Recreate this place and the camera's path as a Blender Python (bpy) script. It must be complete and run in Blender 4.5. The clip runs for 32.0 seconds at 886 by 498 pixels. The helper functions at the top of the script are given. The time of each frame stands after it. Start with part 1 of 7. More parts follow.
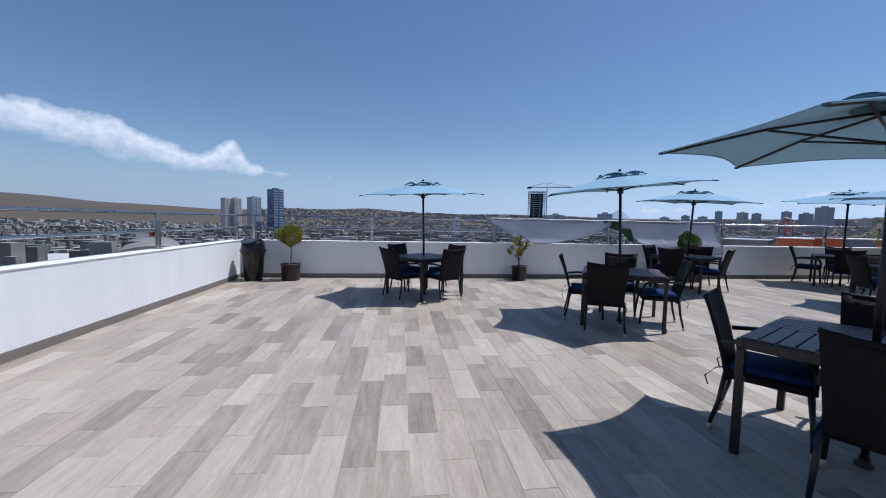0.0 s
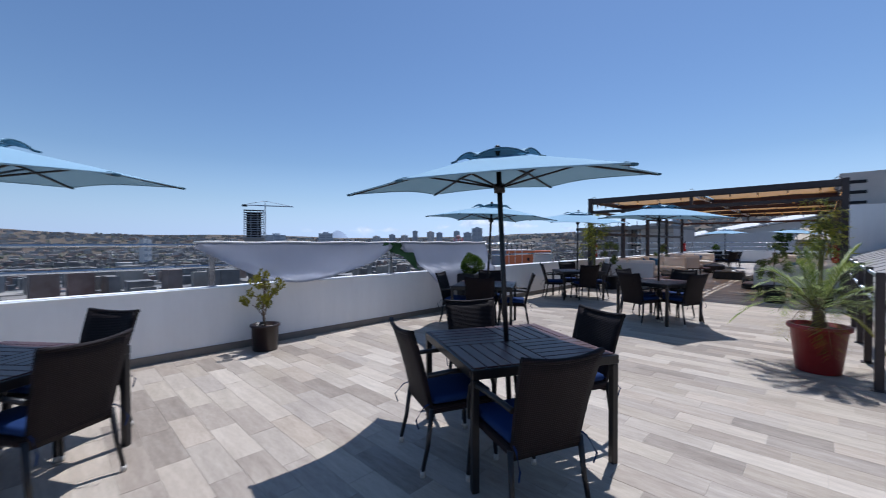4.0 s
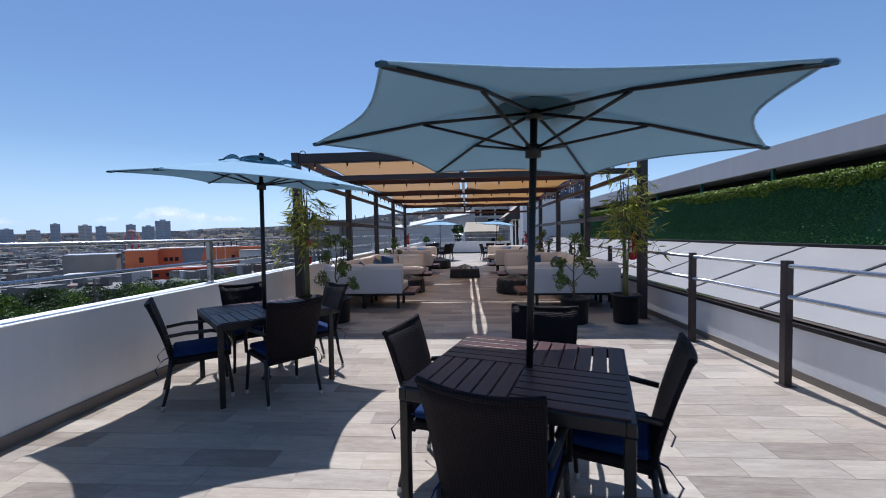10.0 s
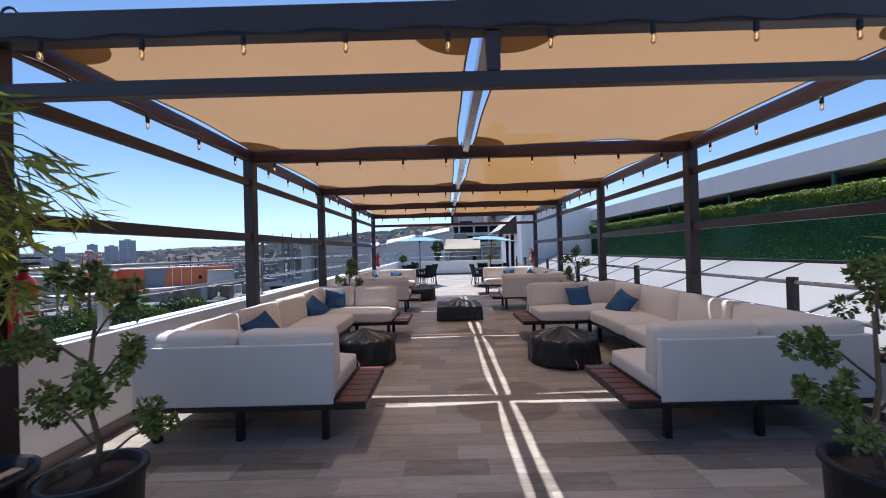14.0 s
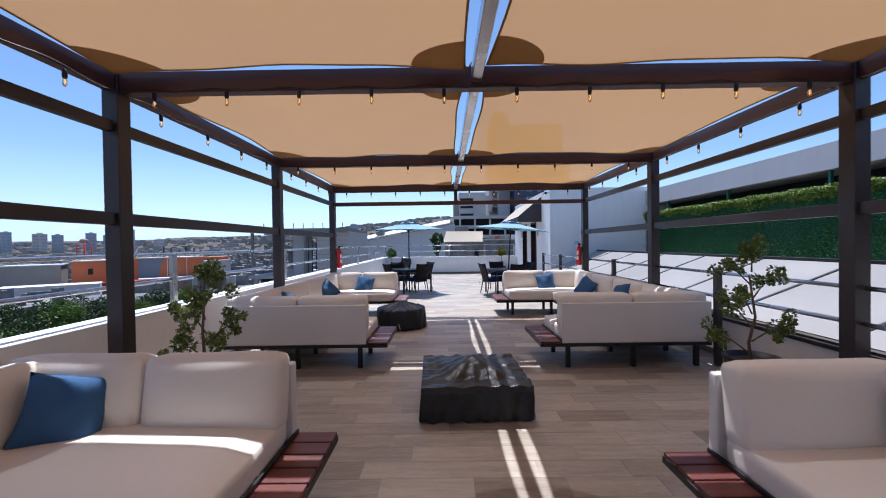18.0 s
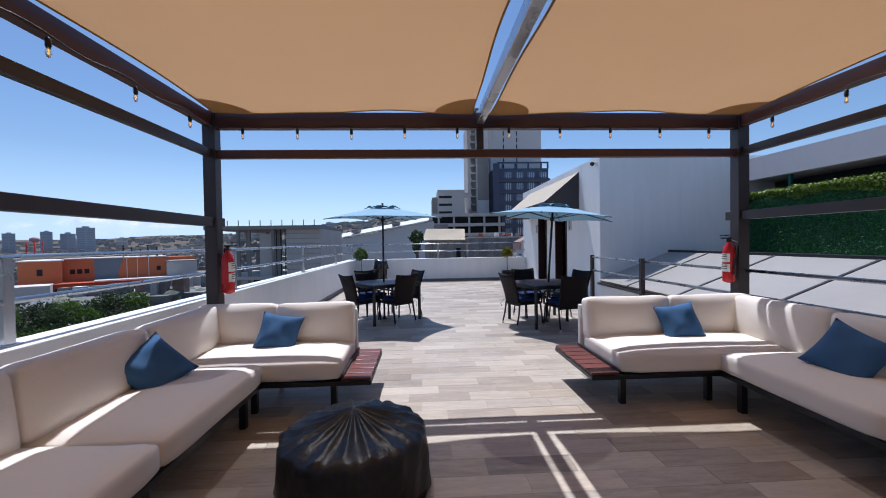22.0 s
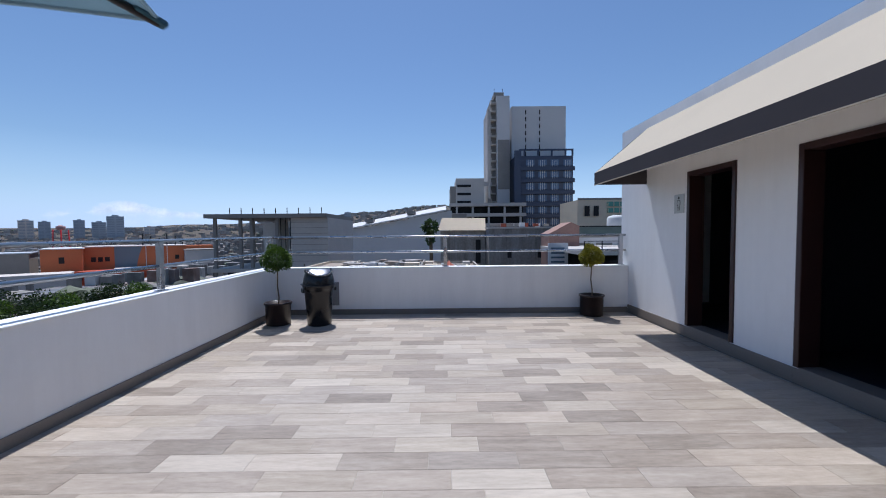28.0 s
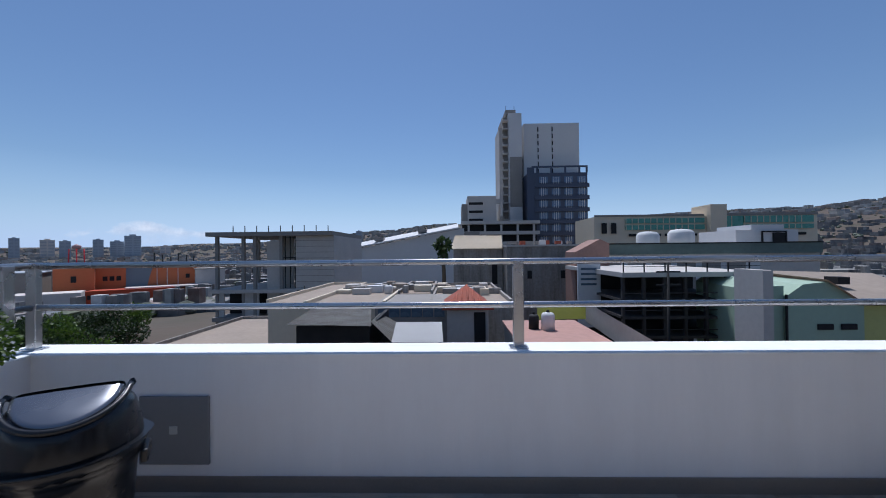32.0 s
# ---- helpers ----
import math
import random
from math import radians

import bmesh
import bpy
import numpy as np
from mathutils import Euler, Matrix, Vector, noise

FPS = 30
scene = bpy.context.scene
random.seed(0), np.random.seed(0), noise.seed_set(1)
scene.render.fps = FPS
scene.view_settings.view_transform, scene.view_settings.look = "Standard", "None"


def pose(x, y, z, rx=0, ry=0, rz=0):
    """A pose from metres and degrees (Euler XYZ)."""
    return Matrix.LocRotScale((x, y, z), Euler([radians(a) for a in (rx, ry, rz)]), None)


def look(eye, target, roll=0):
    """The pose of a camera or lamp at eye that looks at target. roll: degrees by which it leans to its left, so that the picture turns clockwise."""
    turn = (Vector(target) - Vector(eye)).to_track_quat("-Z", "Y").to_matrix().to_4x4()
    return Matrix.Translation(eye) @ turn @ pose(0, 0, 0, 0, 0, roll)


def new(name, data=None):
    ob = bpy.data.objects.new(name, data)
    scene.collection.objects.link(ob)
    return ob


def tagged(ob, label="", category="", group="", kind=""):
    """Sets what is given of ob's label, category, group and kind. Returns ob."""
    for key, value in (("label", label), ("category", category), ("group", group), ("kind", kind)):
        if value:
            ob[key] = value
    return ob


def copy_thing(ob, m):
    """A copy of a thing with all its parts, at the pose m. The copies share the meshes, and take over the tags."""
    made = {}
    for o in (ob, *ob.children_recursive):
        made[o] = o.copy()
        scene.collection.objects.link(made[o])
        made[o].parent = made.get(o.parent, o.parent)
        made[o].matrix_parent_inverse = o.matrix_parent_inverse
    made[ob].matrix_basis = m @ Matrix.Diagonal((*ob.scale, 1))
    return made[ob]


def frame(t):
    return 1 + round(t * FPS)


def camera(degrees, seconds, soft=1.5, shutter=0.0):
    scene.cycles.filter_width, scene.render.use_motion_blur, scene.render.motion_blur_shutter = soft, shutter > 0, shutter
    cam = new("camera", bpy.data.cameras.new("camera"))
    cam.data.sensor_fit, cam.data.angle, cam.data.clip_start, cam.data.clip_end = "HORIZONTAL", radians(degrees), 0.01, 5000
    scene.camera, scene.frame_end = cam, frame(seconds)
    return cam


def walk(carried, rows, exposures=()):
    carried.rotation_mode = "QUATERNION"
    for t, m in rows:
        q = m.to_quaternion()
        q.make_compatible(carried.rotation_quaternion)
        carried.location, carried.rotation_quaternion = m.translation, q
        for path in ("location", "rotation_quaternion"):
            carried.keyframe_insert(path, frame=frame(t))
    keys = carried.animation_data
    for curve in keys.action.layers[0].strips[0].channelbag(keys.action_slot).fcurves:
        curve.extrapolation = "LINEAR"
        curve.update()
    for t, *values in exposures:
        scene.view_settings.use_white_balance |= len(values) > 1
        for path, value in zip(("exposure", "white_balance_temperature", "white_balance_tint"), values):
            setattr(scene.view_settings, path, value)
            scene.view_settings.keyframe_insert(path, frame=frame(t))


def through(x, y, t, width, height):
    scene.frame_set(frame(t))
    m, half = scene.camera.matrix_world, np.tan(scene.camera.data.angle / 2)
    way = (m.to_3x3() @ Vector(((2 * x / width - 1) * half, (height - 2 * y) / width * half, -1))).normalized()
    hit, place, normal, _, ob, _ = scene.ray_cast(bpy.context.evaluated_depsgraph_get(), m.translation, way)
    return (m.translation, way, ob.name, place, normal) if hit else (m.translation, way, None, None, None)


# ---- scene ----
cam = camera(97.7, 32.0, 1.0, 0.2)
PATH = [
    (0, (0.246, -0.118, 1.428), (-1.736, 0.101, 1.282), 1.1),
    (0.5, (-0.208, -0.118, 1.4), (-2.189, 0.137, 1.29), 0.9),
    (1, (-0.711, -0.156, 1.393), (-2.688, 0.136, 1.315), 0.9),
    (1.5, (-1.216, -0.116, 1.426), (-3.189, 0.208, 1.379), 1.3),
    (2, (-1.725, -0.079, 1.44), (-3.69, 0.295, 1.416), 1.4),
    (2.5, (-2.218, -0.038, 1.436), (-4.155, 0.459, 1.417), 1.1),
    (3, (-2.659, 0.095, 1.461), (-4.529, 0.804, 1.432), 0.3),
    (3.5, (-3.07, 0.298, 1.478), (-4.77, 1.352, 1.445), -0.1),
    (4, (-3.404, 0.663, 1.493), (-4.8, 2.095, 1.461), -0.1),
    (4.5, (-3.657, 1.089, 1.483), (-4.659, 2.82, 1.472), -0.1),
    (6.5, (-4.084, 3.305, 1.451), (-4.387, 5.282, 1.441), 0.7),
    (7, (-4.254, 3.82, 1.416), (-4.574, 5.794, 1.408), 1.1),
    (7.5, (-4.514, 4.34, 1.433), (-4.833, 6.315, 1.424), 1),
    (8, (-4.78, 4.848, 1.476), (-5.082, 6.825, 1.467), 0.6),
    (8.5, (-5.135, 5.315, 1.506), (-5.422, 7.294, 1.492), 0.1),
    (9, (-5.435, 5.771, 1.513), (-5.682, 7.756, 1.484), -0.8),
    (9.5, (-5.684, 6.269, 1.511), (-5.886, 8.258, 1.459), -0.9),
    (10, (-5.975, 6.766, 1.495), (-6.098, 8.761, 1.418), -1),
    (10.5, (-6.233, 7.29, 1.477), (-6.295, 9.287, 1.389), -1),
    (11, (-6.348, 7.853, 1.426), (-6.402, 9.851, 1.372), -1.8),
    (11.5, (-6.494, 8.45, 1.47), (-6.468, 10.449, 1.427), -2.9),
    (12, (-6.626, 9.035, 1.49), (-6.521, 11.032, 1.469), -3.7),
    (12.5, (-6.595, 9.56, 1.485), (-6.503, 11.558, 1.488), -3.2),
    (13, (-6.552, 10.085, 1.496), (-6.47, 12.083, 1.503), -2.5),
    (13.5, (-6.47, 10.69, 1.515), (-6.44, 12.69, 1.533), -1.7),
    (15.5, (-6.11, 13.144, 1.542), (-6.165, 15.143, 1.513), -1.7),
    (16, (-6.127, 13.807, 1.528), (-6.189, 15.806, 1.506), -1.6),
    (16.5, (-6.15, 14.494, 1.53), (-6.204, 16.493, 1.515), -1.7),
    (17, (-6.237, 15.134, 1.553), (-6.275, 17.133, 1.54), -1.7),
    (17.5, (-6.246, 15.785, 1.542), (-6.268, 17.785, 1.527), -1.2),
    (18, (-6.317, 16.425, 1.541), (-6.328, 18.425, 1.515), -0.8),
    (18.5, (-6.367, 17.05, 1.545), (-6.375, 19.05, 1.536), -0.7),
    (19, (-6.484, 17.66, 1.546), (-6.509, 19.659, 1.567), -0.9),
    (19.5, (-6.575, 18.25, 1.539), (-6.61, 20.249, 1.583), -1.1),
    (20, (-6.694, 18.829, 1.518), (-6.713, 20.829, 1.568), -1.5),
    (20.5, (-6.813, 19.433, 1.535), (-6.785, 21.432, 1.573), -1.9),
    (21, (-6.817, 20.057, 1.535), (-6.736, 22.055, 1.561), -1.8),
    (21.5, (-6.789, 20.689, 1.521), (-6.693, 22.687, 1.528), -1.5),
    (22, (-6.708, 21.272, 1.524), (-6.604, 23.269, 1.488), -0.9),
    (22.5, (-6.654, 21.89, 1.5), (-6.571, 23.887, 1.437), -0.7),
    (23, (-6.601, 22.49, 1.474), (-6.531, 24.488, 1.413), -0.9),
    (23.5, (-6.538, 23.112, 1.47), (-6.509, 25.111, 1.42), -1),
    (24, (-6.572, 23.795, 1.514), (-6.548, 25.794, 1.461), -1.1),
    (24.5, (-6.511, 24.444, 1.526), (-6.493, 26.443, 1.469), -1),
    (25, (-6.48, 25.099, 1.523), (-6.456, 27.097, 1.461), -1.1),
    (25.5, (-6.429, 25.751, 1.539), (-6.365, 27.749, 1.463), -1.1),
    (27.5, (-6.264, 28.438, 1.522), (-6.203, 30.435, 1.423), -0.3),
    (28, (-6.188, 29.106, 1.529), (-6.179, 31.104, 1.446), -0.5),
    (28.5, (-6.18, 29.759, 1.543), (-6.211, 31.758, 1.48), -0.8),
    (29, (-6.155, 30.386, 1.562), (-6.206, 32.385, 1.506), -0.8),
    (29.5, (-6.186, 31.02, 1.553), (-6.248, 33.018, 1.491), -0.6),
    (30, (-6.205, 31.665, 1.556), (-6.246, 33.664, 1.5), -0.7),
    (30.5, (-6.275, 32.22, 1.558), (-6.321, 34.22, 1.526), -0.75),
    (31, (-6.37, 32.76, 1.556), (-6.418, 34.76, 1.54), -0.85),
    (31.5, (-6.465, 33.34, 1.548), (-6.511, 35.34, 1.545), -0.75),
    (32, (-6.55, 33.92, 1.535), (-6.596, 35.92, 1.548), -0.6),
]
EXPO = [(0, -0.22, 5500, 12), (2, -0.27, 5480, 12), (4, -0.06, 5480, 12), (7, 0.05, 5480, 12), (9, 0.0, 5480, 12), (11, 0.18, 5450, 12), (13, 0.40, 5450, 12), (16, 0.46, 5400, 13), (19, 0.42, 5390, 13), (21, 0.24, 5450, 13), (24, -0.08, 5500, 12), (28, -0.07, 5500, 12), (31, -0.28, 5480, 12), (32, -0.30, 5480, 12)]
walk(cam, [(t, look(eye, target, roll)) for t, eye, target, roll in PATH], EXPO)

# ---- world, sun, exposure ----
SUN_SHIFT = (0.09, -0.435)          # where a shadow falls, per metre of height
sun_dir = Vector((-SUN_SHIFT[0], -SUN_SHIFT[1], 1.0)).normalized()
sun_elev = math.asin(sun_dir.z)
sun_az = math.atan2(sun_dir.x, sun_dir.y)

world = bpy.data.worlds.new("sky")
scene.world = world
world.use_nodes = True
wn, wl = world.node_tree.nodes, world.node_tree.links
wn.clear()
sky = wn.new("ShaderNodeTexSky")
sky.sky_type = "NISHITA"
sky.sun_disc = False
sky.sun_elevation = sun_elev
sky.sun_rotation = sun_az
sky.altitude = 50
sky.air_density = 1.1
sky.dust_density = 0.25
sky.ozone_density = 2.2
bg = wn.new("ShaderNodeBackground")
bg.inputs["Strength"].default_value = 0.095
wout = wn.new("ShaderNodeOutputWorld")
wl.new(sky.outputs[0], bg.inputs["Color"])
wl.new(bg.outputs[0], wout.inputs["Surface"])

sun_data = bpy.data.lights.new("sun", "SUN")
sun_data.energy = 4.8
sun_data.angle = radians(0.5)
sun_data.color = (1.0, 0.925, 0.83)
sun = new("sun", sun_data)
sun.matrix_world = look(sun_dir * 50, (0, 0, 0))

# ---- materials ----
def rgb(r, g, b):
    """A linear colour from 0-255 display values."""
    f = lambda c: (c / 255 / 12.92) if c / 255 <= 0.04045 else ((c / 255 + 0.055) / 1.055) ** 2.4
    return (f(r), f(g), f(b), 1.0)


class Nodes:
    """Short hand for a node tree."""

    def __init__(self, name):
        self.mat = bpy.data.materials.new(name)
        self.mat.use_nodes = True
        self.t = self.mat.node_tree
        self.bsdf = self.t.nodes["Principled BSDF"]
        self.out = self.t.nodes["Material Output"]

    def add(self, kind, **inputs):
        n = self.t.nodes.new(kind)
        for k, v in inputs.items():
            n.inputs[k.replace("_", " ")].default_value = v
        return n

    def link(self, a, b):
        self.t.links.new(a, b)

    def coord(self, scale=(1, 1, 1), kind="Object"):
        tc = self.add("ShaderNodeTexCoord")
        mp = self.add("ShaderNodeMapping", Scale=scale)
        self.link(tc.outputs[kind], mp.inputs["Vector"])
        return mp.outputs[0]

    def noise(self, vec, scale, detail=4.0, rough=0.55):
        n = self.add("ShaderNodeTexNoise", Scale=scale, Detail=detail, Roughness=rough)
        self.link(vec, n.inputs["Vector"])
        return n.outputs["Fac"]

    def ramp(self, fac, stops):
        n = self.add("ShaderNodeValToRGB")
        el = n.color_ramp.elements
        while len(el) < len(stops):
            el.new(0.5)
        for e, (p, c) in zip(el, stops):
            e.position, e.color = p, c
        self.link(fac, n.inputs["Fac"])
        return n.outputs["Color"]

    def mix(self, fac, a, b, blend="MIX"):
        n = self.add("ShaderNodeMix")
        n.data_type, n.blend_type = "RGBA", blend
        for sock, v in ((n.inputs[0], fac), (n.inputs[6], a), (n.inputs[7], b)):
            if isinstance(v, bpy.types.NodeSocket):
                self.link(v, sock)
            else:
                sock.default_value = v
        return n.outputs[2]

    def bump(self, fac, strength, dist=0.01):
        n = self.add("ShaderNodeBump", Strength=strength, Distance=dist)
        self.link(fac, n.inputs["Height"])
        self.link(n.outputs[0], self.bsdf.inputs["Normal"])

    def set(self, **inputs):
        for k, v in inputs.items():
            sock = self.bsdf.inputs[k.replace("_", " ")]
            if isinstance(v, bpy.types.NodeSocket):
                self.link(v, sock)
            else:
                sock.default_value = v
        return self.mat


def dim(c, k):
    return (c[0] * k, c[1] * k, c[2] * k, 1.0)


def surface(name, colour, rough=0.6, metal=0.0, vary=0.15, grain=40.0, coarse=2.0, bump=0.15, stretch=(1, 1, 1), spec=0.5, kind="Object"):
    """A plain surface with variation at two scales and a fine relief."""
    n = Nodes(name)
    v = n.coord(stretch, kind)
    big, fine = n.noise(v, coarse, 5), n.noise(v, grain, 4)
    c1 = n.ramp(big, [(0.3, dim(colour, 1 - vary)), (0.7, dim(colour, 1 + vary))])
    c2 = n.mix(0.5, c1, n.ramp(fine, [(0.25, dim(colour, 1 - vary)), (0.75, dim(colour, 1 + vary))]))
    n.bump(fine, bump, 0.004)
    r = n.ramp(big, [(0.3, (max(0.02, rough - 0.08),) * 3 + (1,)), (0.7, (min(1, rough + 0.08),) * 3 + (1,))])
    return n.set(Base_Color=c2, Roughness=r, Metallic=metal, Specular_IOR_Level=spec)


def cloth(name, colour, through=0.35, grain=300.0, vary=0.08, tint=None, weave=0.12, open_weave=0.0):
    """Woven fabric that lets some light through, and a little straight through its open weave."""
    n = Nodes(name)
    v = n.coord()
    big, fine = n.noise(v, 1.2, 4), n.noise(v, grain, 2)
    c = n.ramp(big, [(0.3, dim(colour, 1 - vary)), (0.7, dim(colour, 1 + vary))])
    c = n.mix(0.35, c, n.ramp(fine, [(0.3, dim(colour, 0.8)), (0.7, dim(colour, 1.15))]))
    n.bump(fine, weave, 0.002)
    n.set(Base_Color=c, Roughness=0.85, Specular_IOR_Level=0.2)
    tr = n.add("ShaderNodeBsdfTranslucent")
    tr.inputs["Color"].default_value = tint or colour
    mx = n.add("ShaderNodeMixShader", Fac=through)
    n.link(n.bsdf.outputs[0], mx.inputs[1])
    n.link(tr.outputs[0], mx.inputs[2])
    if open_weave:
        hole = n.add("ShaderNodeBsdfTransparent")
        mo = n.add("ShaderNodeMixShader", Fac=open_weave)
        n.link(mx.outputs[0], mo.inputs[1])
        n.link(hole.outputs[0], mo.inputs[2])
        mx = mo
    n.link(mx.outputs[0], n.out.inputs["Surface"])
    return n.mat


def tile_material(name, per_object):
    """Wood-look porcelain planks: each its own tone, with streaks along the plank."""
    n = Nodes(name)
    if per_object:
        rnd = n.add("ShaderNodeObjectInfo").outputs["Random"]
    else:
        rnd = n.add("ShaderNodeNewGeometry").outputs["Random Per Island"]
    geo = n.add("ShaderNodeNewGeometry").outputs["Position"]
    off = n.add("ShaderNodeVectorMath")
    off.operation = "MULTIPLY_ADD"
    n.link(geo, off.inputs[0])
    off.inputs[1].default_value = (1, 1, 1)
    sc = n.add("ShaderNodeVectorMath")
    sc.operation = "SCALE"
    sc.inputs[0].default_value = (37.0, 53.0, 11.0)
    n.link(rnd, sc.inputs["Scale"])
    n.link(sc.outputs[0], off.inputs[2])
    mp = n.add("ShaderNodeMapping", Scale=(1.0, 7.0, 1.0))
    n.link(off.outputs[0], mp.inputs["Vector"])
    tone = n.ramp(rnd, [(0.0, rgb(104, 95, 86)), (0.16, rgb(141, 128, 114)), (0.3, rgb(166, 157, 147)), (0.42, rgb(189, 178, 160)), (0.56, rgb(154, 142, 125)), (0.7, rgb(206, 196, 181)), (0.84, rgb(178, 163, 145)), (1.0, rgb(133, 125, 117))])
    streak = n.noise(mp.outputs[0], 2.6, 6, 0.6)
    vein = n.noise(mp.outputs[0], 14.0, 5, 0.65)
    c = n.mix(0.40, tone, n.ramp(streak, [(0.3, rgb(127, 116, 102)), (0.5, rgb(172, 160, 145)), (0.72, rgb(207, 197, 183))]))
    c = n.mix(0.16, c, n.ramp(vein, [(0.35, rgb(112, 96, 82)), (0.6, rgb(199, 184, 168))]))
    dirt = n.noise(geo, 0.7, 5, 0.6)
    c = n.mix(n.ramp(dirt, [(0.45, (0, 0, 0, 1)), (0.8, (0.22, 0.22, 0.22, 1))]), c, rgb(105, 92, 80))
    n.bump(vein, 0.06, 0.002)
    r = n.ramp(streak, [(0.3, (0.42,) * 3 + (1,)), (0.7, (0.56,) * 3 + (1,))])
    return n.set(Base_Color=c, Roughness=r, Specular_IOR_Level=0.35)


def wicker_material():
    n = Nodes("wicker")
    v = n.coord((1, 1, 1))
    w1 = n.add("ShaderNodeTexWave", Scale=24.0, Distortion=0.5)
    w1.bands_direction = "X"
    w2 = n.add("ShaderNodeTexWave", Scale=26.0, Distortion=0.5)
    w2.bands_direction = "Z"
    n.link(v, w1.inputs["Vector"])
    n.link(v, w2.inputs["Vector"])
    m = n.add("ShaderNodeMath")
    m.operation = "MULTIPLY"
    n.link(w1.outputs["Fac"], m.inputs[0])
    n.link(w2.outputs["Fac"], m.inputs[1])
    c = n.ramp(m.outputs[0], [(0.0, rgb(6, 4, 5)), (0.45, rgb(36, 23, 27))])
    n.bump(m.outputs[0], 0.5, 0.005)
    return n.set(Base_Color=c, Roughness=0.7, Specular_IOR_Level=0.25)


def wood_slat_material(name, dark, light):
    n = Nodes(name)
    rnd = n.add("ShaderNodeObjectInfo").outputs["Random"]
    v = n.coord((2, 30, 30))
    g = n.noise(v, 1.5, 6, 0.6)
    c = n.ramp(g, [(0.3, dark), (0.7, light)])
    c = n.mix(0.35, c, n.ramp(rnd, [(0, dark), (1, light)]))
    n.bump(g, 0.2, 0.003)
    return n.set(Base_Color=c, Roughness=0.42)


def plastic_sheet():
    n = Nodes("black_plastic")
    v = n.coord()
    a, b = n.noise(v, 7, 3), n.noise(v, 28, 5)
    n.bump(a, 0.45, 0.03)
    return n.set(Base_Color=n.ramp(b, [(0.3, rgb(16, 16, 18)), (0.7, rgb(34, 34, 37))]), Roughness=0.38)


def leaf_material(name, a, b):
    n = Nodes(name)
    rnd = n.add("ShaderNodeNewGeometry").outputs["Random Per Island"]
    c = n.ramp(rnd, [(0.0, a), (1.0, b)])
    n.set(Base_Color=c, Roughness=0.5, Specular_IOR_Level=0.35)
    tr = n.add("ShaderNodeBsdfTranslucent")
    n.link(c, tr.inputs["Color"])
    mx = n.add("ShaderNodeMixShader", Fac=0.3)
    n.link(n.bsdf.outputs[0], mx.inputs[1])
    n.link(tr.outputs[0], mx.inputs[2])
    n.link(mx.outputs[0], n.out.inputs["Surface"])
    return n.mat


def island_material(name, stops, rough=0.8):
    """Colours by piece, for joined far-off things."""
    n = Nodes(name)
    rnd = n.add("ShaderNodeNewGeometry").outputs["Random Per Island"]
    c = n.ramp(rnd, stops)
    c = n.mix(0.2, c, n.ramp(n.noise(n.coord(), 0.3, 4), [(0.3, (0.05, 0.05, 0.05, 1)), (0.7, (0.6, 0.6, 0.58, 1))]))
    return n.set(Base_Color=c, Roughness=rough)


def plaster(name, colour, vary=0.05):
    """Painted render: fine grain, faint runs and scuffs."""
    n = Nodes(name)
    v = n.coord()
    run = n.noise(n.coord((3, 3, 0.35)), 1.3, 6, 0.65)
    fine = n.noise(v, 90, 4)
    lump = n.noise(v, 9, 3)
    c = n.ramp(run, [(0.3, dim(colour, 1 - vary)), (0.65, dim(colour, 1 + vary * 0.5))])
    c = n.mix(0.15, c, n.ramp(lump, [(0.3, dim(colour, 0.9)), (0.7, colour)]))
    n.bump(fine, 0.25, 0.003)
    return n.set(Base_Color=c, Roughness=0.75, Specular_IOR_Level=0.3)


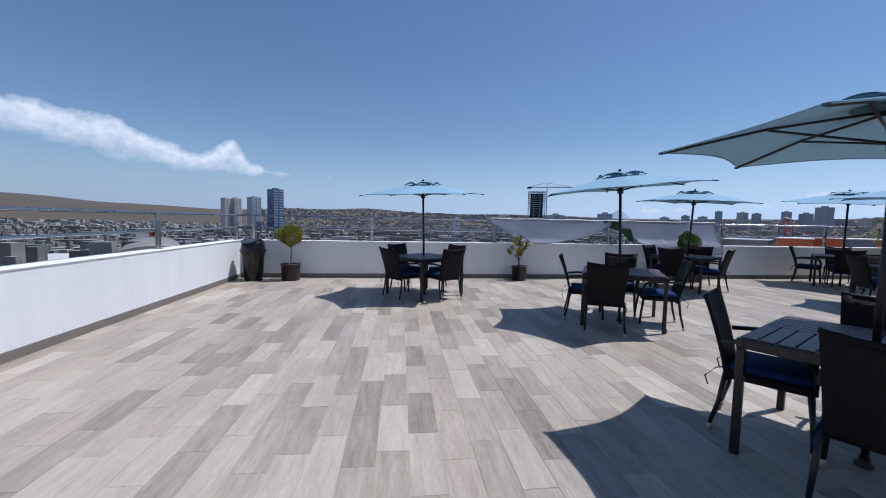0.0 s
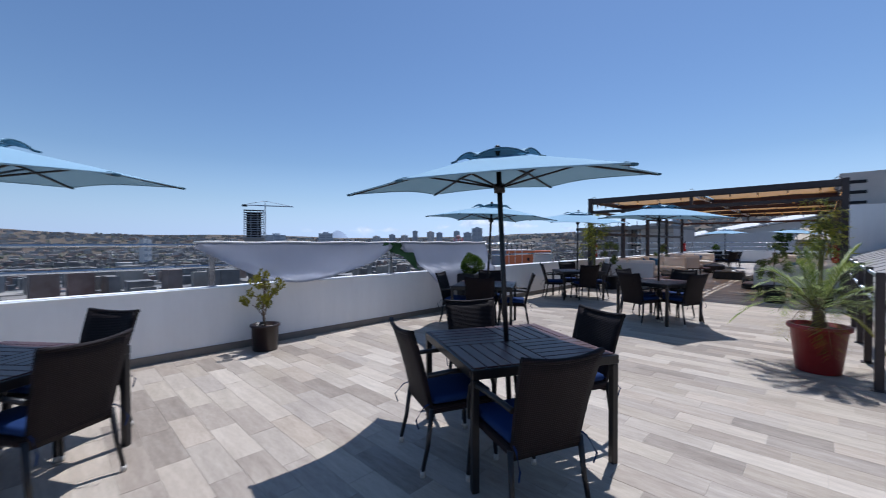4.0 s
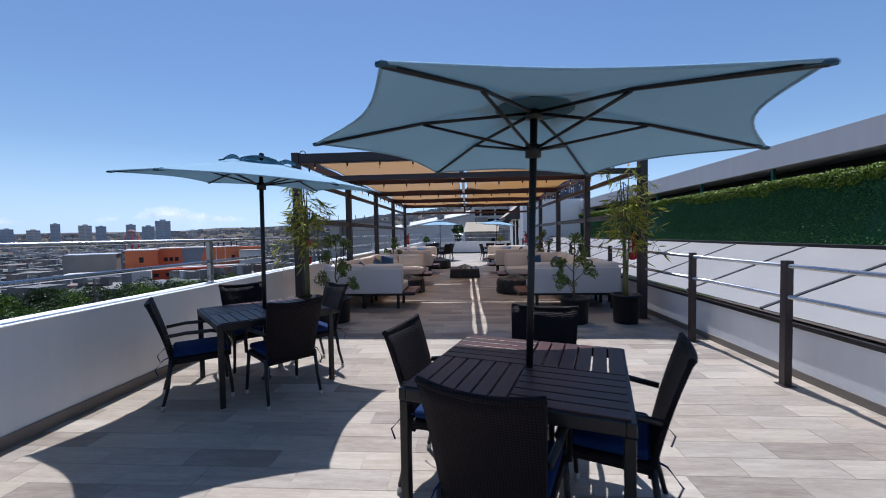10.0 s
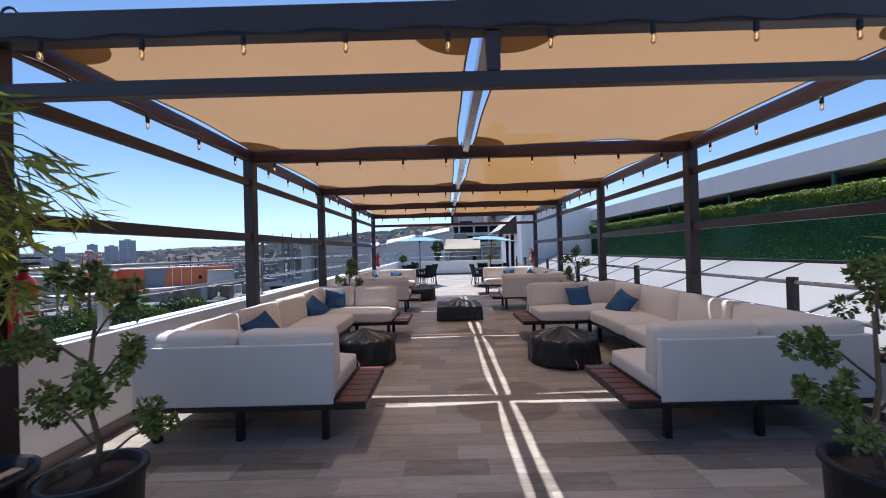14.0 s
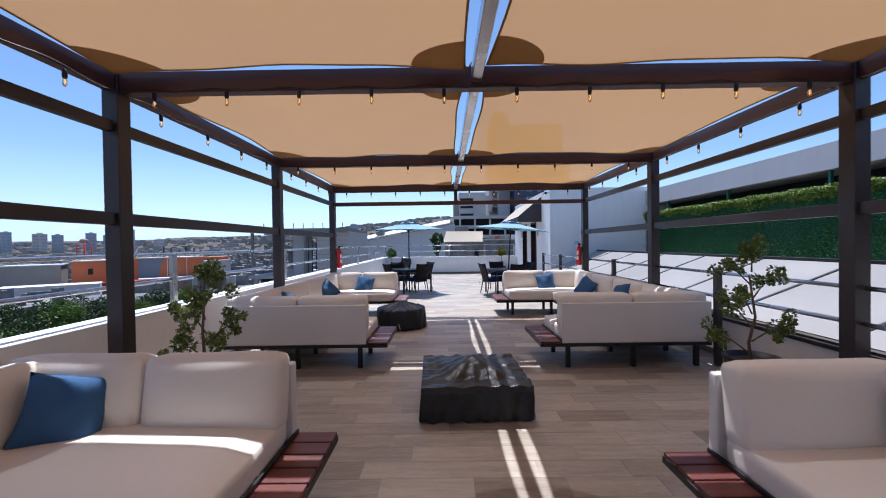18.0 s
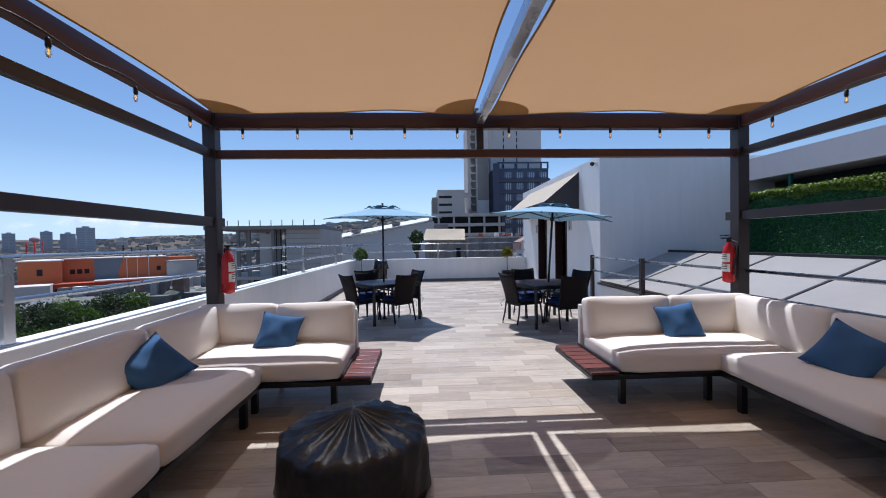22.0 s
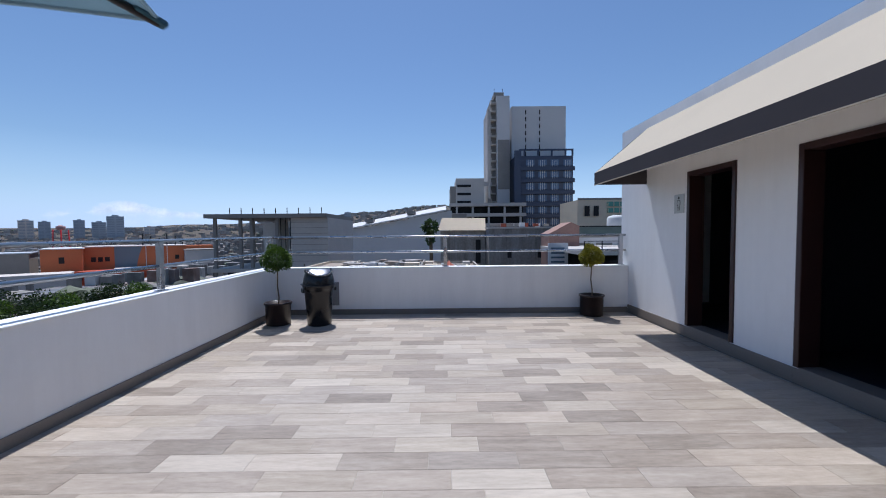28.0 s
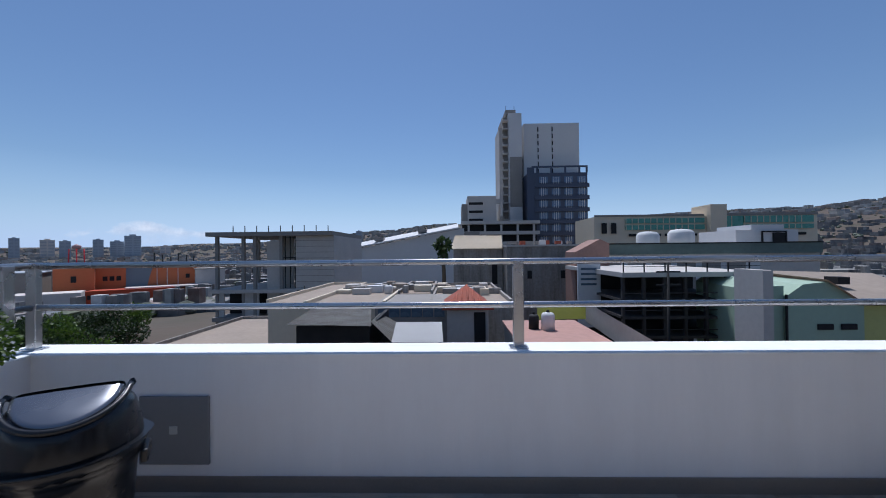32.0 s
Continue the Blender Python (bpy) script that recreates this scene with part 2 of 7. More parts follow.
M = dict(
    tile=tile_material("plank_tile", True),
    tile_rest=tile_material("plank_tile_field", False),
    grout=surface("grout", rgb(176, 168, 157), 0.9, vary=0.08),
    white=plaster("white_paint", rgb(234, 233, 232)),
    skirting=surface("grey_skirting", rgb(122, 114, 106), 0.55, vary=0.12, grain=60, coarse=3),
    cap=plaster("cap_paint", rgb(236, 236, 234), 0.08),
    steel=surface("brushed_steel", rgb(190, 190, 192), 0.28, metal=1.0, vary=0.06, grain=200, bump=0.03),
    brown=surface("brown_steel", rgb(52, 42, 42), 0.42, vary=0.14, grain=120, coarse=2.5, bump=0.06),
    darkmetal=surface("dark_metal", rgb(24, 21, 22), 0.4, vary=0.15, grain=150, bump=0.05),
    redwood=surface("red_brown_beam", rgb(76, 44, 37), 0.45, vary=0.15, grain=60, coarse=3, bump=0.08),
    wicker=wicker_material(),
    slat=wood_slat_material("table_slat", rgb(40, 27, 28), rgb(92, 58, 54)),
    bench=wood_slat_material("bench_slat", rgb(70, 34, 30), rgb(116, 58, 48)),
    blue=cloth("blue_cushion", rgb(26, 48, 92), 0.0, vary=0.12),
    pillow=cloth("blue_pillow", rgb(64, 98, 138), 0.0, vary=0.14, weave=0.3),
    cream=cloth("cream_cushion", rgb(226, 218, 208), 0.0, vary=0.05, weave=0.2),
    backing=cloth("sofa_backing", rgb(218, 214, 210), 0.0, vary=0.05, weave=0.2),
    canopy=cloth("umbrella_cloth", rgb(148, 180, 200), 0.09, tint=rgb(84, 138, 170), vary=0.05),
    canopy_cap=cloth("umbrella_cap", rgb(72, 104, 120), 0.15, tint=rgb(60, 90, 110)),
    sail=cloth("sail_cloth", rgb(196, 154, 102), 0.27, grain=500, tint=rgb(226, 172, 102), vary=0.05, open_weave=0.075),
    patch=cloth("sail_patch", rgb(168, 132, 84), 0.25, grain=500, tint=rgb(140, 104, 62)),
    tarp=cloth("tarp_cloth", rgb(196, 198, 208), 0.15, tint=rgb(180, 185, 200), vary=0.1),
    tarp_green=cloth("tarp_green", rgb(60, 92, 60), 0.1),
    plastic=plastic_sheet(),
    bin=surface("bin_plastic", rgb(18, 18, 21), 0.28, vary=0.2, grain=30, bump=0.05),
    flap=surface("bin_flap", rgb(126, 129, 136), 0.2, metal=0.7, vary=0.1, grain=20, bump=0.02, spec=0.8),
    pot=surface("brown_pot", rgb(38, 27, 26), 0.36, vary=0.2, grain=30, bump=0.1),
    blackpot=surface("black_pot", rgb(24, 24, 28), 0.5, vary=0.2, grain=40, bump=0.1),
    redpot=surface("red_pot", rgb(128, 34, 36), 0.35, vary=0.15, grain=30, bump=0.1),
    soil=surface("soil", rgb(62, 48, 38), 0.95, vary=0.3, grain=60, bump=0.8),
    bark=surface("bark", rgb(104, 88, 70), 0.85, vary=0.25, grain=50, bump=0.6),
    cane=surface("bamboo_cane", rgb(98, 98, 52), 0.5, vary=0.2, grain=20, bump=0.1),
    leaf=leaf_material("leaf", rgb(40, 62, 22), rgb(98, 124, 42)),
    leaf_dark=leaf_material("leaf_dark", rgb(36, 54, 30), rgb(80, 100, 52)),
    leaf_tree=leaf_material("leaf_tree", rgb(22, 36, 16), rgb(60, 78, 36)),
    leaf_juniper=leaf_material("leaf_juniper", rgb(66, 84, 42), rgb(146, 156, 86)),
    leaf_bamboo=leaf_material("leaf_bamboo", rgb(84, 104, 38), rgb(196, 186, 74)),
    leaf_yellow=leaf_material("leaf_yellow", rgb(96, 96, 24), rgb(158, 150, 46)),
    leaf_palm=leaf_material("leaf_palm", rgb(84, 108, 44), rgb(168, 176, 96)),
    hedge=leaf_material("hedge_leaf", rgb(26, 76, 38), rgb(66, 122, 60)),
    ivy=leaf_material("ivy_leaf", rgb(62, 92, 22), rgb(150, 166, 62)),
    hedge_back=surface("hedge_mat", rgb(24, 70, 44), 0.9, vary=0.3, grain=60, coarse=1.2, bump=0.8),
    roof=surface("roof_panel", rgb(158, 153, 147), 0.36, vary=0.06, grain=8, coarse=0.8, bump=0.02),
    fascia=plaster("fascia_paint", rgb(186, 184, 186)),
    green_steel=surface("green_steel", rgb(30, 92, 78), 0.5),
    soffit=surface("recess_shade_print", rgb(42, 42, 44), 0.8),
    tan=surface("tan_panel", rgb(176, 158, 134), 0.5, vary=0.06),
    awning=cloth("awning_cloth", rgb(196, 184, 164), 0.12, vary=0.04),
    valance=cloth("valance_cloth", rgb(74, 70, 72), 0.03),
    doorframe=surface("door_frame", rgb(52, 30, 28), 0.4, vary=0.12, grain=60),
    inside=surface("unlit_room_shade", rgb(30, 32, 46), 0.6, vary=0.1),
    red=surface("red_enamel", rgb(178, 22, 24), 0.3, vary=0.08, bump=0.02),
    paper=surface("white_label", rgb(222, 220, 214), 0.6, vary=0.04),
    black=surface("black_rubber", rgb(18, 18, 19), 0.55),
    plate=surface("sign_plate", rgb(178, 180, 178), 0.35, vary=0.04),
    greyplate=surface("grey_cover", rgb(120, 122, 126), 0.5, vary=0.04),
    footcap=surface("foot_cap", rgb(196, 190, 180), 0.4),
    rope=surface("cord", rgb(60, 56, 52), 0.8),
)
bulb_n = Nodes("bulb_glass")
bulb_n.set(Base_Color=rgb(255, 236, 200), Roughness=0.05, Transmission_Weight=0.8, IOR=1.3)
M["bulb"] = bulb_n.mat
fil_n = Nodes("filament")
fil_n.set(Base_Color=rgb(255, 190, 110), Emission_Color=rgb(255, 180, 90), Emission_Strength=1.6)
M["filament"] = fil_n.mat

# ---- building helpers ----
def box(bm, cx, cy, cz, sx, sy, sz, m=None, bevel=0.0):
    """A box by its centre and size, with soft edges where asked."""
    mm = Matrix.Translation((cx, cy, cz)) @ Matrix.Diagonal((sx, sy, sz, 1))
    if m is not None:
        mm = m @ mm
    got = bmesh.ops.create_cube(bm, size=1.0, matrix=mm)
    if bevel > 0:
        edges = list({e for v in got["verts"] for e in v.link_edges})
        bmesh.ops.bevel(bm, geom=edges, offset=bevel, segments=2, affect="EDGES", profile=0.5)


def span(bm, x0, x1, y0, y1, z0, z1, bevel=0.0):
    box(bm, (x0 + x1) / 2, (y0 + y1) / 2, (z0 + z1) / 2, abs(x1 - x0), abs(y1 - y0), abs(z1 - z0), None, bevel)


def tube(bm, path, radius, seg=8, radius_end=None):
    """A round bar along a line of points."""
    path = [Vector(p) for p in path]
    rings = []
    for i, p in enumerate(path):
        d = (path[min(i + 1, len(path) - 1)] - path[max(i - 1, 0)]).normalized()
        side = d.orthogonal().normalized() if abs(d.z) > 0.9 else d.cross(Vector((0, 0, 1))).normalized()
        up = side.cross(d)
        r = radius if radius_end is None else radius + (radius_end - radius) * i / (len(path) - 1)
        rings.append([bm.verts.new(p + side * (r * math.cos(a)) + up * (r * math.sin(a))) for a in [2 * math.pi * k / seg for k in range(seg)]])
    for a, b in zip(rings, rings[1:]):
        for k in range(seg):
            f = bm.faces.new((a[k], a[(k + 1) % seg], b[(k + 1) % seg], b[k]))
            f.smooth = True
    bm.faces.new(rings[0][::-1])
    bm.faces.new(rings[-1])


def lathe(bm, profile, seg=20, centre=(0, 0, 0), smooth=True, wob=None):
    """A turned shape from (radius, height) pairs; wob(angle, i) scales the radius."""
    c = Vector(centre)
    rings = []
    for i, (r, z) in enumerate(profile):
        rings.append([bm.verts.new(c + Vector((r * (wob(a, i) if wob else 1) * math.cos(a), r * (wob(a, i) if wob else 1) * math.sin(a), z))) for a in [2 * math.pi * k / seg for k in range(seg)]])
    for a, b in zip(rings, rings[1:]):
        for k in range(seg):
            f = bm.faces.new((a[k], a[(k + 1) % seg], b[(k + 1) % seg], b[k]))
            f.smooth = smooth
    bm.faces.new(rings[0][::-1])
    bm.faces.new(rings[-1])


def mesh_of(name, bm, material):
    me = bpy.data.meshes.new(name)
    bmesh.ops.recalc_face_normals(bm, faces=bm.faces)
    bm.to_mesh(me)
    bm.free()
    me.materials.append(material)
    return me


def part(name, bm, material, parent=None, label="", m=None):
    """One mesh object under a thing or a part."""
    ob = new(name, mesh_of(name, bm, material))
    if parent is not None:
        ob.parent = parent
    if m is not None:
        ob.matrix_basis = m
    if label:
        tagged(ob, label)
    return ob


def thing(name, label, category, group="", at=(0, 0, 0), turn=0.0, kind=""):
    e = new(name)
    e.empty_display_size = 0.2
    e.matrix_basis = pose(*at, 0, 0, turn)
    return tagged(e, label, category, group, kind)


def solid(name, bm, material, label="", category="", kind="structure", group=""):
    ob = new(name, mesh_of(name, bm, material))
    return tagged(ob, label, category, group, kind)


def raw(name, verts, faces, material, smooth=False):
    me = bpy.data.meshes.new(name)
    me.from_pydata(verts, [], faces)
    me.materials.append(material)
    if smooth:
        me.shade_smooth()
    return me


def rng(seed):
    return random.Random(seed)

# ---- terrace structure ----
WX0, WX1 = -9.32, -2.70      # inner faces of the long walls
WY0, WY1 = -3.85, 36.40      # inner faces of the end walls
EAST = 5.0                   # the wide south part of the terrace reaches this far
PAR = 0.87                   # parapet height
RX = -2.97                   # line of the floor-standing rail posts
BX, BY0, BY1, BZ = -2.65, 29.94, 36.69, 3.43   # lavatory block

bm = bmesh.new()
span(bm, WX0 - 0.25, EAST + 0.25, WY0 - 0.25, 6.9, -0.30, -0.0025)
span(bm, WX0 - 0.25, WX1, 6.9, WY1 + 0.25, -0.30, -0.0025)
floor = solid("floor", bm, M["grout"], "pale grout bed under wood-look plank tiles", "floor")

bm = bmesh.new()
span(bm, WX0 - 0.26, WX0, WY0 - 0.26, WY1 + 0.26, -0.30, PAR)
wall_west = solid("wall_west", bm, M["white"], "low white painted parapet along the terrace", "wall")
bm = bmesh.new()
span(bm, WX0, EAST, WY0 - 0.26, WY0, -0.30, PAR)
wall_south = solid("wall_south", bm, M["white"], "sunlit low white painted parapet", "wall")
bm = bmesh.new()
span(bm, WX0, BX, WY1, WY1 + 0.26, -0.30, PAR)
wall_north = solid("wall_north", bm, M["white"], "low white painted parapet at the far end", "wall")
bm = bmesh.new()
span(bm, EAST, EAST + 0.25, WY0 - 0.26, 6.9, -0.30, 3.2)
solid("wall_east", bm, M["white"], "plain white wall closing the wide end", "wall")
bm = bmesh.new()
span(bm, WX1, WX1 + 0.12, 6.9, BY0, -0.30, 0.50)
solid("wall_kerb", bm, M["white"], "knee-high white wall under the sloping panel roof", "wall")
bm = bmesh.new()
span(bm, WX1 + 0.12, EAST, 6.9, 7.02, -0.30, 0.47)
solid("wall_gable", bm, M["white"], "knee-high white wall under the roof's end", "wall")

# bevelled copings, 3 mm proud of the paint
def coping(name, x0, x1, y0, y1):
    bm = bmesh.new()
    span(bm, x0, x1, y0, y1, PAR, PAR + 0.018, 0.006)
    solid(name, bm, M["cap"], "white painted coping on the parapet", "coping")

coping("trim_west", WX0 - 0.28, WX0 + 0.012, WY0 - 0.28, WY1 + 0.28)
coping("trim_south", WX0 + 0.012, EAST, WY0 - 0.28, WY0 + 0.012)
coping("trim_north", WX0 + 0.012, BX - 0.003, WY1 - 0.012, WY1 + 0.28)
bm = bmesh.new()
span(bm, WX1 - 0.03, WX1 + 0.10, 6.87, BY0 - 0.003, 0.50, 0.55, 0.01)
solid("trim_kerb", bm, M["darkmetal"], "dark metal flashing along the knee wall", "flashing")

# skirtings of grey tile
def skirting(x0, x1, y0, y1, h=0.10):
    bm = bmesh.new()
    span(bm, x0, x1, y0, y1, -0.012, h, 0.004)
    solid("baseboard", bm, M["skirting"], "grey tile skirting at the wall's foot", "skirting")

skirting(WX0, WX0 + 0.014, WY0, WY1)
skirting(WX0 + 0.014, EAST, WY0, WY0 + 0.014)
skirting(WX0 + 0.014, BX - 0.014, WY1 - 0.014, WY1, 0.10)
skirting(WX1 - 0.014, WX1, 6.9, BY0, 0.08)
for a, b in ((BY0, 31.98), (31.98, 32.93), (32.93, 33.74), (33.74, 34.66), (34.66, WY1 - 0.014)):
    skirting(BX - 0.016, BX, a, b, 0.15)

# lavatory block: walls with two door openings
bm = bmesh.new()
D = ((31.98, 32.93), (33.74, 34.66))
DZ0, DZ1 = 0.16, 2.37
ys = [BY0, D[0][0], D[0][1], D[1][0], D[1][1], BY1]
zs = [-0.3, DZ0, DZ1, BZ]
grid = {}
def wv(i, k, s):
    if (i, k, s) not in grid:
        grid[(i, k, s)] = bm.verts.new((BX + 0.22 * s, ys[i], zs[k]))
    return grid[(i, k, s)]
def solid_cell(i, k):
    return 0 <= i < 5 and 0 <= k < 3 and not (k == 1 and i in (1, 3))
for i in range(5):
    for k in range(3):
        if not solid_cell(i, k):
            continue
        for s in (0, 1):
            bm.faces.new((wv(i, k, s), wv(i + 1, k, s), wv(i + 1, k + 1, s), wv(i, k + 1, s)))
        for di, dk, p, q in ((-1, 0, (i, k), (i, k + 1)), (1, 0, (i + 1, k), (i + 1, k + 1)), (0, -1, (i, k), (i + 1, k)), (0, 1, (i, k + 1), (i + 1, k + 1))):
            if not solid_cell(i + di, k + dk):
                bm.faces.new((wv(*p, 0), wv(*q, 0), wv(*q, 1), wv(*p, 1)))
solid("wall_lavatory", bm, M["white"], "tall white rendered wall with two dark door openings", "wall")
bm = bmesh.new()
span(bm, BX + 0.22, 3.6, BY0, BY0 + 0.22, -0.3, BZ)
solid("wall_lavatory_south", bm, M["white"], "tall white rendered wall in shade", "wall")
bm = bmesh.new()
span(bm, BX + 0.22, 3.6, BY1 - 0.22, BY1, -0.3, BZ)
span(bm, 3.38, 3.6, BY0 + 0.22, BY1 - 0.22, -0.3, BZ)
solid("wall_lavatory_back", bm, M["white"], "rear walls of the white block", "wall")
# blue-black inside: the unlit room's shade painted onto slab, floor and walls
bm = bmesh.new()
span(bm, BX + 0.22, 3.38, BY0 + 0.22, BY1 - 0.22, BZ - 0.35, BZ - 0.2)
solid("ceiling_lavatory", bm, M["inside"], "flat roof slab, indoor shade painted in as blue-black", "roof")
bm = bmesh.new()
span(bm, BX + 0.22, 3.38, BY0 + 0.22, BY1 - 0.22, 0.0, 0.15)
solid("floor_lavatory", bm, M["inside"], "glossy floor inside, indoor shade painted in as blue-black", "floor")
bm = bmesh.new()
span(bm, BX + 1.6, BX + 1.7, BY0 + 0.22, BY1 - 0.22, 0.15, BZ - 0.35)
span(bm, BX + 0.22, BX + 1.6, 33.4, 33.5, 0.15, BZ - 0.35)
solid("wall_lavatory_inner", bm, M["inside"], "inner walls of the lavatories, indoor shade painted in as blue-black", "wall")

def door(name, y0, y1):
    d = thing(name, "dark doorway with a brown wooden frame, door left open inwards", "door", at=(BX, 0, 0), kind="structure")
    for nm, a, b, z0, z1 in (("jamb", y0, y0 + 0.06, DZ0, DZ1), ("jamb", y1 - 0.06, y1, DZ0, DZ1), ("head", y0 + 0.06, y1 - 0.06, DZ1 - 0.07, DZ1)):
        bm = bmesh.new()
        span(bm, -0.02, 0.20, a, b, z0, z1, 0.008)
        part(nm, bm, M["doorframe"], d)
    bm = bmesh.new()
    span(bm, 0.24, 1.02, y0 + 0.03, y0 + 0.07, DZ0, DZ1 - 0.07, 0.004)
    leaf = part("door_leaf", bm, M["doorframe"], d)
    bm = bmesh.new()
    tube(bm, [(0.92, y0 + 0.07, 1.05), (0.92, y0 + 0.12, 1.05), (0.82, y0 + 0.12, 1.05)], 0.01, 8)
    part("door_handle", bm, M["steel"], leaf, "steel lever handle")
    bm = bmesh.new()
    span(bm, -0.015, 0.22, y0 + 0.06, y1 - 0.06, DZ0 - 0.012, DZ0 + 0.008, 0.003)
    part("threshold", bm, M["skirting"], d)

door("door_1", *D[0])
door("door_2", *D[1])

# awning over the doors
aw = thing("awning", "tan fabric awning with a dark grey valance over the doors", "awning", at=(BX, 0, 0))
AY0, AY1, AXF, AZT, AZF, AZV = 31.12, 35.77, -0.90, 3.28, 2.53, 2.33
bm = bmesh.new()
n = 16
rows = []
for i in range(n + 1):
    y = AY0 + (AY1 - AY0) * i / n
    rows.append([bm.verts.new((AXF * u, y, AZT + (AZF - AZT) * u - 0.02 * math.sin(math.pi * u) * (0.4 + 0.6 * math.sin(math.pi * i / n)))) for u in (0, 0.25, 0.5, 0.75, 1)])
for a, b in zip(rows, rows[1:]):
    for k in range(4):
        bm.faces.new((a[k], a[k + 1], b[k + 1], b[k])).smooth = True
part("top_cloth", bm, M["awning"], aw)
bm = bmesh.new()
span(bm, AXF - 0.004, AXF + 0.004, AY0, AY1, AZV, AZF)
part("valance", bm, M["valance"], aw, "dark grey valance with a pale hem")
bm = bmesh.new()
span(bm, AXF - 0.007, AXF + 0.007, AY0, AY1, AZV - 0.012, AZV)
part("hem", bm, M["awning"], aw)
for y, s in ((AY0, -1), (AY1, 1)):
    bm = bmesh.new()
    vs = [bm.verts.new((x, y + s * 0.004, z)) for x, z in ((0, AZT), (AXF, AZF), (AXF, AZV), (0, AZV))]
    bm.faces.new(vs)
    part("side_cloth", bm, M["valance"], aw)
for y in (AY0 + 0.02, (AY0 + AY1) / 2, AY1 - 0.02):
    bm = bmesh.new()
    tube(bm, [(0, y, AZT - 0.05), (AXF + 0.03, y, AZF - 0.03), (AXF + 0.03, y, AZV + 0.02)], 0.015, 6)
    part("frame_bar", bm, M["darkmetal"], aw)

# lavatory signs
def lav_sign(y):
    s = thing("lavatory_sign", "small grey plate with a figure outline beside the door", "sign", "lavatory signs", at=(BX, y, 1.93))
    bm = bmesh.new()
    span(bm, -0.014, 0, -0.115, 0.115, -0.14, 0.14, 0.004)
    part("plate", bm, M["plate"], s)
    bm = bmesh.new()
    lathe(bm, [(0.02, 0), (0.02, 0.004)], 12)
    part("head_mark", bm, M["black"], s, m=pose(-0.018, 0, 0.085, 0, 90, 0))
    for pts in ([(-0.03, 0.05), (-0.035, -0.02), (-0.018, -0.03), (-0.015, -0.1), (0.015, -0.1), (0.018, -0.03), (0.035, -0.02), (0.03, 0.05), (-0.03, 0.05)],):
        bm = bmesh.new()
        tube(bm, [(-0.017, a, b) for a, b in pts], 0.0035, 5)
        part("figure_mark", bm, M["black"], s)

lav_sign(31.74)
lav_sign(34.845)

# security camera under the block's top corner
c = thing("security_camera", "white dome camera with a dark lens on the wall's top corner", "camera", at=(BX, BY0 + 0.16, BZ - 0.13))
bm = bmesh.new()
tube(bm, [(0, 0, 0), (-0.08, 0, 0)], 0.035, 12)
part("mount", bm, M["paper"], c)
bm = bmesh.new()
bmesh.ops.create_uvsphere(bm, u_segments=14, v_segments=8, radius=0.05, matrix=Matrix.Translation((-0.10, 0, -0.015)))
part("dome", bm, M["black"], c, "dark dome")

# grey cover plate low on the north wall
c = thing("wall_cover", "grey metal service cover with a square latch on the parapet", "cover", at=(-8.355, WY1, 0.398))
bm = bmesh.new()
span(bm, -0.23, 0.23, -0.018, 0, -0.22, 0.22, 0.005)
part("plate", bm, M["greyplate"], c)
bm = bmesh.new()
span(bm, -0.025, 0.025, -0.026, -0.018, -0.02, 0.03)
part("latch", bm, M["plate"], c)

# ---- railings ----
def rail_run(name, label, posts, axis, fixed, z0, z_top, rails, post_w, post_mat, rail_mat, rail_r, ends=None):
    r = thing(name, label, "railing")
    lo, hi = ends or (min(posts), max(posts))
    for p in posts:
        bm = bmesh.new()
        x, y = (fixed, p) if axis == "y" else (p, fixed)
        box(bm, x, y, (z0 + z_top) / 2, post_w[0], post_w[1], z_top - z0, None, 0.004)
        po = part("post", bm, post_mat, r)
        bm = bmesh.new()
        box(bm, x, y, z0 + 0.006, post_w[0] + 0.05, post_w[1] + 0.05, 0.008, None, 0.002)
        part("base_plate", bm, post_mat, po)
    for z in rails:
        bm = bmesh.new()
        a, b = ((fixed, lo, z), (fixed, hi, z)) if axis == "y" else ((lo, fixed, z), (hi, fixed, z))
        tube(bm, [a, b], rail_r, 10)
        part("rail", bm, rail_mat, r)
    return r

PT = PAR + 0.018
west_posts = [36.36, 33.588, 30.286, 27.02, 23.945, 20.85, 17.748, 14.77, 11.784, 8.579, 5.378, 2.261, -0.813, -3.6]
rail_run("railing", "brushed steel railing with two rails on the parapet", west_posts, "y", -9.44, PT, 1.47, (1.465, 1.175), (0.05, 0.07), M["steel"], M["steel"], 0.022, (WY0 - 0.1, WY1 + 0.15))
rail_run("railing", "brushed steel railing with two rails on the sunlit parapet", [-9.40, -6.4, -3.3, -0.2, 2.9], "x", WY0 - 0.12, PT, 1.47, (1.465, 1.175), (0.07, 0.05), M["steel"], M["steel"], 0.022, (-9.44, EAST))
rail_run("railing", "brushed steel railing with two rails at the far end", [-9.44, -6.11, -2.74], "x", WY1 + 0.13, PT, 1.47, (1.465, 1.175), (0.07, 0.05), M["steel"], M["steel"], 0.022, (-9.44, BX))
east_posts = [6.47, 7.75, 9.07, 10.59, 12.118, 15.1, 18.17, 21.2, 24.13, 27.70, 29.65]
rail_run("railing", "dark floor-standing posts with two silver rails beside the panel roof", east_posts, "y", RX, 0.0, 1.19, (1.14, 0.85), (0.07, 0.07), M["brown"], M["steel"], 0.02)
rail_run("railing", "dark posts with two silver rails across the roof's end", [-1.40, 0.15, 1.7, 3.25, 4.8], "x", 6.47, 0.0, 1.19, (1.14, 0.85), (0.07, 0.07), M["brown"], M["steel"], 0.02, (RX, EAST))

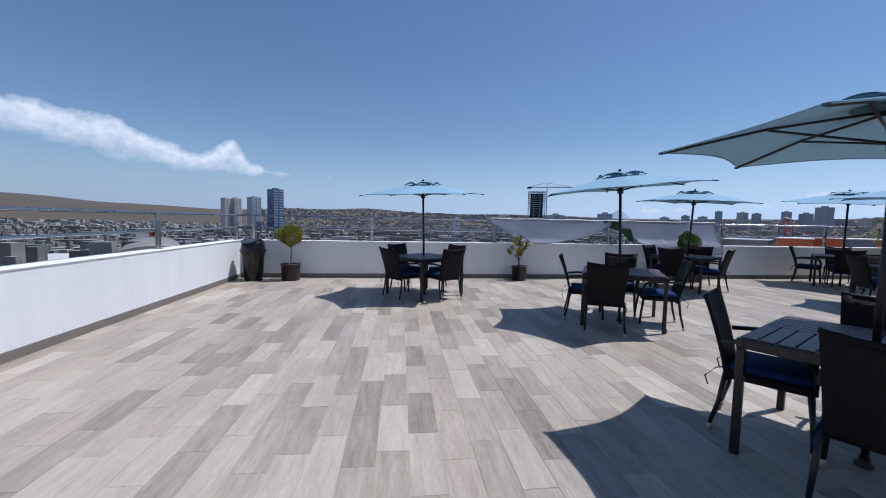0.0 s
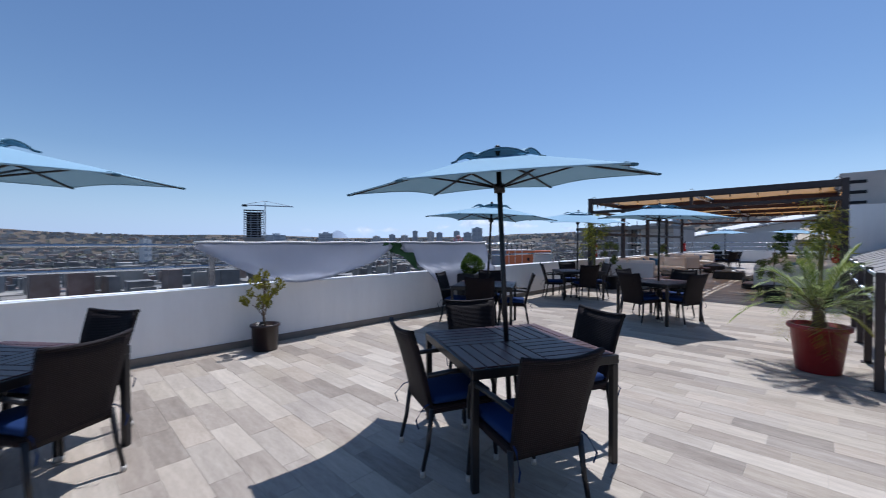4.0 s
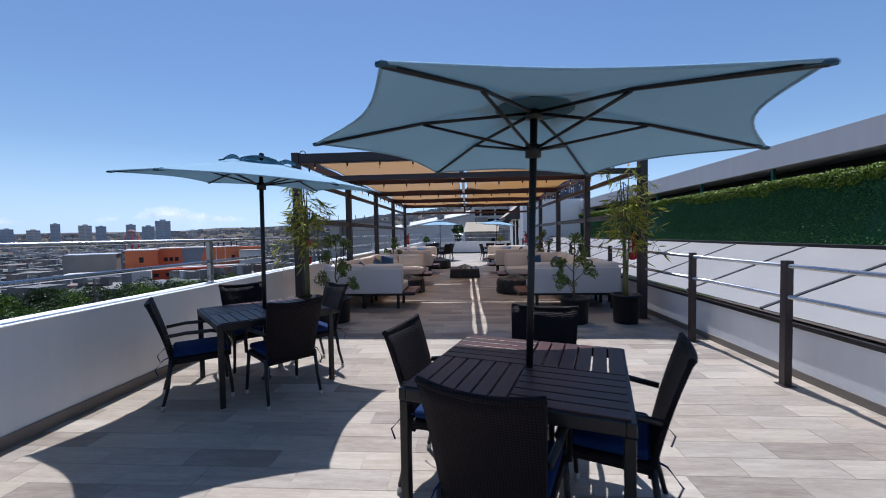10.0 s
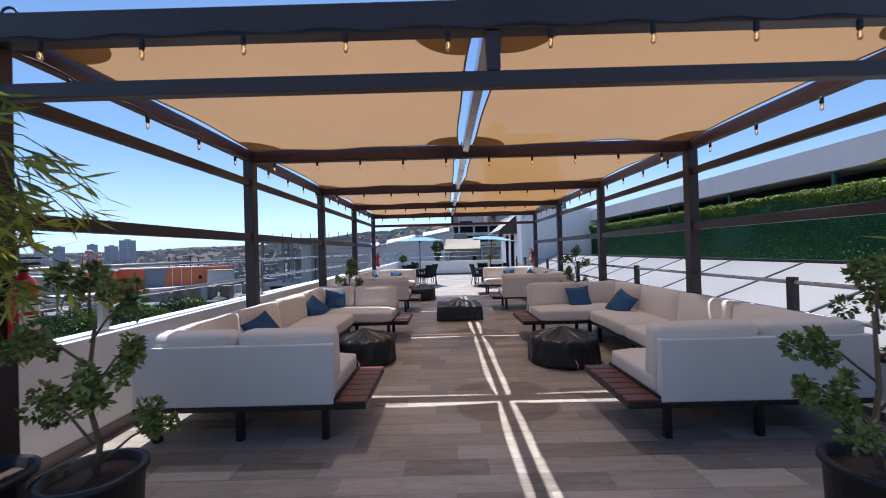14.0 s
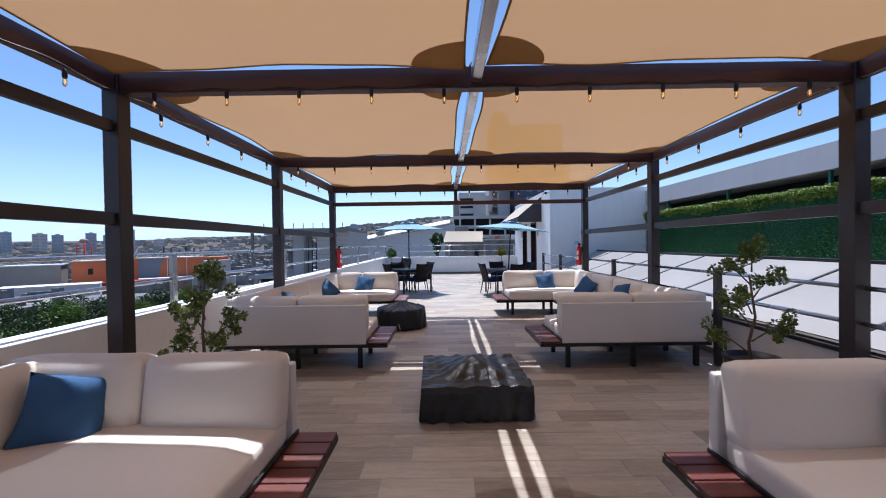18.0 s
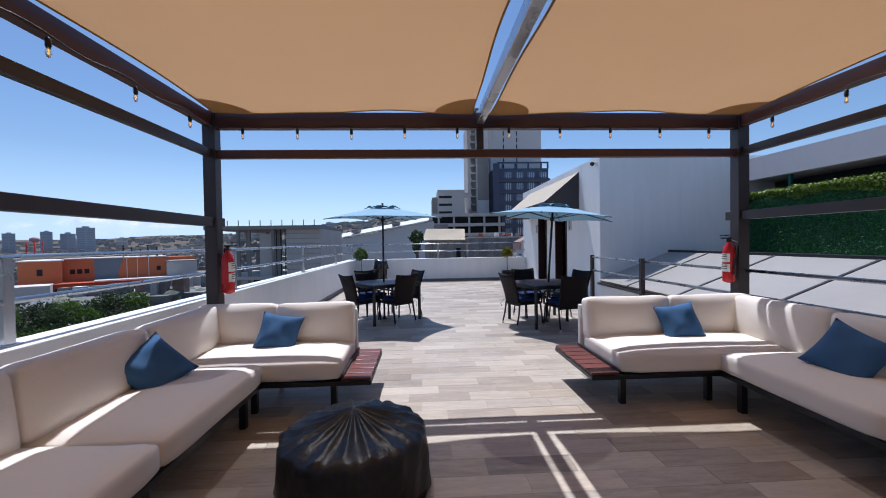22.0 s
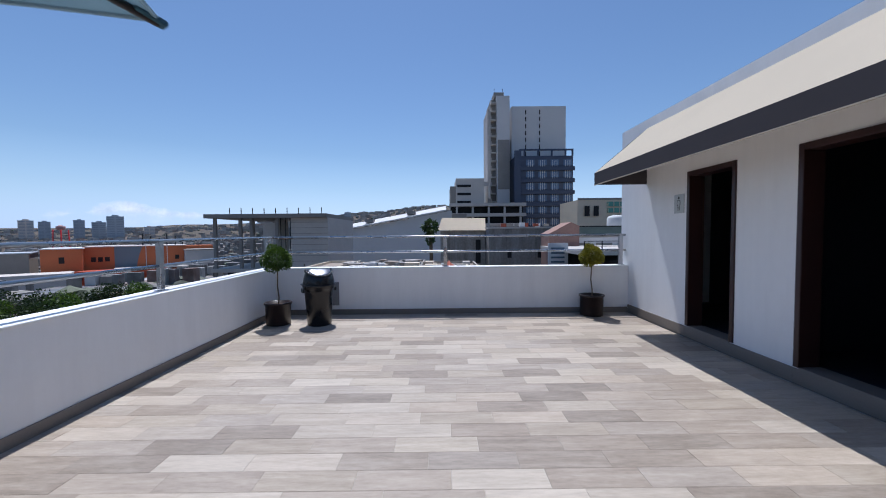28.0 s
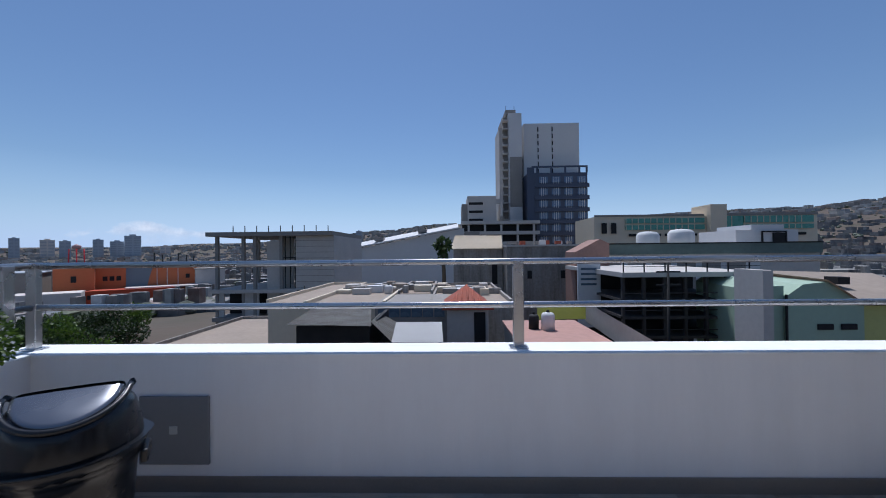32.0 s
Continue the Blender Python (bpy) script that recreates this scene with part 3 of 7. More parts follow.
# ---- sloping panel roof beside the walkway ----
RZ0, RZ1, RXE = 0.60, 1.23, -1.0
HX = 0.70                    # face of the hedge wall
roof = thing("panel_roof", "low sloping roof of pale translucent panels with dark seams", "roof", kind="structure")
slope = math.atan2(RZ1 - RZ0, RXE - WX1)
y = 6.92
edges = []
while y < BY0 - 0.1:
    y2 = min(y + 1.45, BY0 - 0.01)
    bm = bmesh.new()
    w = math.hypot(RXE - WX1, RZ1 - RZ0)
    box(bm, (WX1 + RXE) / 2, (y + y2) / 2, (RZ0 + RZ1) / 2, w, y2 - y - 0.05, 0.012, None)
    bmesh.ops.rotate(bm, verts=bm.verts, cent=((WX1 + RXE) / 2, (y + y2) / 2, (RZ0 + RZ1) / 2), matrix=Matrix.Rotation(-slope, 3, "Y"))
    part("panel", bm, M["roof"], roof)
    edges.append(y2)
    y = y2
for y in edges[:-1]:
    bm = bmesh.new()
    box(bm, 0, 0, 0, w, 0.045, 0.035, None, 0.004)
    part("seam", bm, M["darkmetal"], roof, m=Matrix.Translation(((WX1 + RXE) / 2, y, (RZ0 + RZ1) / 2)) @ Matrix.Rotation(-slope, 4, "Y"))
bm = bmesh.new()
span(bm, RXE - 0.05, RXE + 0.05, 6.92, BY0 - 0.003, RZ1 - 0.02, RZ1 + 0.035, 0.008)
part("ridge_flashing", bm, M["darkmetal"], roof)
bm = bmesh.new()
back_w = math.hypot(HX - RXE, RZ1 - RZ0)
back_slope = math.atan2(RZ1 - RZ0, HX - RXE)
box(bm, 0, 0, 0, back_w - 0.06, BY0 - 6.94, 0.012, None)
part("rear_slope", bm, M["roof"], roof, m=Matrix.Translation(((RXE + HX) / 2, (6.92 + BY0) / 2, (RZ0 + RZ1) / 2)) @ Matrix.Rotation(back_slope, 4, "Y"))
# its south end: brown frame with a tan gable
bm = bmesh.new()
a = [bm.verts.new((x, 6.90, z)) for x, z in ((WX1 + 0.12, 0.56), (HX - 0.02, 0.56), (RXE, RZ1 - 0.03))]
b = [bm.verts.new((v.co.x, 6.92, v.co.z)) for v in a]
bm.faces.new(a)
bm.faces.new(b[::-1])
for i in range(3):
    bm.faces.new((a[i], a[(i + 1) % 3], b[(i + 1) % 3], b[i]))
part("end_panel", bm, M["tan"], roof, "tan wedge-shaped end panel")
for xe, ze in ((WX1, RZ0 - 0.02), (HX, RZ0 - 0.02)):
    bm = bmesh.new()
    tube(bm, [(xe, 6.88, ze), (RXE, 6.88, RZ1)], 0.045, 4)
    part("end_rafter", bm, M["brown"], roof)
bm = bmesh.new()
span(bm, WX1 + 0.1, HX, 6.84, 6.92, 0.48, 0.57)
part("end_sill", bm, M["brown"], roof)
bm = bmesh.new()
span(bm, RXE - 0.04, RXE + 0.04, 6.83, 6.90, 0.57, RZ1 - 0.02)
part("end_post", bm, M["brown"], roof)
bm = bmesh.new()
span(bm, HX, EAST, 6.9, 6.96, 0.47, 1.05)
solid("wall_gable_top", bm, M["tan"], "tan panel wall beyond the roof's end", "wall")

# ---- back wall with the artificial hedge, gap in painted shade, and fascia ----
bm = bmesh.new()
span(bm, HX, HX + 0.07, 6.9, BY0, 0.3, 2.46)
back = solid("wall_hedge", bm, M["hedge_back"], "board wall covered with an artificial hedge", "wall")
# dark sheet: shade of the gap under the fascia, put into its colour
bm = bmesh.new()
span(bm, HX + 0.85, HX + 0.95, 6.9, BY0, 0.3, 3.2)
solid("wall_gap", bm, M["soffit"], "wall sheet behind the hedge, painted dark as the recess's shade", "wall")
bm = bmesh.new()
span(bm, HX - 0.03, HX + 2.15, 6.9, BY0 - 0.003, 2.80, 3.28)
solid("fascia", bm, M["fascia"], "long grey fascia of the neighbouring flat roof", "fascia")
for i, y in enumerate([8.0 + 2.6 * k for k in range(9)]):
    bm = bmesh.new()
    span(bm, HX + 0.09, HX + 0.15, y, y + 0.05, 2.3, 2.80)
    solid("hedge_post", bm, M["green_steel"], "short green steel post above the hedge", "post", "thing", "hedge posts")

def hedge(y0, y1, z0, z1, x, count, seed):
    """Short-leaved mat, thinner where whole panels have lost their leaves."""
    r = rng(seed)
    v, f = [], []
    for i in range(count):
        y, z = r.uniform(y0, y1), z0 + (z1 - z0) * r.random()
        bald = 0.5 + 0.5 * noise.noise(Vector((y * 0.55, z * 0.9 - 0.5, 3.0))) + 0.22 * noise.noise(Vector((y * 3, z * 3, 1.0)))
        if z > z0 + 0.35 and bald > 0.50 + 0.3 * r.random():
            continue
        px = x - abs(r.gauss(0.015, 0.018))
        s = r.uniform(0.014, 0.030)
        a, b = r.uniform(0, 6.28), r.uniform(-0.9, 0.9)
        d1 = Vector((-abs(math.sin(b)) * 0.6, math.cos(a), math.sin(a))).normalized()
        d2 = Vector((-0.6, -math.sin(a), math.cos(a) * 0.7)).normalized()
        p = Vector((px, y, z))
        n0 = len(v)
        v += [p - d1 * s * 0.45, p + d2 * s * 0.5, p + d1 * s, p - d2 * s * 0.4]
        f.append((n0, n0 + 1, n0 + 2, n0 + 3))
    return v, f

def ivy(y0, y1, z1, x, count, seed):
    """Loose trails that hang over the top of the mat to an uneven depth."""
    r = rng(seed)
    v, f = [], []
    for i in range(count):
        y = r.uniform(y0, y1)
        n1 = noise.noise(Vector((y * 0.8, 0.3, 0.0)))
        n2 = noise.noise(Vector((y * 3.7, 5.0, 0.0)))
        deep = max(0.10, 0.22 + 0.20 * n1 + 0.16 * n2)
        u = r.random() ** 1.15
        z = z1 + 0.06 + 0.05 * n2 - deep * u
        px = x - 0.02 - (0.05 + 0.07 * r.random()) * (1 - u * 0.5)
        if u < 0.2:
            px += r.uniform(0, 0.12)
        s = r.uniform(0.022, 0.044)
        a = r.uniform(0, 6.28)
        d1 = Vector((r.uniform(-0.7, 0.2), math.cos(a), math.sin(a) - 0.3)).normalized()
        d2 = d1.cross(Vector((r.uniform(-1, 0), r.uniform(-0.5, 0.5), 1.0))).normalized()
        p = Vector((px, y, z))
        n0 = len(v)
        v += [p - d1 * s * 0.45, p + d2 * s * 0.45, p + d1 * s, p - d2 * s * 0.45]
        f.append((n0, n0 + 1, n0 + 2, n0 + 3))
    return v, f

hv, hf = hedge(6.9, BY0, 1.0, 2.46, HX, 90000, 5)
h = new("hedge_leaves", raw("hedge_leaves", hv, hf, M["hedge"]))
tagged(h, "dense green artificial hedge leaves covering the back wall", "hedge", kind="stuff")
hv, hf = ivy(6.9, BY0, 2.46, HX, 26000, 6)
h = new("ivy", raw("ivy", hv, hf, M["ivy"]))
tagged(h, "yellow-green ivy trailing over the top of the hedge", "ivy", kind="stuff")

# ---- pergola ----
PX0, PX1 = -8.98, -3.0
PY = [13.54 + 3.02 * i for i in range(5)]
PTOP = 2.975
per = thing("pergola", "dark brown steel pergola with square posts and beams", "pergola")
def bar(name, x0, x1, y0, y1, z0, z1, mat="brown", parent=None):
    bm = bmesh.new()
    span(bm, x0, x1, y0, y1, z0, z1, 0.006)
    return part(name, bm, M[mat], parent or per)
for y in PY:
    for x in (PX0, PX1):
        bar("post", x - 0.065, x + 0.065, y - 0.065, y + 0.065, 0.0, PTOP)
        bar("base_plate", x - 0.11, x + 0.11, y - 0.11, y + 0.11, 0.0, 0.012)
    bar("cross_beam", PX0 + 0.067, PX1 - 0.067, y - 0.05, y + 0.05, 2.785, 2.955, "redwood" if y != PY[0] else "brown")
for y in (PY[0], PY[4]):
    bar("lower_cross_beam", PX0 + 0.067, PX1 - 0.067, y - 0.035, y + 0.035, 2.465, 2.555, "redwood" if y != PY[0] else "brown")
    bar("king_post", -6.09, -6.01, y - 0.04, y + 0.04, 2.557, 2.783)
for a, b in zip(PY, PY[1:]):
    for x in (PX0, PX1):
        bar("side_beam", x - 0.045, x + 0.045, a + 0.067, b - 0.067, 2.805, 2.945, "redwood")
        bar("side_rail", x - 0.03, x + 0.03, a + 0.067, b - 0.067, 2.475, 2.565)
        bar("side_rail", x - 0.04, x + 0.04, a + 0.067, b - 0.067, 1.73, 1.83)
    bar("centre_beam", -6.09, -6.01, a + 0.052, b - 0.052, 2.825, 2.945, "steel")
for x in (PX0, PX1):
    for ya, yb in ((PY[0] - 0.22, PY[0] - 0.067), (PY[4] + 0.067, PY[4] + 0.17)):
        bar("side_rail_end", x - 0.04, x + 0.04, ya, yb, 1.73, 1.83)
for x in (PX0 + 0.12, -6.05, PX1 - 0.12):
    for y in PY:
        bm = bmesh.new()
        tube(bm, [(x + 0.05 * math.cos(t), y, PTOP - 0.01 + 0.05 * math.sin(t)) for t in [math.pi * k / 8 for k in range(9)]], 0.008, 6)
        part("eye_bolt", bm, M["darkmetal"], per)

# shade sails: two to a bay, with hollow edges and doubled corners
def sail(x0, x1, y0, y1, seed):
    r = rng(seed)
    s = thing("shade_sail", "tan shade sail stretched between the pergola beams", "shade sail", "shade sails")
    nx, ny = 18, 18
    ph = [r.uniform(0, 6) for _ in range(4)]
    def at(u, v):
        ex = 0.045 * math.sin(math.pi * v) * (1 - 2 * u)
        ey = 0.06 * math.sin(math.pi * u) * (1 - 2 * v)
        x = x0 + (x1 - x0) * u + ex + 0.012 * math.sin(9 * v + ph[0]) * (1 if u in (0, 1) else 0.2)
        yy = y0 + (y1 - y0) * v + ey + 0.012 * math.sin(11 * u + ph[1]) * (1 if v in (0, 1) else 0.2)
        z = 2.925 - 0.09 * math.sin(math.pi * u) * math.sin(math.pi * v) + 0.012 * math.sin(7 * u + 5 * v + ph[2]) + 0.006 * math.sin(17 * u - 9 * v + ph[3])
        return (x, yy, z)
    bm = bmesh.new()
    g = [[bm.verts.new(at(i / nx, j / ny)) for j in range(ny + 1)] for i in range(nx + 1)]
    for i in range(nx):
        for j in range(ny):
            bm.faces.new((g[i][j], g[i + 1][j], g[i + 1][j + 1], g[i][j + 1])).smooth = True
    part("cloth", bm, M["sail"], s)
    for cu, cv in ((0, 0), (1, 0), (0, 1), (1, 1)):
        bm = bmesh.new()
        R = 0.42
        W, H = abs(x1 - x0), abs(y1 - y0)
        rings = []
        for q in (0.0, 0.33, 0.66, 1.0):
            ring = []
            for t in [k / 10 for k in range(11)]:
                a = t * math.pi / 2
                du, dv = R * q * math.cos(a) / W, R * q * math.sin(a) / H
                p = at(abs(cu - du), abs(cv - dv))
                ring.append(bm.verts.new((p[0], p[1], p[2] - 0.006)))
            rings.append(ring)
        for a, b in zip(rings, rings[1:]):
            for k in range(10):
                bm.faces.new((a[k], a[k + 1], b[k + 1], b[k])).smooth = True
        part("corner_patch", bm, M["patch"], s, "darker doubled corner")
    bm = bmesh.new()
    for edge in ([(k / 18, 0) for k in range(19)], [(k / 18, 1) for k in range(19)], [(0, k / 18) for k in range(19)], [(1, k / 18) for k in range(19)]):
        tube(bm, [at(u, v) for u, v in edge], 0.009, 5)
    part("hem", bm, M["patch"], s)
    return s

for i, (a, b) in enumerate(zip(PY, PY[1:])):
    near = a + (0.05 if i == 0 else 0.11)
    sail(PX0 + 0.10, -6.05 - 0.085, near, b - 0.11, 10 + i)
    sail(-6.05 + 0.085, PX1 - 0.10, near, b - 0.11, 20 + i)

# string lights under the beams
def bulb_parts(parent, x, y, z):
    bm = bmesh.new()
    lathe(bm, [(0.005, 0.025), (0.015, 0.015), (0.016, -0.03), (0.012, -0.042)], 10)
    so = part("socket", bm, M["black"], parent, m=Matrix.Translation((x, y, z)))
    bm = bmesh.new()
    lathe(bm, [(0.008, -0.042), (0.014, -0.058), (0.015, -0.075), (0.010, -0.095), (0.002, -0.10)], 10)
    part("bulb", bm, M["bulb"], so, "clear glass bulb")
    bm = bmesh.new()
    tube(bm, [(0, 0, -0.05), (0.003, 0, -0.066), (-0.002, 0, -0.08)], 0.0022, 5)
    part("filament", bm, M["filament"], so)

def string(points, step, seed, z):
    r = rng(seed)
    s = thing("string_light", "black cable of small clear bulbs under a pergola beam", "string light", "string lights")
    (xa, ya), (xb, yb) = points
    L = math.hypot(xb - xa, yb - ya)
    path = []
    for k in range(41):
        t = k / 40
        path.append((xa + (xb - xa) * t, ya + (yb - ya) * t, z + 0.015 * math.sin(t * L / step * math.pi * 2) + 0.01))
    bm = bmesh.new()
    tube(bm, path, 0.005, 5)
    part("cable", bm, M["black"], s)
    nb = round(L / step)
    for k in range(nb):
        t = (k + 0.45) / nb
        bulb_parts(s, xa + (xb - xa) * t, ya + (yb - ya) * t, z - 0.02 - r.uniform(0, 0.015))

for i, y in enumerate(PY):
    string(((PX0 + 0.1, y - 0.062), (PX1 - 0.1, y - 0.062)), 0.575, 40 + i, 2.785)
for i, (a, b) in enumerate(zip(PY, PY[1:])):
    string(((PX0 + 0.06, a + 0.1), (PX0 + 0.06, b - 0.1)), 0.72, 60 + i, 2.785)
    string(((PX1 - 0.06, a + 0.1), (PX1 - 0.06, b - 0.1)), 0.72, 70 + i, 2.785)

# fire extinguishers on the end posts
def extinguisher(x, y, turn, label):
    e = thing("fire_extinguisher", label, "extinguisher", "fire extinguishers", at=(x, y, 1.0), turn=turn)
    bm = bmesh.new()
    lathe(bm, [(0.03, 0), (0.062, 0.015), (0.065, 0.05), (0.065, 0.36), (0.05, 0.42), (0.022, 0.45), (0.022, 0.47)], 18)
    part("cylinder", bm, M["red"], e)
    bm = bmesh.new()
    lathe(bm, [(0.02, 0.47), (0.024, 0.48), (0.02, 0.51)], 10)
    span(bm, -0.012, 0.012, -0.09, 0.03, 0.51, 0.525)
    span(bm, -0.012, 0.012, -0.10, 0.0, 0.545, 0.555)
    part("valve", bm, M["black"], e)
    bm = bmesh.new()
    tube(bm, [(0, 0.03, 0.49), (0.05, 0.06, 0.47), (0.08, 0.03, 0.36), (0.078, 0.0, 0.2), (0.075, 0.0, 0.1)], 0.010, 7)
    part("hose", bm, M["black"], e)
    for z0, z1 in ((0.13, 0.22), (0.24, 0.34)):
        bm = bmesh.new()
        seg = [radians(-150 + 12 * k) for k in range(11)]
        lo = [bm.verts.new((0.067 * math.cos(a), 0.067 * math.sin(a), z0)) for a in seg]
        hi = [bm.verts.new((0.067 * math.cos(a), 0.067 * math.sin(a), z1)) for a in seg]
        for k in range(10):
            bm.faces.new((lo[k], lo[k + 1], hi[k + 1], hi[k])).smooth = True
        part("label_sheet", bm, M["paper"], e, "white printed label")
        for zz in (0.35, 0.6, 0.8):
            bm = bmesh.new()
            z = z0 + (z1 - z0) * zz
            l2 = [bm.verts.new((0.0682 * math.cos(a), 0.0682 * math.sin(a), z)) for a in seg[2:-2]]
            h2 = [bm.verts.new((0.0682 * math.cos(a), 0.0682 * math.sin(a), z + 0.008)) for a in seg[2:-2]]
            for k in range(len(l2) - 1):
                bm.faces.new((l2[k], l2[k + 1], h2[k + 1], h2[k]))
            part("print_bar", bm, M["soffit"], e)
    bm = bmesh.new()
    span(bm, -0.03, 0.03, 0.064, 0.085, 0.3, 0.44)
    part("bracket", bm, M["darkmetal"], e)

extinguisher(PX0 + 0.15, PY[4] - 0.02, 90, "red fire extinguisher hung on a pergola post")
extinguisher(PX1 - 0.15, PY[4] - 0.02, -90, "red fire extinguisher with a white label on a pergola post")
extinguisher(PX0 + 0.15, PY[0] + 0.02, 90, "red fire extinguisher behind the bamboo on a pergola post")
extinguisher(PX1 - 0.15, PY[0] + 0.02, -90, "red fire extinguisher beside the bamboo on a pergola post")

# printed tarpaulin slung over the west railing
def tarp(y0, y1, drops, seed, label, mat="tarp"):
    t = thing("tarpaulin", label, "tarpaulin", "tarpaulins")
    bm = bmesh.new()
    nu, nv = 36, 14
    g = []
    for i in range(nu + 1):
        u = i / nu
        q = u * (len(drops) - 1)
        a = int(min(q, len(drops) - 2))
        d = drops[a] + (drops[a + 1] - drops[a]) * (q - a)
        row = []
        for j in range(nv + 1):
            v = j / nv
            x = -9.405 + 0.16 * v * (d / 0.6) + 0.02 * math.sin(7 * u + 3 * v) * v + (0.10 if v * d > 0.55 else 0)
            if d * v > 0.5:
                x = max(x, -9.27)
            row.append(bm.verts.new((x, y0 + (y1 - y0) * u + 0.03 * math.sin(4 * v + 5 * u), 1.50 - d * v + 0.012 * math.sin(15 * u) * v)))
        g.append(row)
    for i in range(nu):
        for j in range(nv):
            bm.faces.new((g[i][j], g[i + 1][j], g[i + 1][j + 1], g[i][j + 1])).smooth = True
    bmesh.ops.solidify(bm, geom=bm.faces[:], thickness=0.002)
    part("sheet", bm, M[mat], t)
    bm = bmesh.new()
    tube(bm, [(-9.42, y0 + (y1 - y0) * k / 20, 1.502 + 0.008 * math.sin(k)) for k in range(21)], 0.022, 6)
    part("rolled_edge", bm, M["paper"], t, "white rolled edge over the rail")
    return t

tarp(2.05, 5.35, (0.06, 0.34, 0.56, 0.62, 0.58, 0.46, 0.36, 0.12), 3, "grey-white printed tarpaulin sagging from the rail")
tarp(5.6, 8.35, (0.12, 0.42, 0.85, 0.98, 0.9, 0.85, 0.86, 0.84), 4, "pale tarpaulin hanging from the rail over the parapet")
tarp(5.15, 5.9, (0.06, 0.18, 0.34, 0.6), 6, "green printed tarpaulin corner folded over the rail", "tarp_green")

# ---- dining furniture ----
def make_chair():
    c = thing("dining_chair", "dark brown woven patio armchair with a blue seat cushion", "chair", "dining chairs")
    W, Dp = 0.46, 0.46
    bm = bmesh.new()
    box(bm, 0, 0, 0.405, W, Dp, 0.05, None, 0.012)
    part("seat", bm, M["wicker"], c)
    bm = bmesh.new()
    box(bm, 0, -0.015, 0.462, W - 0.02, Dp - 0.03, 0.055, None, 0.022)
    for f in bm.faces:
        f.smooth = True
    cu = part("seat_cushion", bm, M["blue"], c, "blue cushion tied to the frame")
    # curved, raked back
    bm = bmesh.new()
    nu, nv = 8, 8
    def bp(u, v, off):
        x = (u - 0.5) * (W - 0.03 + 0.07 * v)
        y = 0.205 + 0.10 * v + 0.05 * v * v + 0.028 * (1 - (2 * u - 1) ** 2) * v + off
        return (x, y, 0.36 + 0.57 * v - 0.022 * (1 - (2 * u - 1) ** 2) * v)
    fr = [[bm.verts.new(bp(i / nu, j / nv, -0.012)) for j in range(nv + 1)] for i in range(nu + 1)]
    bk = [[bm.verts.new(bp(i / nu, j / nv, 0.012)) for j in range(nv + 1)] for i in range(nu + 1)]
    for g in (fr, bk):
        for i in range(nu):
            for j in range(nv):
                bm.faces.new((g[i][j], g[i + 1][j], g[i + 1][j + 1], g[i][j + 1])).smooth = True
    for i in range(nu):
        for j in (0, nv):
            bm.faces.new((fr[i][j], fr[i + 1][j], bk[i + 1][j], bk[i][j]))
    for j in range(nv):
        for i in (0, nu):
            bm.faces.new((fr[i][j], fr[i][j + 1], bk[i][j + 1], bk[i][j]))
    back = part("backrest", bm, M["wicker"], c)
    bm = bmesh.new()
    tube(bm, [bp(k / 8, 1.0, 0) for k in range(9)], 0.016, 7)
    part("top_roll", bm, M["wicker"], back)
    for s in (-1, 1):
        for nm, top, foot in (("front_leg", (s * 0.225, -0.215, 0.40), (s * 0.245, -0.25, 0.0)), ("rear_leg", (s * 0.225, 0.215, 0.42), (s * 0.24, 0.285, 0.0))):
            bm = bmesh.new()
            tube(bm, [top, ((top[0] + foot[0]) / 2, (top[1] + foot[1]) / 2 - 0.006, 0.2), (foot[0], foot[1], 0.035)], 0.017, 7, 0.014)
            lg = part(nm, bm, M["darkmetal"], c)
            bm = bmesh.new()
            tube(bm, [(foot[0], foot[1], 0.04), (foot[0], foot[1], 0.0)], 0.017, 8)
            part("foot_cap", bm, M["footcap"], lg, "pale plastic foot")
        bm = bmesh.new()
        tube(bm, [(s * 0.235, 0.25, 0.64), (s * 0.25, 0.1, 0.655), (s * 0.252, -0.1, 0.65), (s * 0.25, -0.2, 0.615), (s * 0.245, -0.235, 0.52), (s * 0.24, -0.235, 0.40)], 0.017, 7)
        part("armrest", bm, M["darkmetal"], c)
        bm = bmesh.new()
        tube(bm, [(s * 0.21, 0.2, 0.46), (s * 0.225, 0.27, 0.44), (s * 0.24, 0.33, 0.37), (s * 0.235, 0.31, 0.31)], 0.005, 5)
        part("tie", bm, M["blue"], cu)
    return c

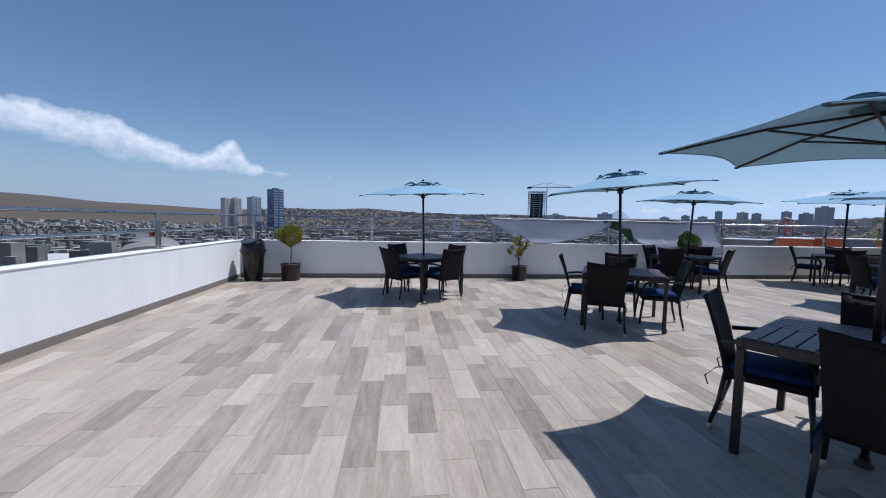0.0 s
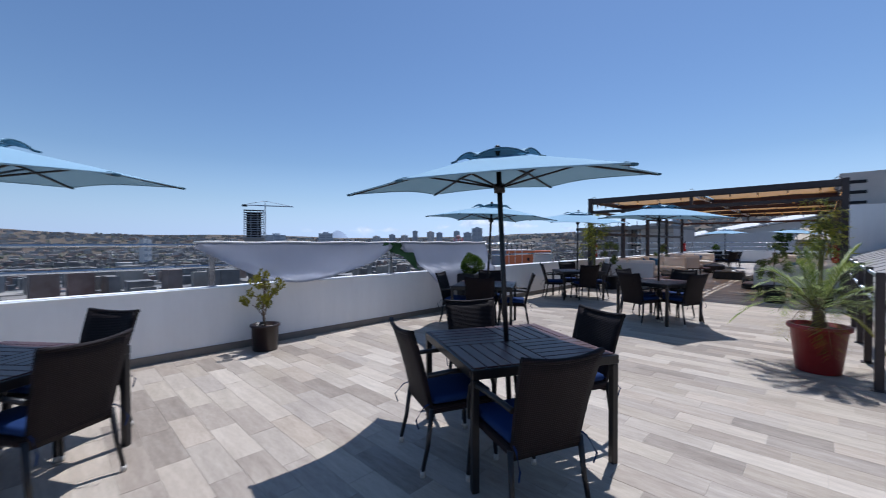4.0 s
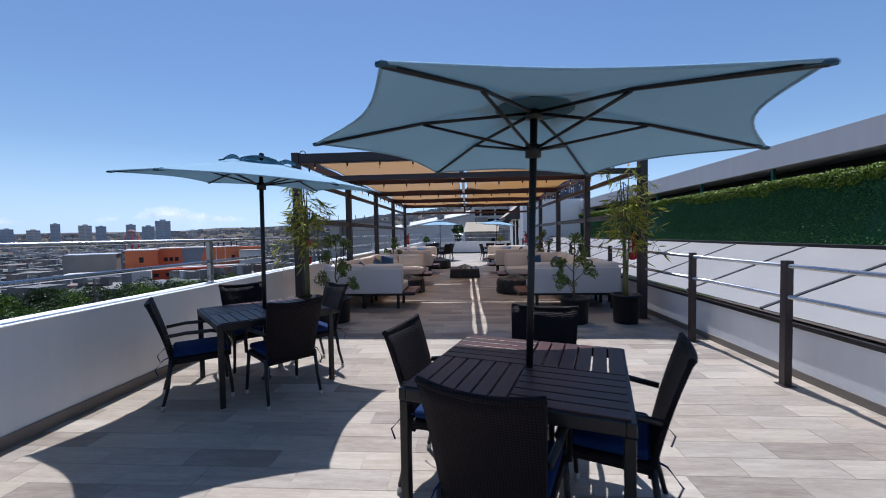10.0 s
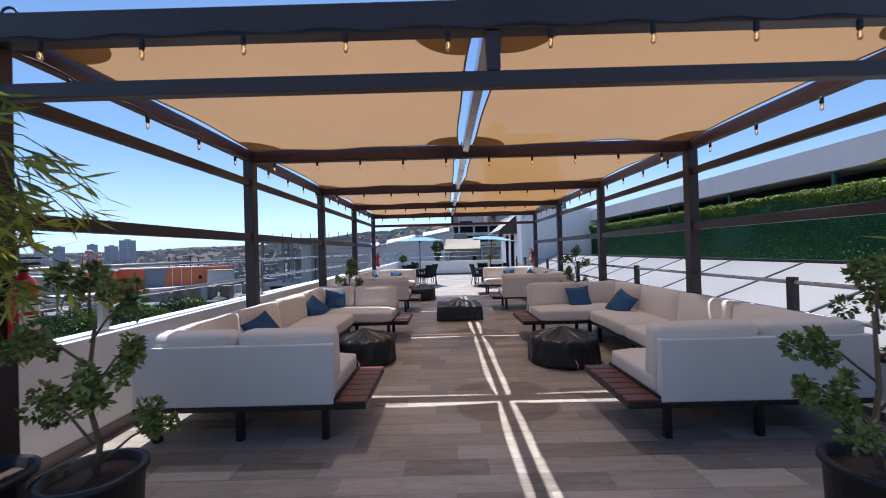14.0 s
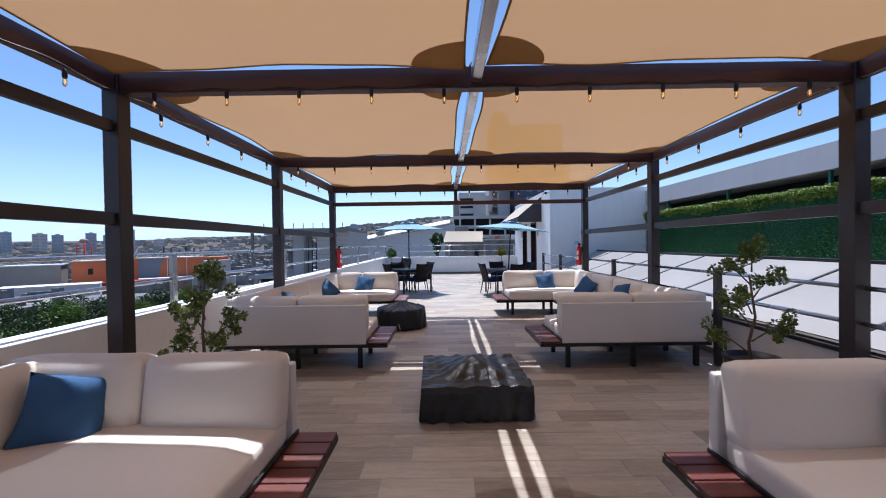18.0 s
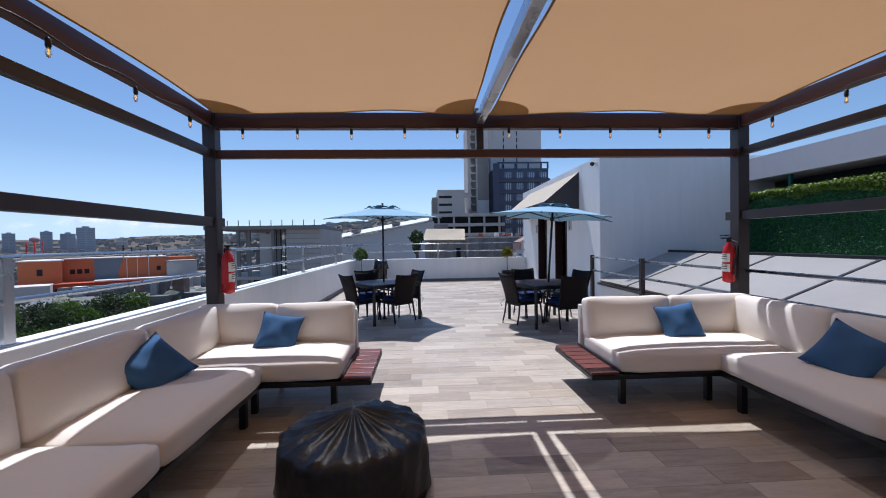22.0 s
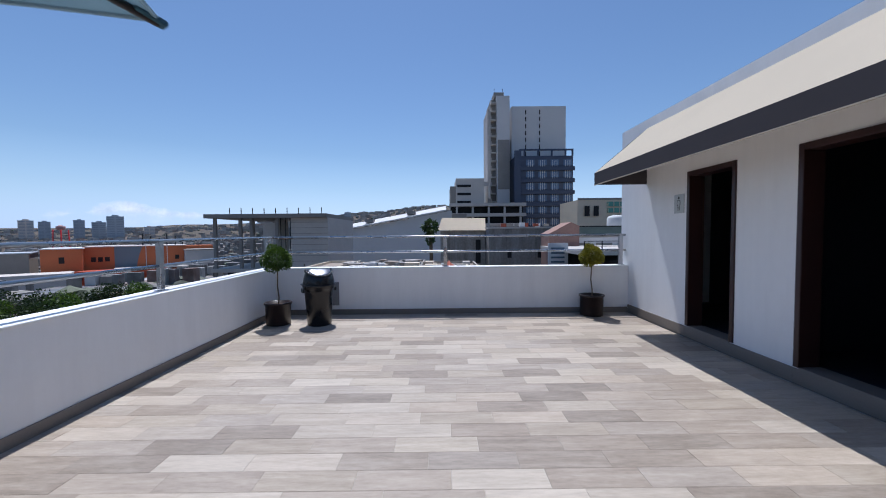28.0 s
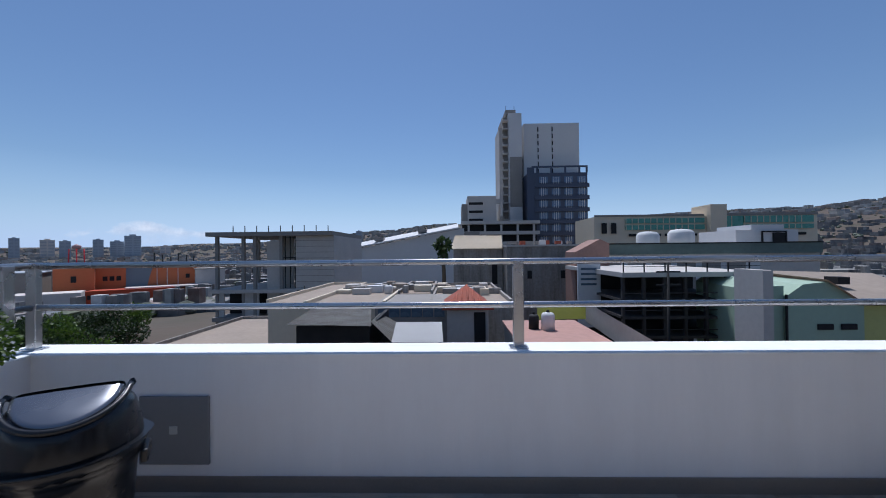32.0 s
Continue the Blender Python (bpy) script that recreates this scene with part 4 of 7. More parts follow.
def make_table():
    t = thing("patio_table", "square dark wooden slatted patio table on metal legs", "table", "patio tables")
    S, H = 1.06, 0.74
    for sx in (-1, 1):
        bm = bmesh.new()
        box(bm, sx * (S / 2 - 0.02), 0, H - 0.03, 0.04, S, 0.06, None, 0.005)
        part("apron", bm, M["darkmetal"], t)
        bm = bmesh.new()
        box(bm, 0, sx * (S / 2 - 0.02), H - 0.03, S - 0.082, 0.04, 0.06, None, 0.005)
        part("apron", bm, M["darkmetal"], t)
        for sy in (-1, 1):
            bm = bmesh.new()
            box(bm, sx * (S / 2 - 0.025), sy * (S / 2 - 0.025), (H - 0.062) / 2, 0.045, 0.045, H - 0.062, None, 0.005)
            part("leg", bm, M["darkmetal"], t)
    # four quarters of slats, laid in turn along and across
    q = (S - 0.03) / 2
    nsl = 6
    bm = bmesh.new()
    w = q / nsl
    box(bm, 0, 0, 0, q - 0.012, w - 0.010, 0.022, None, 0.003)
    me = mesh_of("slat", bm, M["slat"])
    for ix, sx in enumerate((-1, 1)):
        for iy, sy in enumerate((-1, 1)):
            along = (ix + iy) % 2 == 1
            for k in range(nsl):
                o = (k + 0.5) * w - q / 2
                s = new("slat", me)
                s.parent = t
                cx, cy = sx * q / 2, sy * q / 2
                s.matrix_basis = pose(cx, cy + o, H - 0.003) if along else pose(cx + o, cy, H - 0.003, 0, 0, 90)
    return t

def smooth_step(a, b, x):
    t = max(0.0, min(1.0, (x - a) / (b - a)))
    return t * t * (3 - 2 * t)

def make_umbrella():
    u = thing("patio_umbrella", "pale blue hexagonal patio umbrella on a dark pole", "umbrella", "patio umbrellas")
    R, ZT, ZA = 1.17, 1.95, 2.175
    bm = bmesh.new()
    tube(bm, [(0, 0, 0.05), (0, 0, 2.15)], 0.02, 10)
    pole = part("pole", bm, M["darkmetal"], u)
    bm = bmesh.new()
    lathe(bm, [(0.045, 0), (0.045, 0.012), (0.03, 0.03), (0.024, 0.06)], 14)
    part("foot", bm, M["darkmetal"], u)
    # canopy: six panels, edges drawn in between the tips
    nr, na = 10, 8
    def cp(s, q):
        """s round the rim 0..6, q from the middle 0..1."""
        k = int(s) % 6
        f = s - int(s)
        a0, a1 = math.radians(60 * k), math.radians(60 * (k + 1))
        p0, p1 = Vector((math.cos(a0), math.sin(a0))), Vector((math.cos(a1), math.sin(a1)))
        p = (p0 + (p1 - p0) * f) * (1 - 0.10 * math.sin(math.pi * f) * q)
        sag = 0.035 * math.sin(math.pi * f) * q
        z = ZA - (ZA - ZT) * (q ** 1.12) - sag * 0.4 * (1 - q) + 0.02 * math.sin(math.pi * f) * q * q
        return (p.x * R * q, p.y * R * q, z)
    bm = bmesh.new()
    for k in range(6):
        g = [[bm.verts.new(cp(k + i / na - (1e-6 if i == na else 0), 0.17 + 0.83 * j / nr)) for j in range(nr + 1)] for i in range(na + 1)]
        for i in range(na):
            for j in range(nr):
                bm.faces.new((g[i][j], g[i + 1][j], g[i + 1][j + 1], g[i][j + 1])).smooth = True
    bmesh.ops.remove_doubles(bm, verts=bm.verts, dist=0.0008)
    can = part("canopy", bm, M["canopy"], u)
    bm = bmesh.new()
    for k in range(6):
        tube(bm, [cp(k + i / 10 - (1e-6 if i == 10 else 0), 1.0) for i in range(11)], 0.006, 5)
    part("hem", bm, M["canopy"], can)
    # vent cap: six flaps that bow up between the ribs, open underneath
    def vp(k, f, q):
        x, y, z = cp(k + min(f, 1 - 1e-6), q)
        lift = 0.042 * math.sin(math.pi * f) ** 0.8 * smooth_step(0.10, 0.27, q)
        return (x, y, z + 0.034 - 0.05 * q + lift)
    qs = (0.015, 0.08, 0.14, 0.20, 0.25, 0.275)
    bm = bmesh.new()
    for k in range(6):
        g = [[bm.verts.new(vp(k, i / 8, q)) for q in qs] for i in range(9)]
        for i in range(8):
            for j in range(len(qs) - 1):
                bm.faces.new((g[i][j], g[i + 1][j], g[i + 1][j + 1], g[i][j + 1])).smooth = True
    bmesh.ops.remove_doubles(bm, verts=bm.verts, dist=0.0008)
    cap = part("vent_cap", bm, M["canopy"], can)
    for k in range(6):
        bm = bmesh.new()
        tube(bm, [vp(k, i / 8, 0.276) for i in range(9)], 0.006, 5)
        part("vent_hem", bm, M["canopy_cap"], cap, "dark hem of the vent flap")
        bm = bmesh.new()
        box(bm, 0, 0, 0, 0.05, 0.04, 0.012, None, 0.005)
        p = vp(k, 0, 0.285)
        part("vent_tab", bm, M["canopy_cap"], cap, m=pose(p[0], p[1], p[2], 0, 14, 60 * k))
    bm = bmesh.new()
    lathe(bm, [(0.03, 2.147), (0.17, 2.137), (0.205, 2.131)], 24)
    part("vent_mesh", bm, M["canopy_cap"], can, "dark mesh under the vent flap")
    bm = bmesh.new()
    lathe(bm, [(0.012, 2.165), (0.022, 2.203), (0.016, 2.211), (0.024, 2.22), (0.02, 2.237), (0.008, 2.243)], 12)
    part("finial", bm, M["black"], u)
    bm = bmesh.new()
    lathe(bm, [(0.022, 2.08), (0.045, 2.085), (0.045, 2.12), (0.022, 2.125)], 14)
    part("top_hub", bm, M["darkmetal"], u)
    bm = bmesh.new()
    lathe(bm, [(0.022, 1.88), (0.042, 1.885), (0.042, 1.95), (0.022, 1.955)], 14)
    part("runner", bm, M["darkmetal"], u)
    for k in range(6):
        a = radians(60 * k)
        tip = cp(k, 1.0)
        mid = cp(k, 0.5)
        bm = bmesh.new()
        tube(bm, [(0.04 * math.cos(a), 0.04 * math.sin(a), 2.11), (mid[0], mid[1], mid[2] - 0.014), (tip[0], tip[1], tip[2] - 0.008)], 0.009, 6)
        rib = part("rib", bm, M["darkmetal"], u)
        bm = bmesh.new()
        tube(bm, [(0.04 * math.cos(a), 0.04 * math.sin(a), 1.93), (mid[0], mid[1], mid[2] - 0.02)], 0.008, 6)
        part("strut", bm, M["darkmetal"], rib)
        bm = bmesh.new()
        box(bm, 0, 0, 0, 0.07, 0.03, 0.016, None, 0.006)
        part("tip_pocket", bm, M["canopy_cap"], rib, m=pose(tip[0] * 0.985, tip[1] * 0.985, tip[2], 0, 14, 60 * k))
    return u

chair0, table0, umbrella0 = make_chair(), make_table(), make_umbrella()
# x, y, turn of table, turn of umbrella, lean of the pole, how far each chair stands out, how it is turned and shifted aside
TABLES = (
    (-1.70, 2.68, 30, -5, (0, 0), ((0.50, 4), (0.48, 10), (0.44, 3, -0.11), (0.48, -3))),
    (-7.15, 0.35, 38, 33, (1.5, 0), ((0.52, -4), (0.48, 6), (0.52, 2), (0.48, -6))),
    (-5.08, 3.12, -28, 40, (1.3, -2.3), ((0.48, 3), (0.56, -4), (0.50, 5), (0.62, 4, 0.24))),
    (-7.80, 6.28, 30, 42, (0, 4), ((0.48, 0), (0.50, -6), (0.48, 4), (0.50, 3))),
    (-5.65, 8.96, -19, 0, (3, 1), ((0.48, 2), (0.42, 4), (0.50, -3), (0.42, -5))),
    (-8.12, 10.70, 44, 26, (0, 0.5), ((0.52, 0), (0.60, -6), (0.53, 4), (0.47, 2))),
    (-7.50, 29.08, 36, 57, (0, 0), ((0.47, -3), (0.48, 4), (0.46, 4), (0.47, -5))),
    (-4.42, 28.40, 14, 3, (0, 4), ((0.56, -2), (0.48, 5), (0.56, -2), (0.48, 6))),
)
# how far each canopy is tipped on its pole, about x and y
TIP = {1: (0.5, 3.5), 2: (4.6, 3.1), 3: (-1, -2), 4: (-2.5, 1.2), 5: (3.1, 4.4), 6: (1.8, 0.3), 7: (0.7, 0.4)}
def tip_canopy(u, rx, ry, turn):
    m = pose(0, 0, 2.02) @ Matrix.Rotation(radians(-turn), 4, "Z") @ pose(0, 0, 0, rx, ry, 0) @ Matrix.Rotation(radians(turn), 4, "Z") @ pose(0, 0, -2.02)
    for ch in u.children:
        if ch.name.split(".")[0] in ("canopy", "rib", "finial", "top_hub"):
            ch.matrix_basis = m @ ch.matrix_basis

first = True
for ti, (tx, ty, tt, ut, lean, chairs) in enumerate(TABLES):
    mt = pose(tx, ty, 0, 0, 0, tt)
    mu = pose(tx, ty, 0, lean[0], lean[1], 0) @ pose(0, 0, 0, 0, 0, ut) @ Matrix.Diagonal((1.08 if ti == 5 else 1, 1.08 if ti == 5 else 1, {0: 0.995, 1: 0.985, 4: 1.01, 5: 1.062, 6: 1.04, 7: 1.01}.get(ti, 1.0), 1))
    if first:
        table0.matrix_basis, umbrella0.matrix_basis = mt, mu
    else:
        copy_thing(table0, mt)
        u = copy_thing(umbrella0, mu)
        if ti in TIP:
            tip_canopy(u, *TIP[ti], ut)
    for k, (out, twist, *aside) in enumerate(chairs):
        m = pose(tx, ty, 0, 0, 0, tt + 90 * k) @ pose(sum(aside), out, 0, 0, 0, twist)
        if first and k == 0:
            chair0.matrix_basis = m
        else:
            copy_thing(chair0, m)
    first = False

# ---- lounge sofas ----
def cushion(bm, cx, cy, cz, sx, sy, sz, puff=0.03, tilt=None, seed=0):
    """A stuffed block with rounded edges and bulging faces."""
    tmp = bmesh.new()
    bmesh.ops.create_cube(tmp, size=1.0)
    bmesh.ops.subdivide_edges(tmp, edges=tmp.edges[:], cuts=9, use_grid_fill=True)
    dims = Vector((sx, sy, sz))
    rr = min(0.055, min(dims) * 0.42)
    out = []
    for v in tmp.verts:
        p = Vector((v.co.x * sx, v.co.y * sy, v.co.z * sz))
        inner = Vector([max(-d / 2 + rr, min(d / 2 - rr, c)) for c, d in zip(p, dims)])
        d = p - inner
        q = inner + (d.normalized() * rr if d.length > 1e-6 else d)
        u = [1 - (2 * abs(c)) ** 2 if abs(c) < 0.5 else 0 for c in (v.co.x, v.co.y, v.co.z)]
        thin = min(range(3), key=lambda i: dims[i])
        others = [i for i in range(3) if i != thin]
        b = puff * u[others[0]] * u[others[1]] * (1 if v.co[thin] > 0 else -1) * (abs(v.co[thin]) * 2)
        q[thin] += b
        n = noise.noise(Vector((q.x * 3.1 + seed, q.y * 3.1, q.z * 3.1)))
        q += Vector((0.006, 0.006, 0.009)) * n
        v.co = q
    m = Matrix.Translation((cx, cy, cz)) @ (tilt or Matrix.Identity(4))
    bmesh.ops.transform(tmp, matrix=m, verts=tmp.verts)
    for f in tmp.faces:
        f.smooth = True
    me = bpy.data.meshes.new("tmp")
    tmp.to_mesh(me)
    tmp.free()
    bm.from_mesh(me)
    bpy.data.meshes.remove(me)

def make_return(mirror, seed, L=1.62, LW=0.26):
    """End sofa, L wide and 0.95 deep, back along y=0 facing +y; a slatted ledge at the inner end (x > 0 side unless mirrored)."""
    s = thing("lounge_sofa", "cream outdoor sofa with a red slatted ledge on dark frame", "sofa", "lounge sofas")
    k = -1 if mirror else 1
    def X(a):
        return k * a
    bm = bmesh.new()
    box(bm, X(L / 2 + LW / 2), 0.475, 0.30, L + LW, 0.95, 0.04, None, 0.006)
    part("frame", bm, M["darkmetal"], s)
    for x in (0.12, L / 2, L - 0.10):
        for y in (0.12, 0.78):
            bm = bmesh.new()
            box(bm, X(x), y, 0.14, 0.055, 0.055, 0.28, None, 0.006)
            part("leg", bm, M["darkmetal"], s)
    bm = bmesh.new()
    box(bm, X(L / 2), 0.04, 0.5625, L, 0.07, 0.485, None, 0.012)
    part("back_panel", bm, M["backing"], s)
    bm = bmesh.new()
    cushion(bm, X(L / 2), 0.53, 0.415, L - 0.02, 0.86, 0.19, 0.03, seed=seed)
    part("seat_cushion", bm, M["cream"], s)
    for i in range(2):
        w = L / 2
        bm = bmesh.new()
        cushion(bm, X(w * (i + 0.5)), 0.18, 0.68, w - 0.012, 0.20, 0.45, 0.05, Matrix.Rotation(radians(7), 4, "X"), seed + i)
        part("back_cushion", bm, M["cream"], s)
    bm = bmesh.new()
    box(bm, 0, 0, 0, LW - 0.01, 0.122, 0.024, None, 0.004)
    me = mesh_of("ledge_slat", bm, M["bench"])
    for i in range(7):
        o = new("ledge_slat", me)
        o.parent = s
        o.matrix_basis = pose(X(L + LW / 2), 0.07 + i * 0.135, 0.334)
    bm = bmesh.new()
    box(bm, X(L + 0.005), 0.475, 0.345, 0.016, 0.92, 0.05)
    part("ledge_stop", bm, M["darkmetal"], s)
    return s

def make_run(length, n_seat, n_back, mirror, seed):
    """Wall sofa, along +y from 0; back at x=0, facing +x (or -x if mirrored). The back reaches into both corners."""
    s = thing("lounge_sofa", "long cream outdoor sofa on dark frame against the railing", "sofa", "lounge sofas")
    k = -1 if mirror else 1
    bm = bmesh.new()
    box(bm, k * 0.47, length / 2, 0.30, 0.94, length, 0.04, None, 0.006)
    part("frame", bm, M["darkmetal"], s)
    for i in range(3):
        for x in (0.12, 0.84):
            bm = bmesh.new()
            box(bm, k * x, 0.12 + (length - 0.24) * i / 2, 0.14, 0.055, 0.055, 0.28, None, 0.006)
            part("leg", bm, M["darkmetal"], s)
    over = 0.72
    bm = bmesh.new()
    box(bm, k * 0.035, length / 2, 0.5625, 0.06, length + 2 * over, 0.485, None, 0.012)
    part("back_panel", bm, M["backing"], s)
    for i in range(n_seat):
        w = length / n_seat
        bm = bmesh.new()
        cushion(bm, k * 0.53, w * (i + 0.5), 0.415, 0.88, w - 0.012, 0.19, 0.03, seed=seed + i)
        part("seat_cushion", bm, M["cream"], s)
    w = (length + 2 * over) / n_back
    for i in range(n_back):
        bm = bmesh.new()
        cushion(bm, k * 0.165, -over + w * (i + 0.5), 0.68, 0.20, w - 0.012, 0.45, 0.05, Matrix.Rotation(radians(-7 * k), 4, "Y"), seed + 10 + i)
        part("back_cushion", bm, M["cream"], s)
    return s

# each group, west and east: near and far y, wall side x, lengths of the near and far ends
GROUPS = (
    ((14.40, 18.90, -8.90, 1.62, 1.62), (14.28, 18.62, -3.06, 1.66, 1.78)),
    ((21.14, 25.62, -9.06, 1.76, 1.62), (21.08, 25.54, -3.12, 1.80, 1.86)),
)
for gi, sides in enumerate(GROUPS):
    for side, (ya, yb, x, near_len, far_len) in enumerate(sides):
        a = make_return(side == 1, 3 + 7 * gi + side, near_len)
        a.matrix_basis = pose(x, ya, 0)
        b = make_return(side == 0, 5 + 7 * gi + side, far_len)
        b.matrix_basis = pose(x, yb, 0, 0, 0, 180)
        run = make_run(yb - ya - 1.9, 2, 4, side == 1, 31 + gi * 40 + side * 20)
        run.matrix_basis = pose(x, ya + 0.95, 0)

def make_pillow(seed, size=0.41):
    p = thing("throw_pillow", "square blue throw pillow resting on a sofa", "pillow", "throw pillows")
    bm = bmesh.new()
    n = 14
    r = rng(seed)
    ph = [r.uniform(0, 6) for _ in range(4)]
    for s in (1, -1):
        g = []
        for i in range(n + 1):
            row = []
            for j in range(n + 1):
                u, v = 2 * i / n - 1, 2 * j / n - 1
                pinch = 1 - 0.07 * (1 - u * u) * abs(v) ** 3 - 0.0
                x = u * size / 2 * (1 - 0.11 * (1 - v * v) * abs(u))
                z = v * size / 2 * (1 - 0.11 * (1 - u * u) * abs(v))
                h = 0.095 * ((1 - u ** 4) * (1 - v ** 4)) ** 0.7
                h *= 1 + 0.14 * math.sin(5 * u + ph[0]) * math.sin(4 * v + ph[1])
                row.append(bm.verts.new((x, s * h, z + size / 2)))
            g.append(row)
        for i in range(n):
            for j in range(n):
                bm.faces.new((g[i][j], g[i + 1][j], g[i + 1][j + 1], g[i][j + 1])).smooth = True
    bmesh.ops.remove_doubles(bm, verts=bm.verts, dist=0.002)
    part("cover", bm, M["pillow"], p)
    bm = bmesh.new()
    h = size / 2
    pts = [(-h, 0, 0), (-h * 0.3, 0, 0.012), (h * 0.3, 0, 0.012), (h, 0, 0)]
    tube(bm, pts, 0.004, 5)
    part("seam", bm, M["pillow"], p)
    return p

p0 = make_pillow(2)
# x, y, z, lean, tilt, turn: against a back cushion
PILLOWS = (
    (-8.38, 15.84, 0.48, -32, -16, 72), (-8.41, 17.79, 0.48, -38, -28, 74), (-8.41, 18.44, 0.47, -24, 8, 22),
    (-4.00, 18.06, 0.47, -26, -6, -4), (-3.72, 17.45, 0.47, -34, 20, -74),
    (-8.62, 22.30, 0.49, -34, 16, 78), (-8.54, 24.22, 0.49, -36, -26, 72), (-8.17, 25.06, 0.48, -34, 10, 4),
    (-4.06, 25.02, 0.48, -30, -8, -6), (-3.72, 23.98, 0.49, -30, 22, -76), (-3.56, 22.70, 0.49, -28, -10, -86),
)
for i, (x, y, z, lean, tilt, turn) in enumerate(PILLOWS):
    m = pose(x, y, z, 0, 0, turn) @ pose(0, 0, 0, lean, tilt, 0)
    if i == 0:
        p0.matrix_basis = m
    else:
        copy_thing(p0, m)

# ---- covered fire tables ----
def covered_round(x, y, r, h, seed, turn=0):
    t = thing("covered_fire_pit", "round fire pit under a wrinkled black plastic cover", "fire pit", "covered fire pits", (x, y, 0), turn)
    rr = rng(seed)
    ph = [rr.uniform(0, 6) for _ in range(6)]
    seg = 120
    prof = [(r * 1.04, 0.015), (r * 1.03, h * 0.14), (r * 1.02, h * 0.3), (r * 1.01, h * 0.48), (r * 1.0, h * 0.62), (r * 0.985, h * 0.72), (r * 0.95, h * 0.77), (r * 0.88, h * 0.80), (r * 0.74, h * 0.83), (r * 0.6, h * 0.86), (r * 0.45, h * 0.90), (r * 0.3, h * 0.945), (r * 0.16, h * 1.0), (r * 0.06, h * 1.03), (0.008, h * 1.035)]
    bm = bmesh.new()
    def crease(a, k, p):
        """Sharp folds: high narrow crests between slack hollows."""
        return 1 - 2 * abs(math.sin(0.5 * (k * a + p))) ** 0.6
    def wob(a, i):
        low = 1 if i < 6 else 0.2
        return 1 + low * (0.020 * crease(a + 0.03 * i, 11, ph[0]) + 0.014 * crease(a - 0.05 * i, 19, ph[1])) + 0.012 * math.sin(3 * a + ph[2])
    lathe(bm, prof, seg, wob=wob)
    for v in bm.verts:
        a = math.atan2(v.co.y, v.co.x)
        q = math.hypot(v.co.x, v.co.y) / r
        if 0.05 < q < 0.97 and v.co.z > h * 0.7:
            v.co.z += 0.020 * crease(a, 17, ph[3]) * min(1, q * 2.5) * (1 - q) ** 0.5 + 0.012 * crease(a + 0.8 * q, 27, ph[4]) * q
    part("cover", bm, M["plastic"], t)
    bm = bmesh.new()
    lathe(bm, [(r * 0.8, 0), (r * 0.8, h * 0.6)], 24)
    part("drum", bm, M["darkmetal"], t)
    bm = bmesh.new()
    tube(bm, [(0, -r * 1.03, 0.13), (0.02, -r * 1.06, 0.09), (0.03, -r * 1.05, 0.03)], 0.006, 5)
    part("draw_cord", bm, M["paper"], t)

covered_round(-7.53, 16.80, 0.44, 0.45, 1)
covered_round(-4.77, 16.60, 0.465, 0.45, 2)
covered_round(-7.16, 23.72, 0.46, 0.47, 4)

def covered_square(x, y, s, h, seed):
    t = thing("covered_fire_table", "square fire table under a peaked black plastic cover", "fire pit", "covered fire pits", (x, y, 0), 2)
    bm = bmesh.new()
    n = 44
    g = []
    for i in range(n + 1):
        row = []
        for j in range(n + 1):
            u, v = 2 * i / n - 1, 2 * j / n - 1
            d = max(abs(u), abs(v))
            z = h * (0.72 + 0.30 * max(0, 1 - d / 0.62) ** 0.9) + 0.012 * noise.noise(Vector((u * 6, v * 6, seed)))
            a = math.atan2(v, u + 1e-6)
            z += 0.010 * (1 - 2 * abs(math.sin(6.5 * a + 1)) ** 0.5) * min(1, 2 * d) + 0.004 * (1 - 2 * abs(math.sin(11.5 * a + 4 * d)) ** 0.5) * d
            row.append(bm.verts.new((u * s / 2, v * s / 2, z)))
        g.append(row)
    for i in range(n):
        for j in range(n):
            bm.faces.new((g[i][j], g[i + 1][j], g[i + 1][j + 1], g[i][j + 1])).smooth = True
    rim = [g[i][0] for i in range(n)] + [g[n][j] for j in range(n)] + [g[i][n] for i in range(n, 0, -1)] + [g[0][j] for j in range(n, 0, -1)]
    prev = rim
    for k, zz in enumerate((0.55, 0.38, 0.2, 0.02)):
        cur = []
        for q, v in enumerate(rim):
            w = 1 + 0.02 * math.sin(q * 0.9 + k) * (k + 1) / 3 + 0.01 * k
            cur.append(bm.verts.new((v.co.x * w, v.co.y * w, h * zz if k < 3 else 0.02 + 0.01 * math.sin(q))))
        for q in range(len(rim)):
            bm.faces.new((prev[q], prev[(q + 1) % len(rim)], cur[(q + 1) % len(rim)], cur[q])).smooth = True
        prev = cur
    part("cover", bm, M["plastic"], t)
    bm = bmesh.new()
    box(bm, 0, 0, h * 0.3, s * 0.85, s * 0.85, h * 0.6)
    part("table_body", bm, M["darkmetal"], t)

covered_square(-6.07, 20.22, 0.97, 0.44, 3)

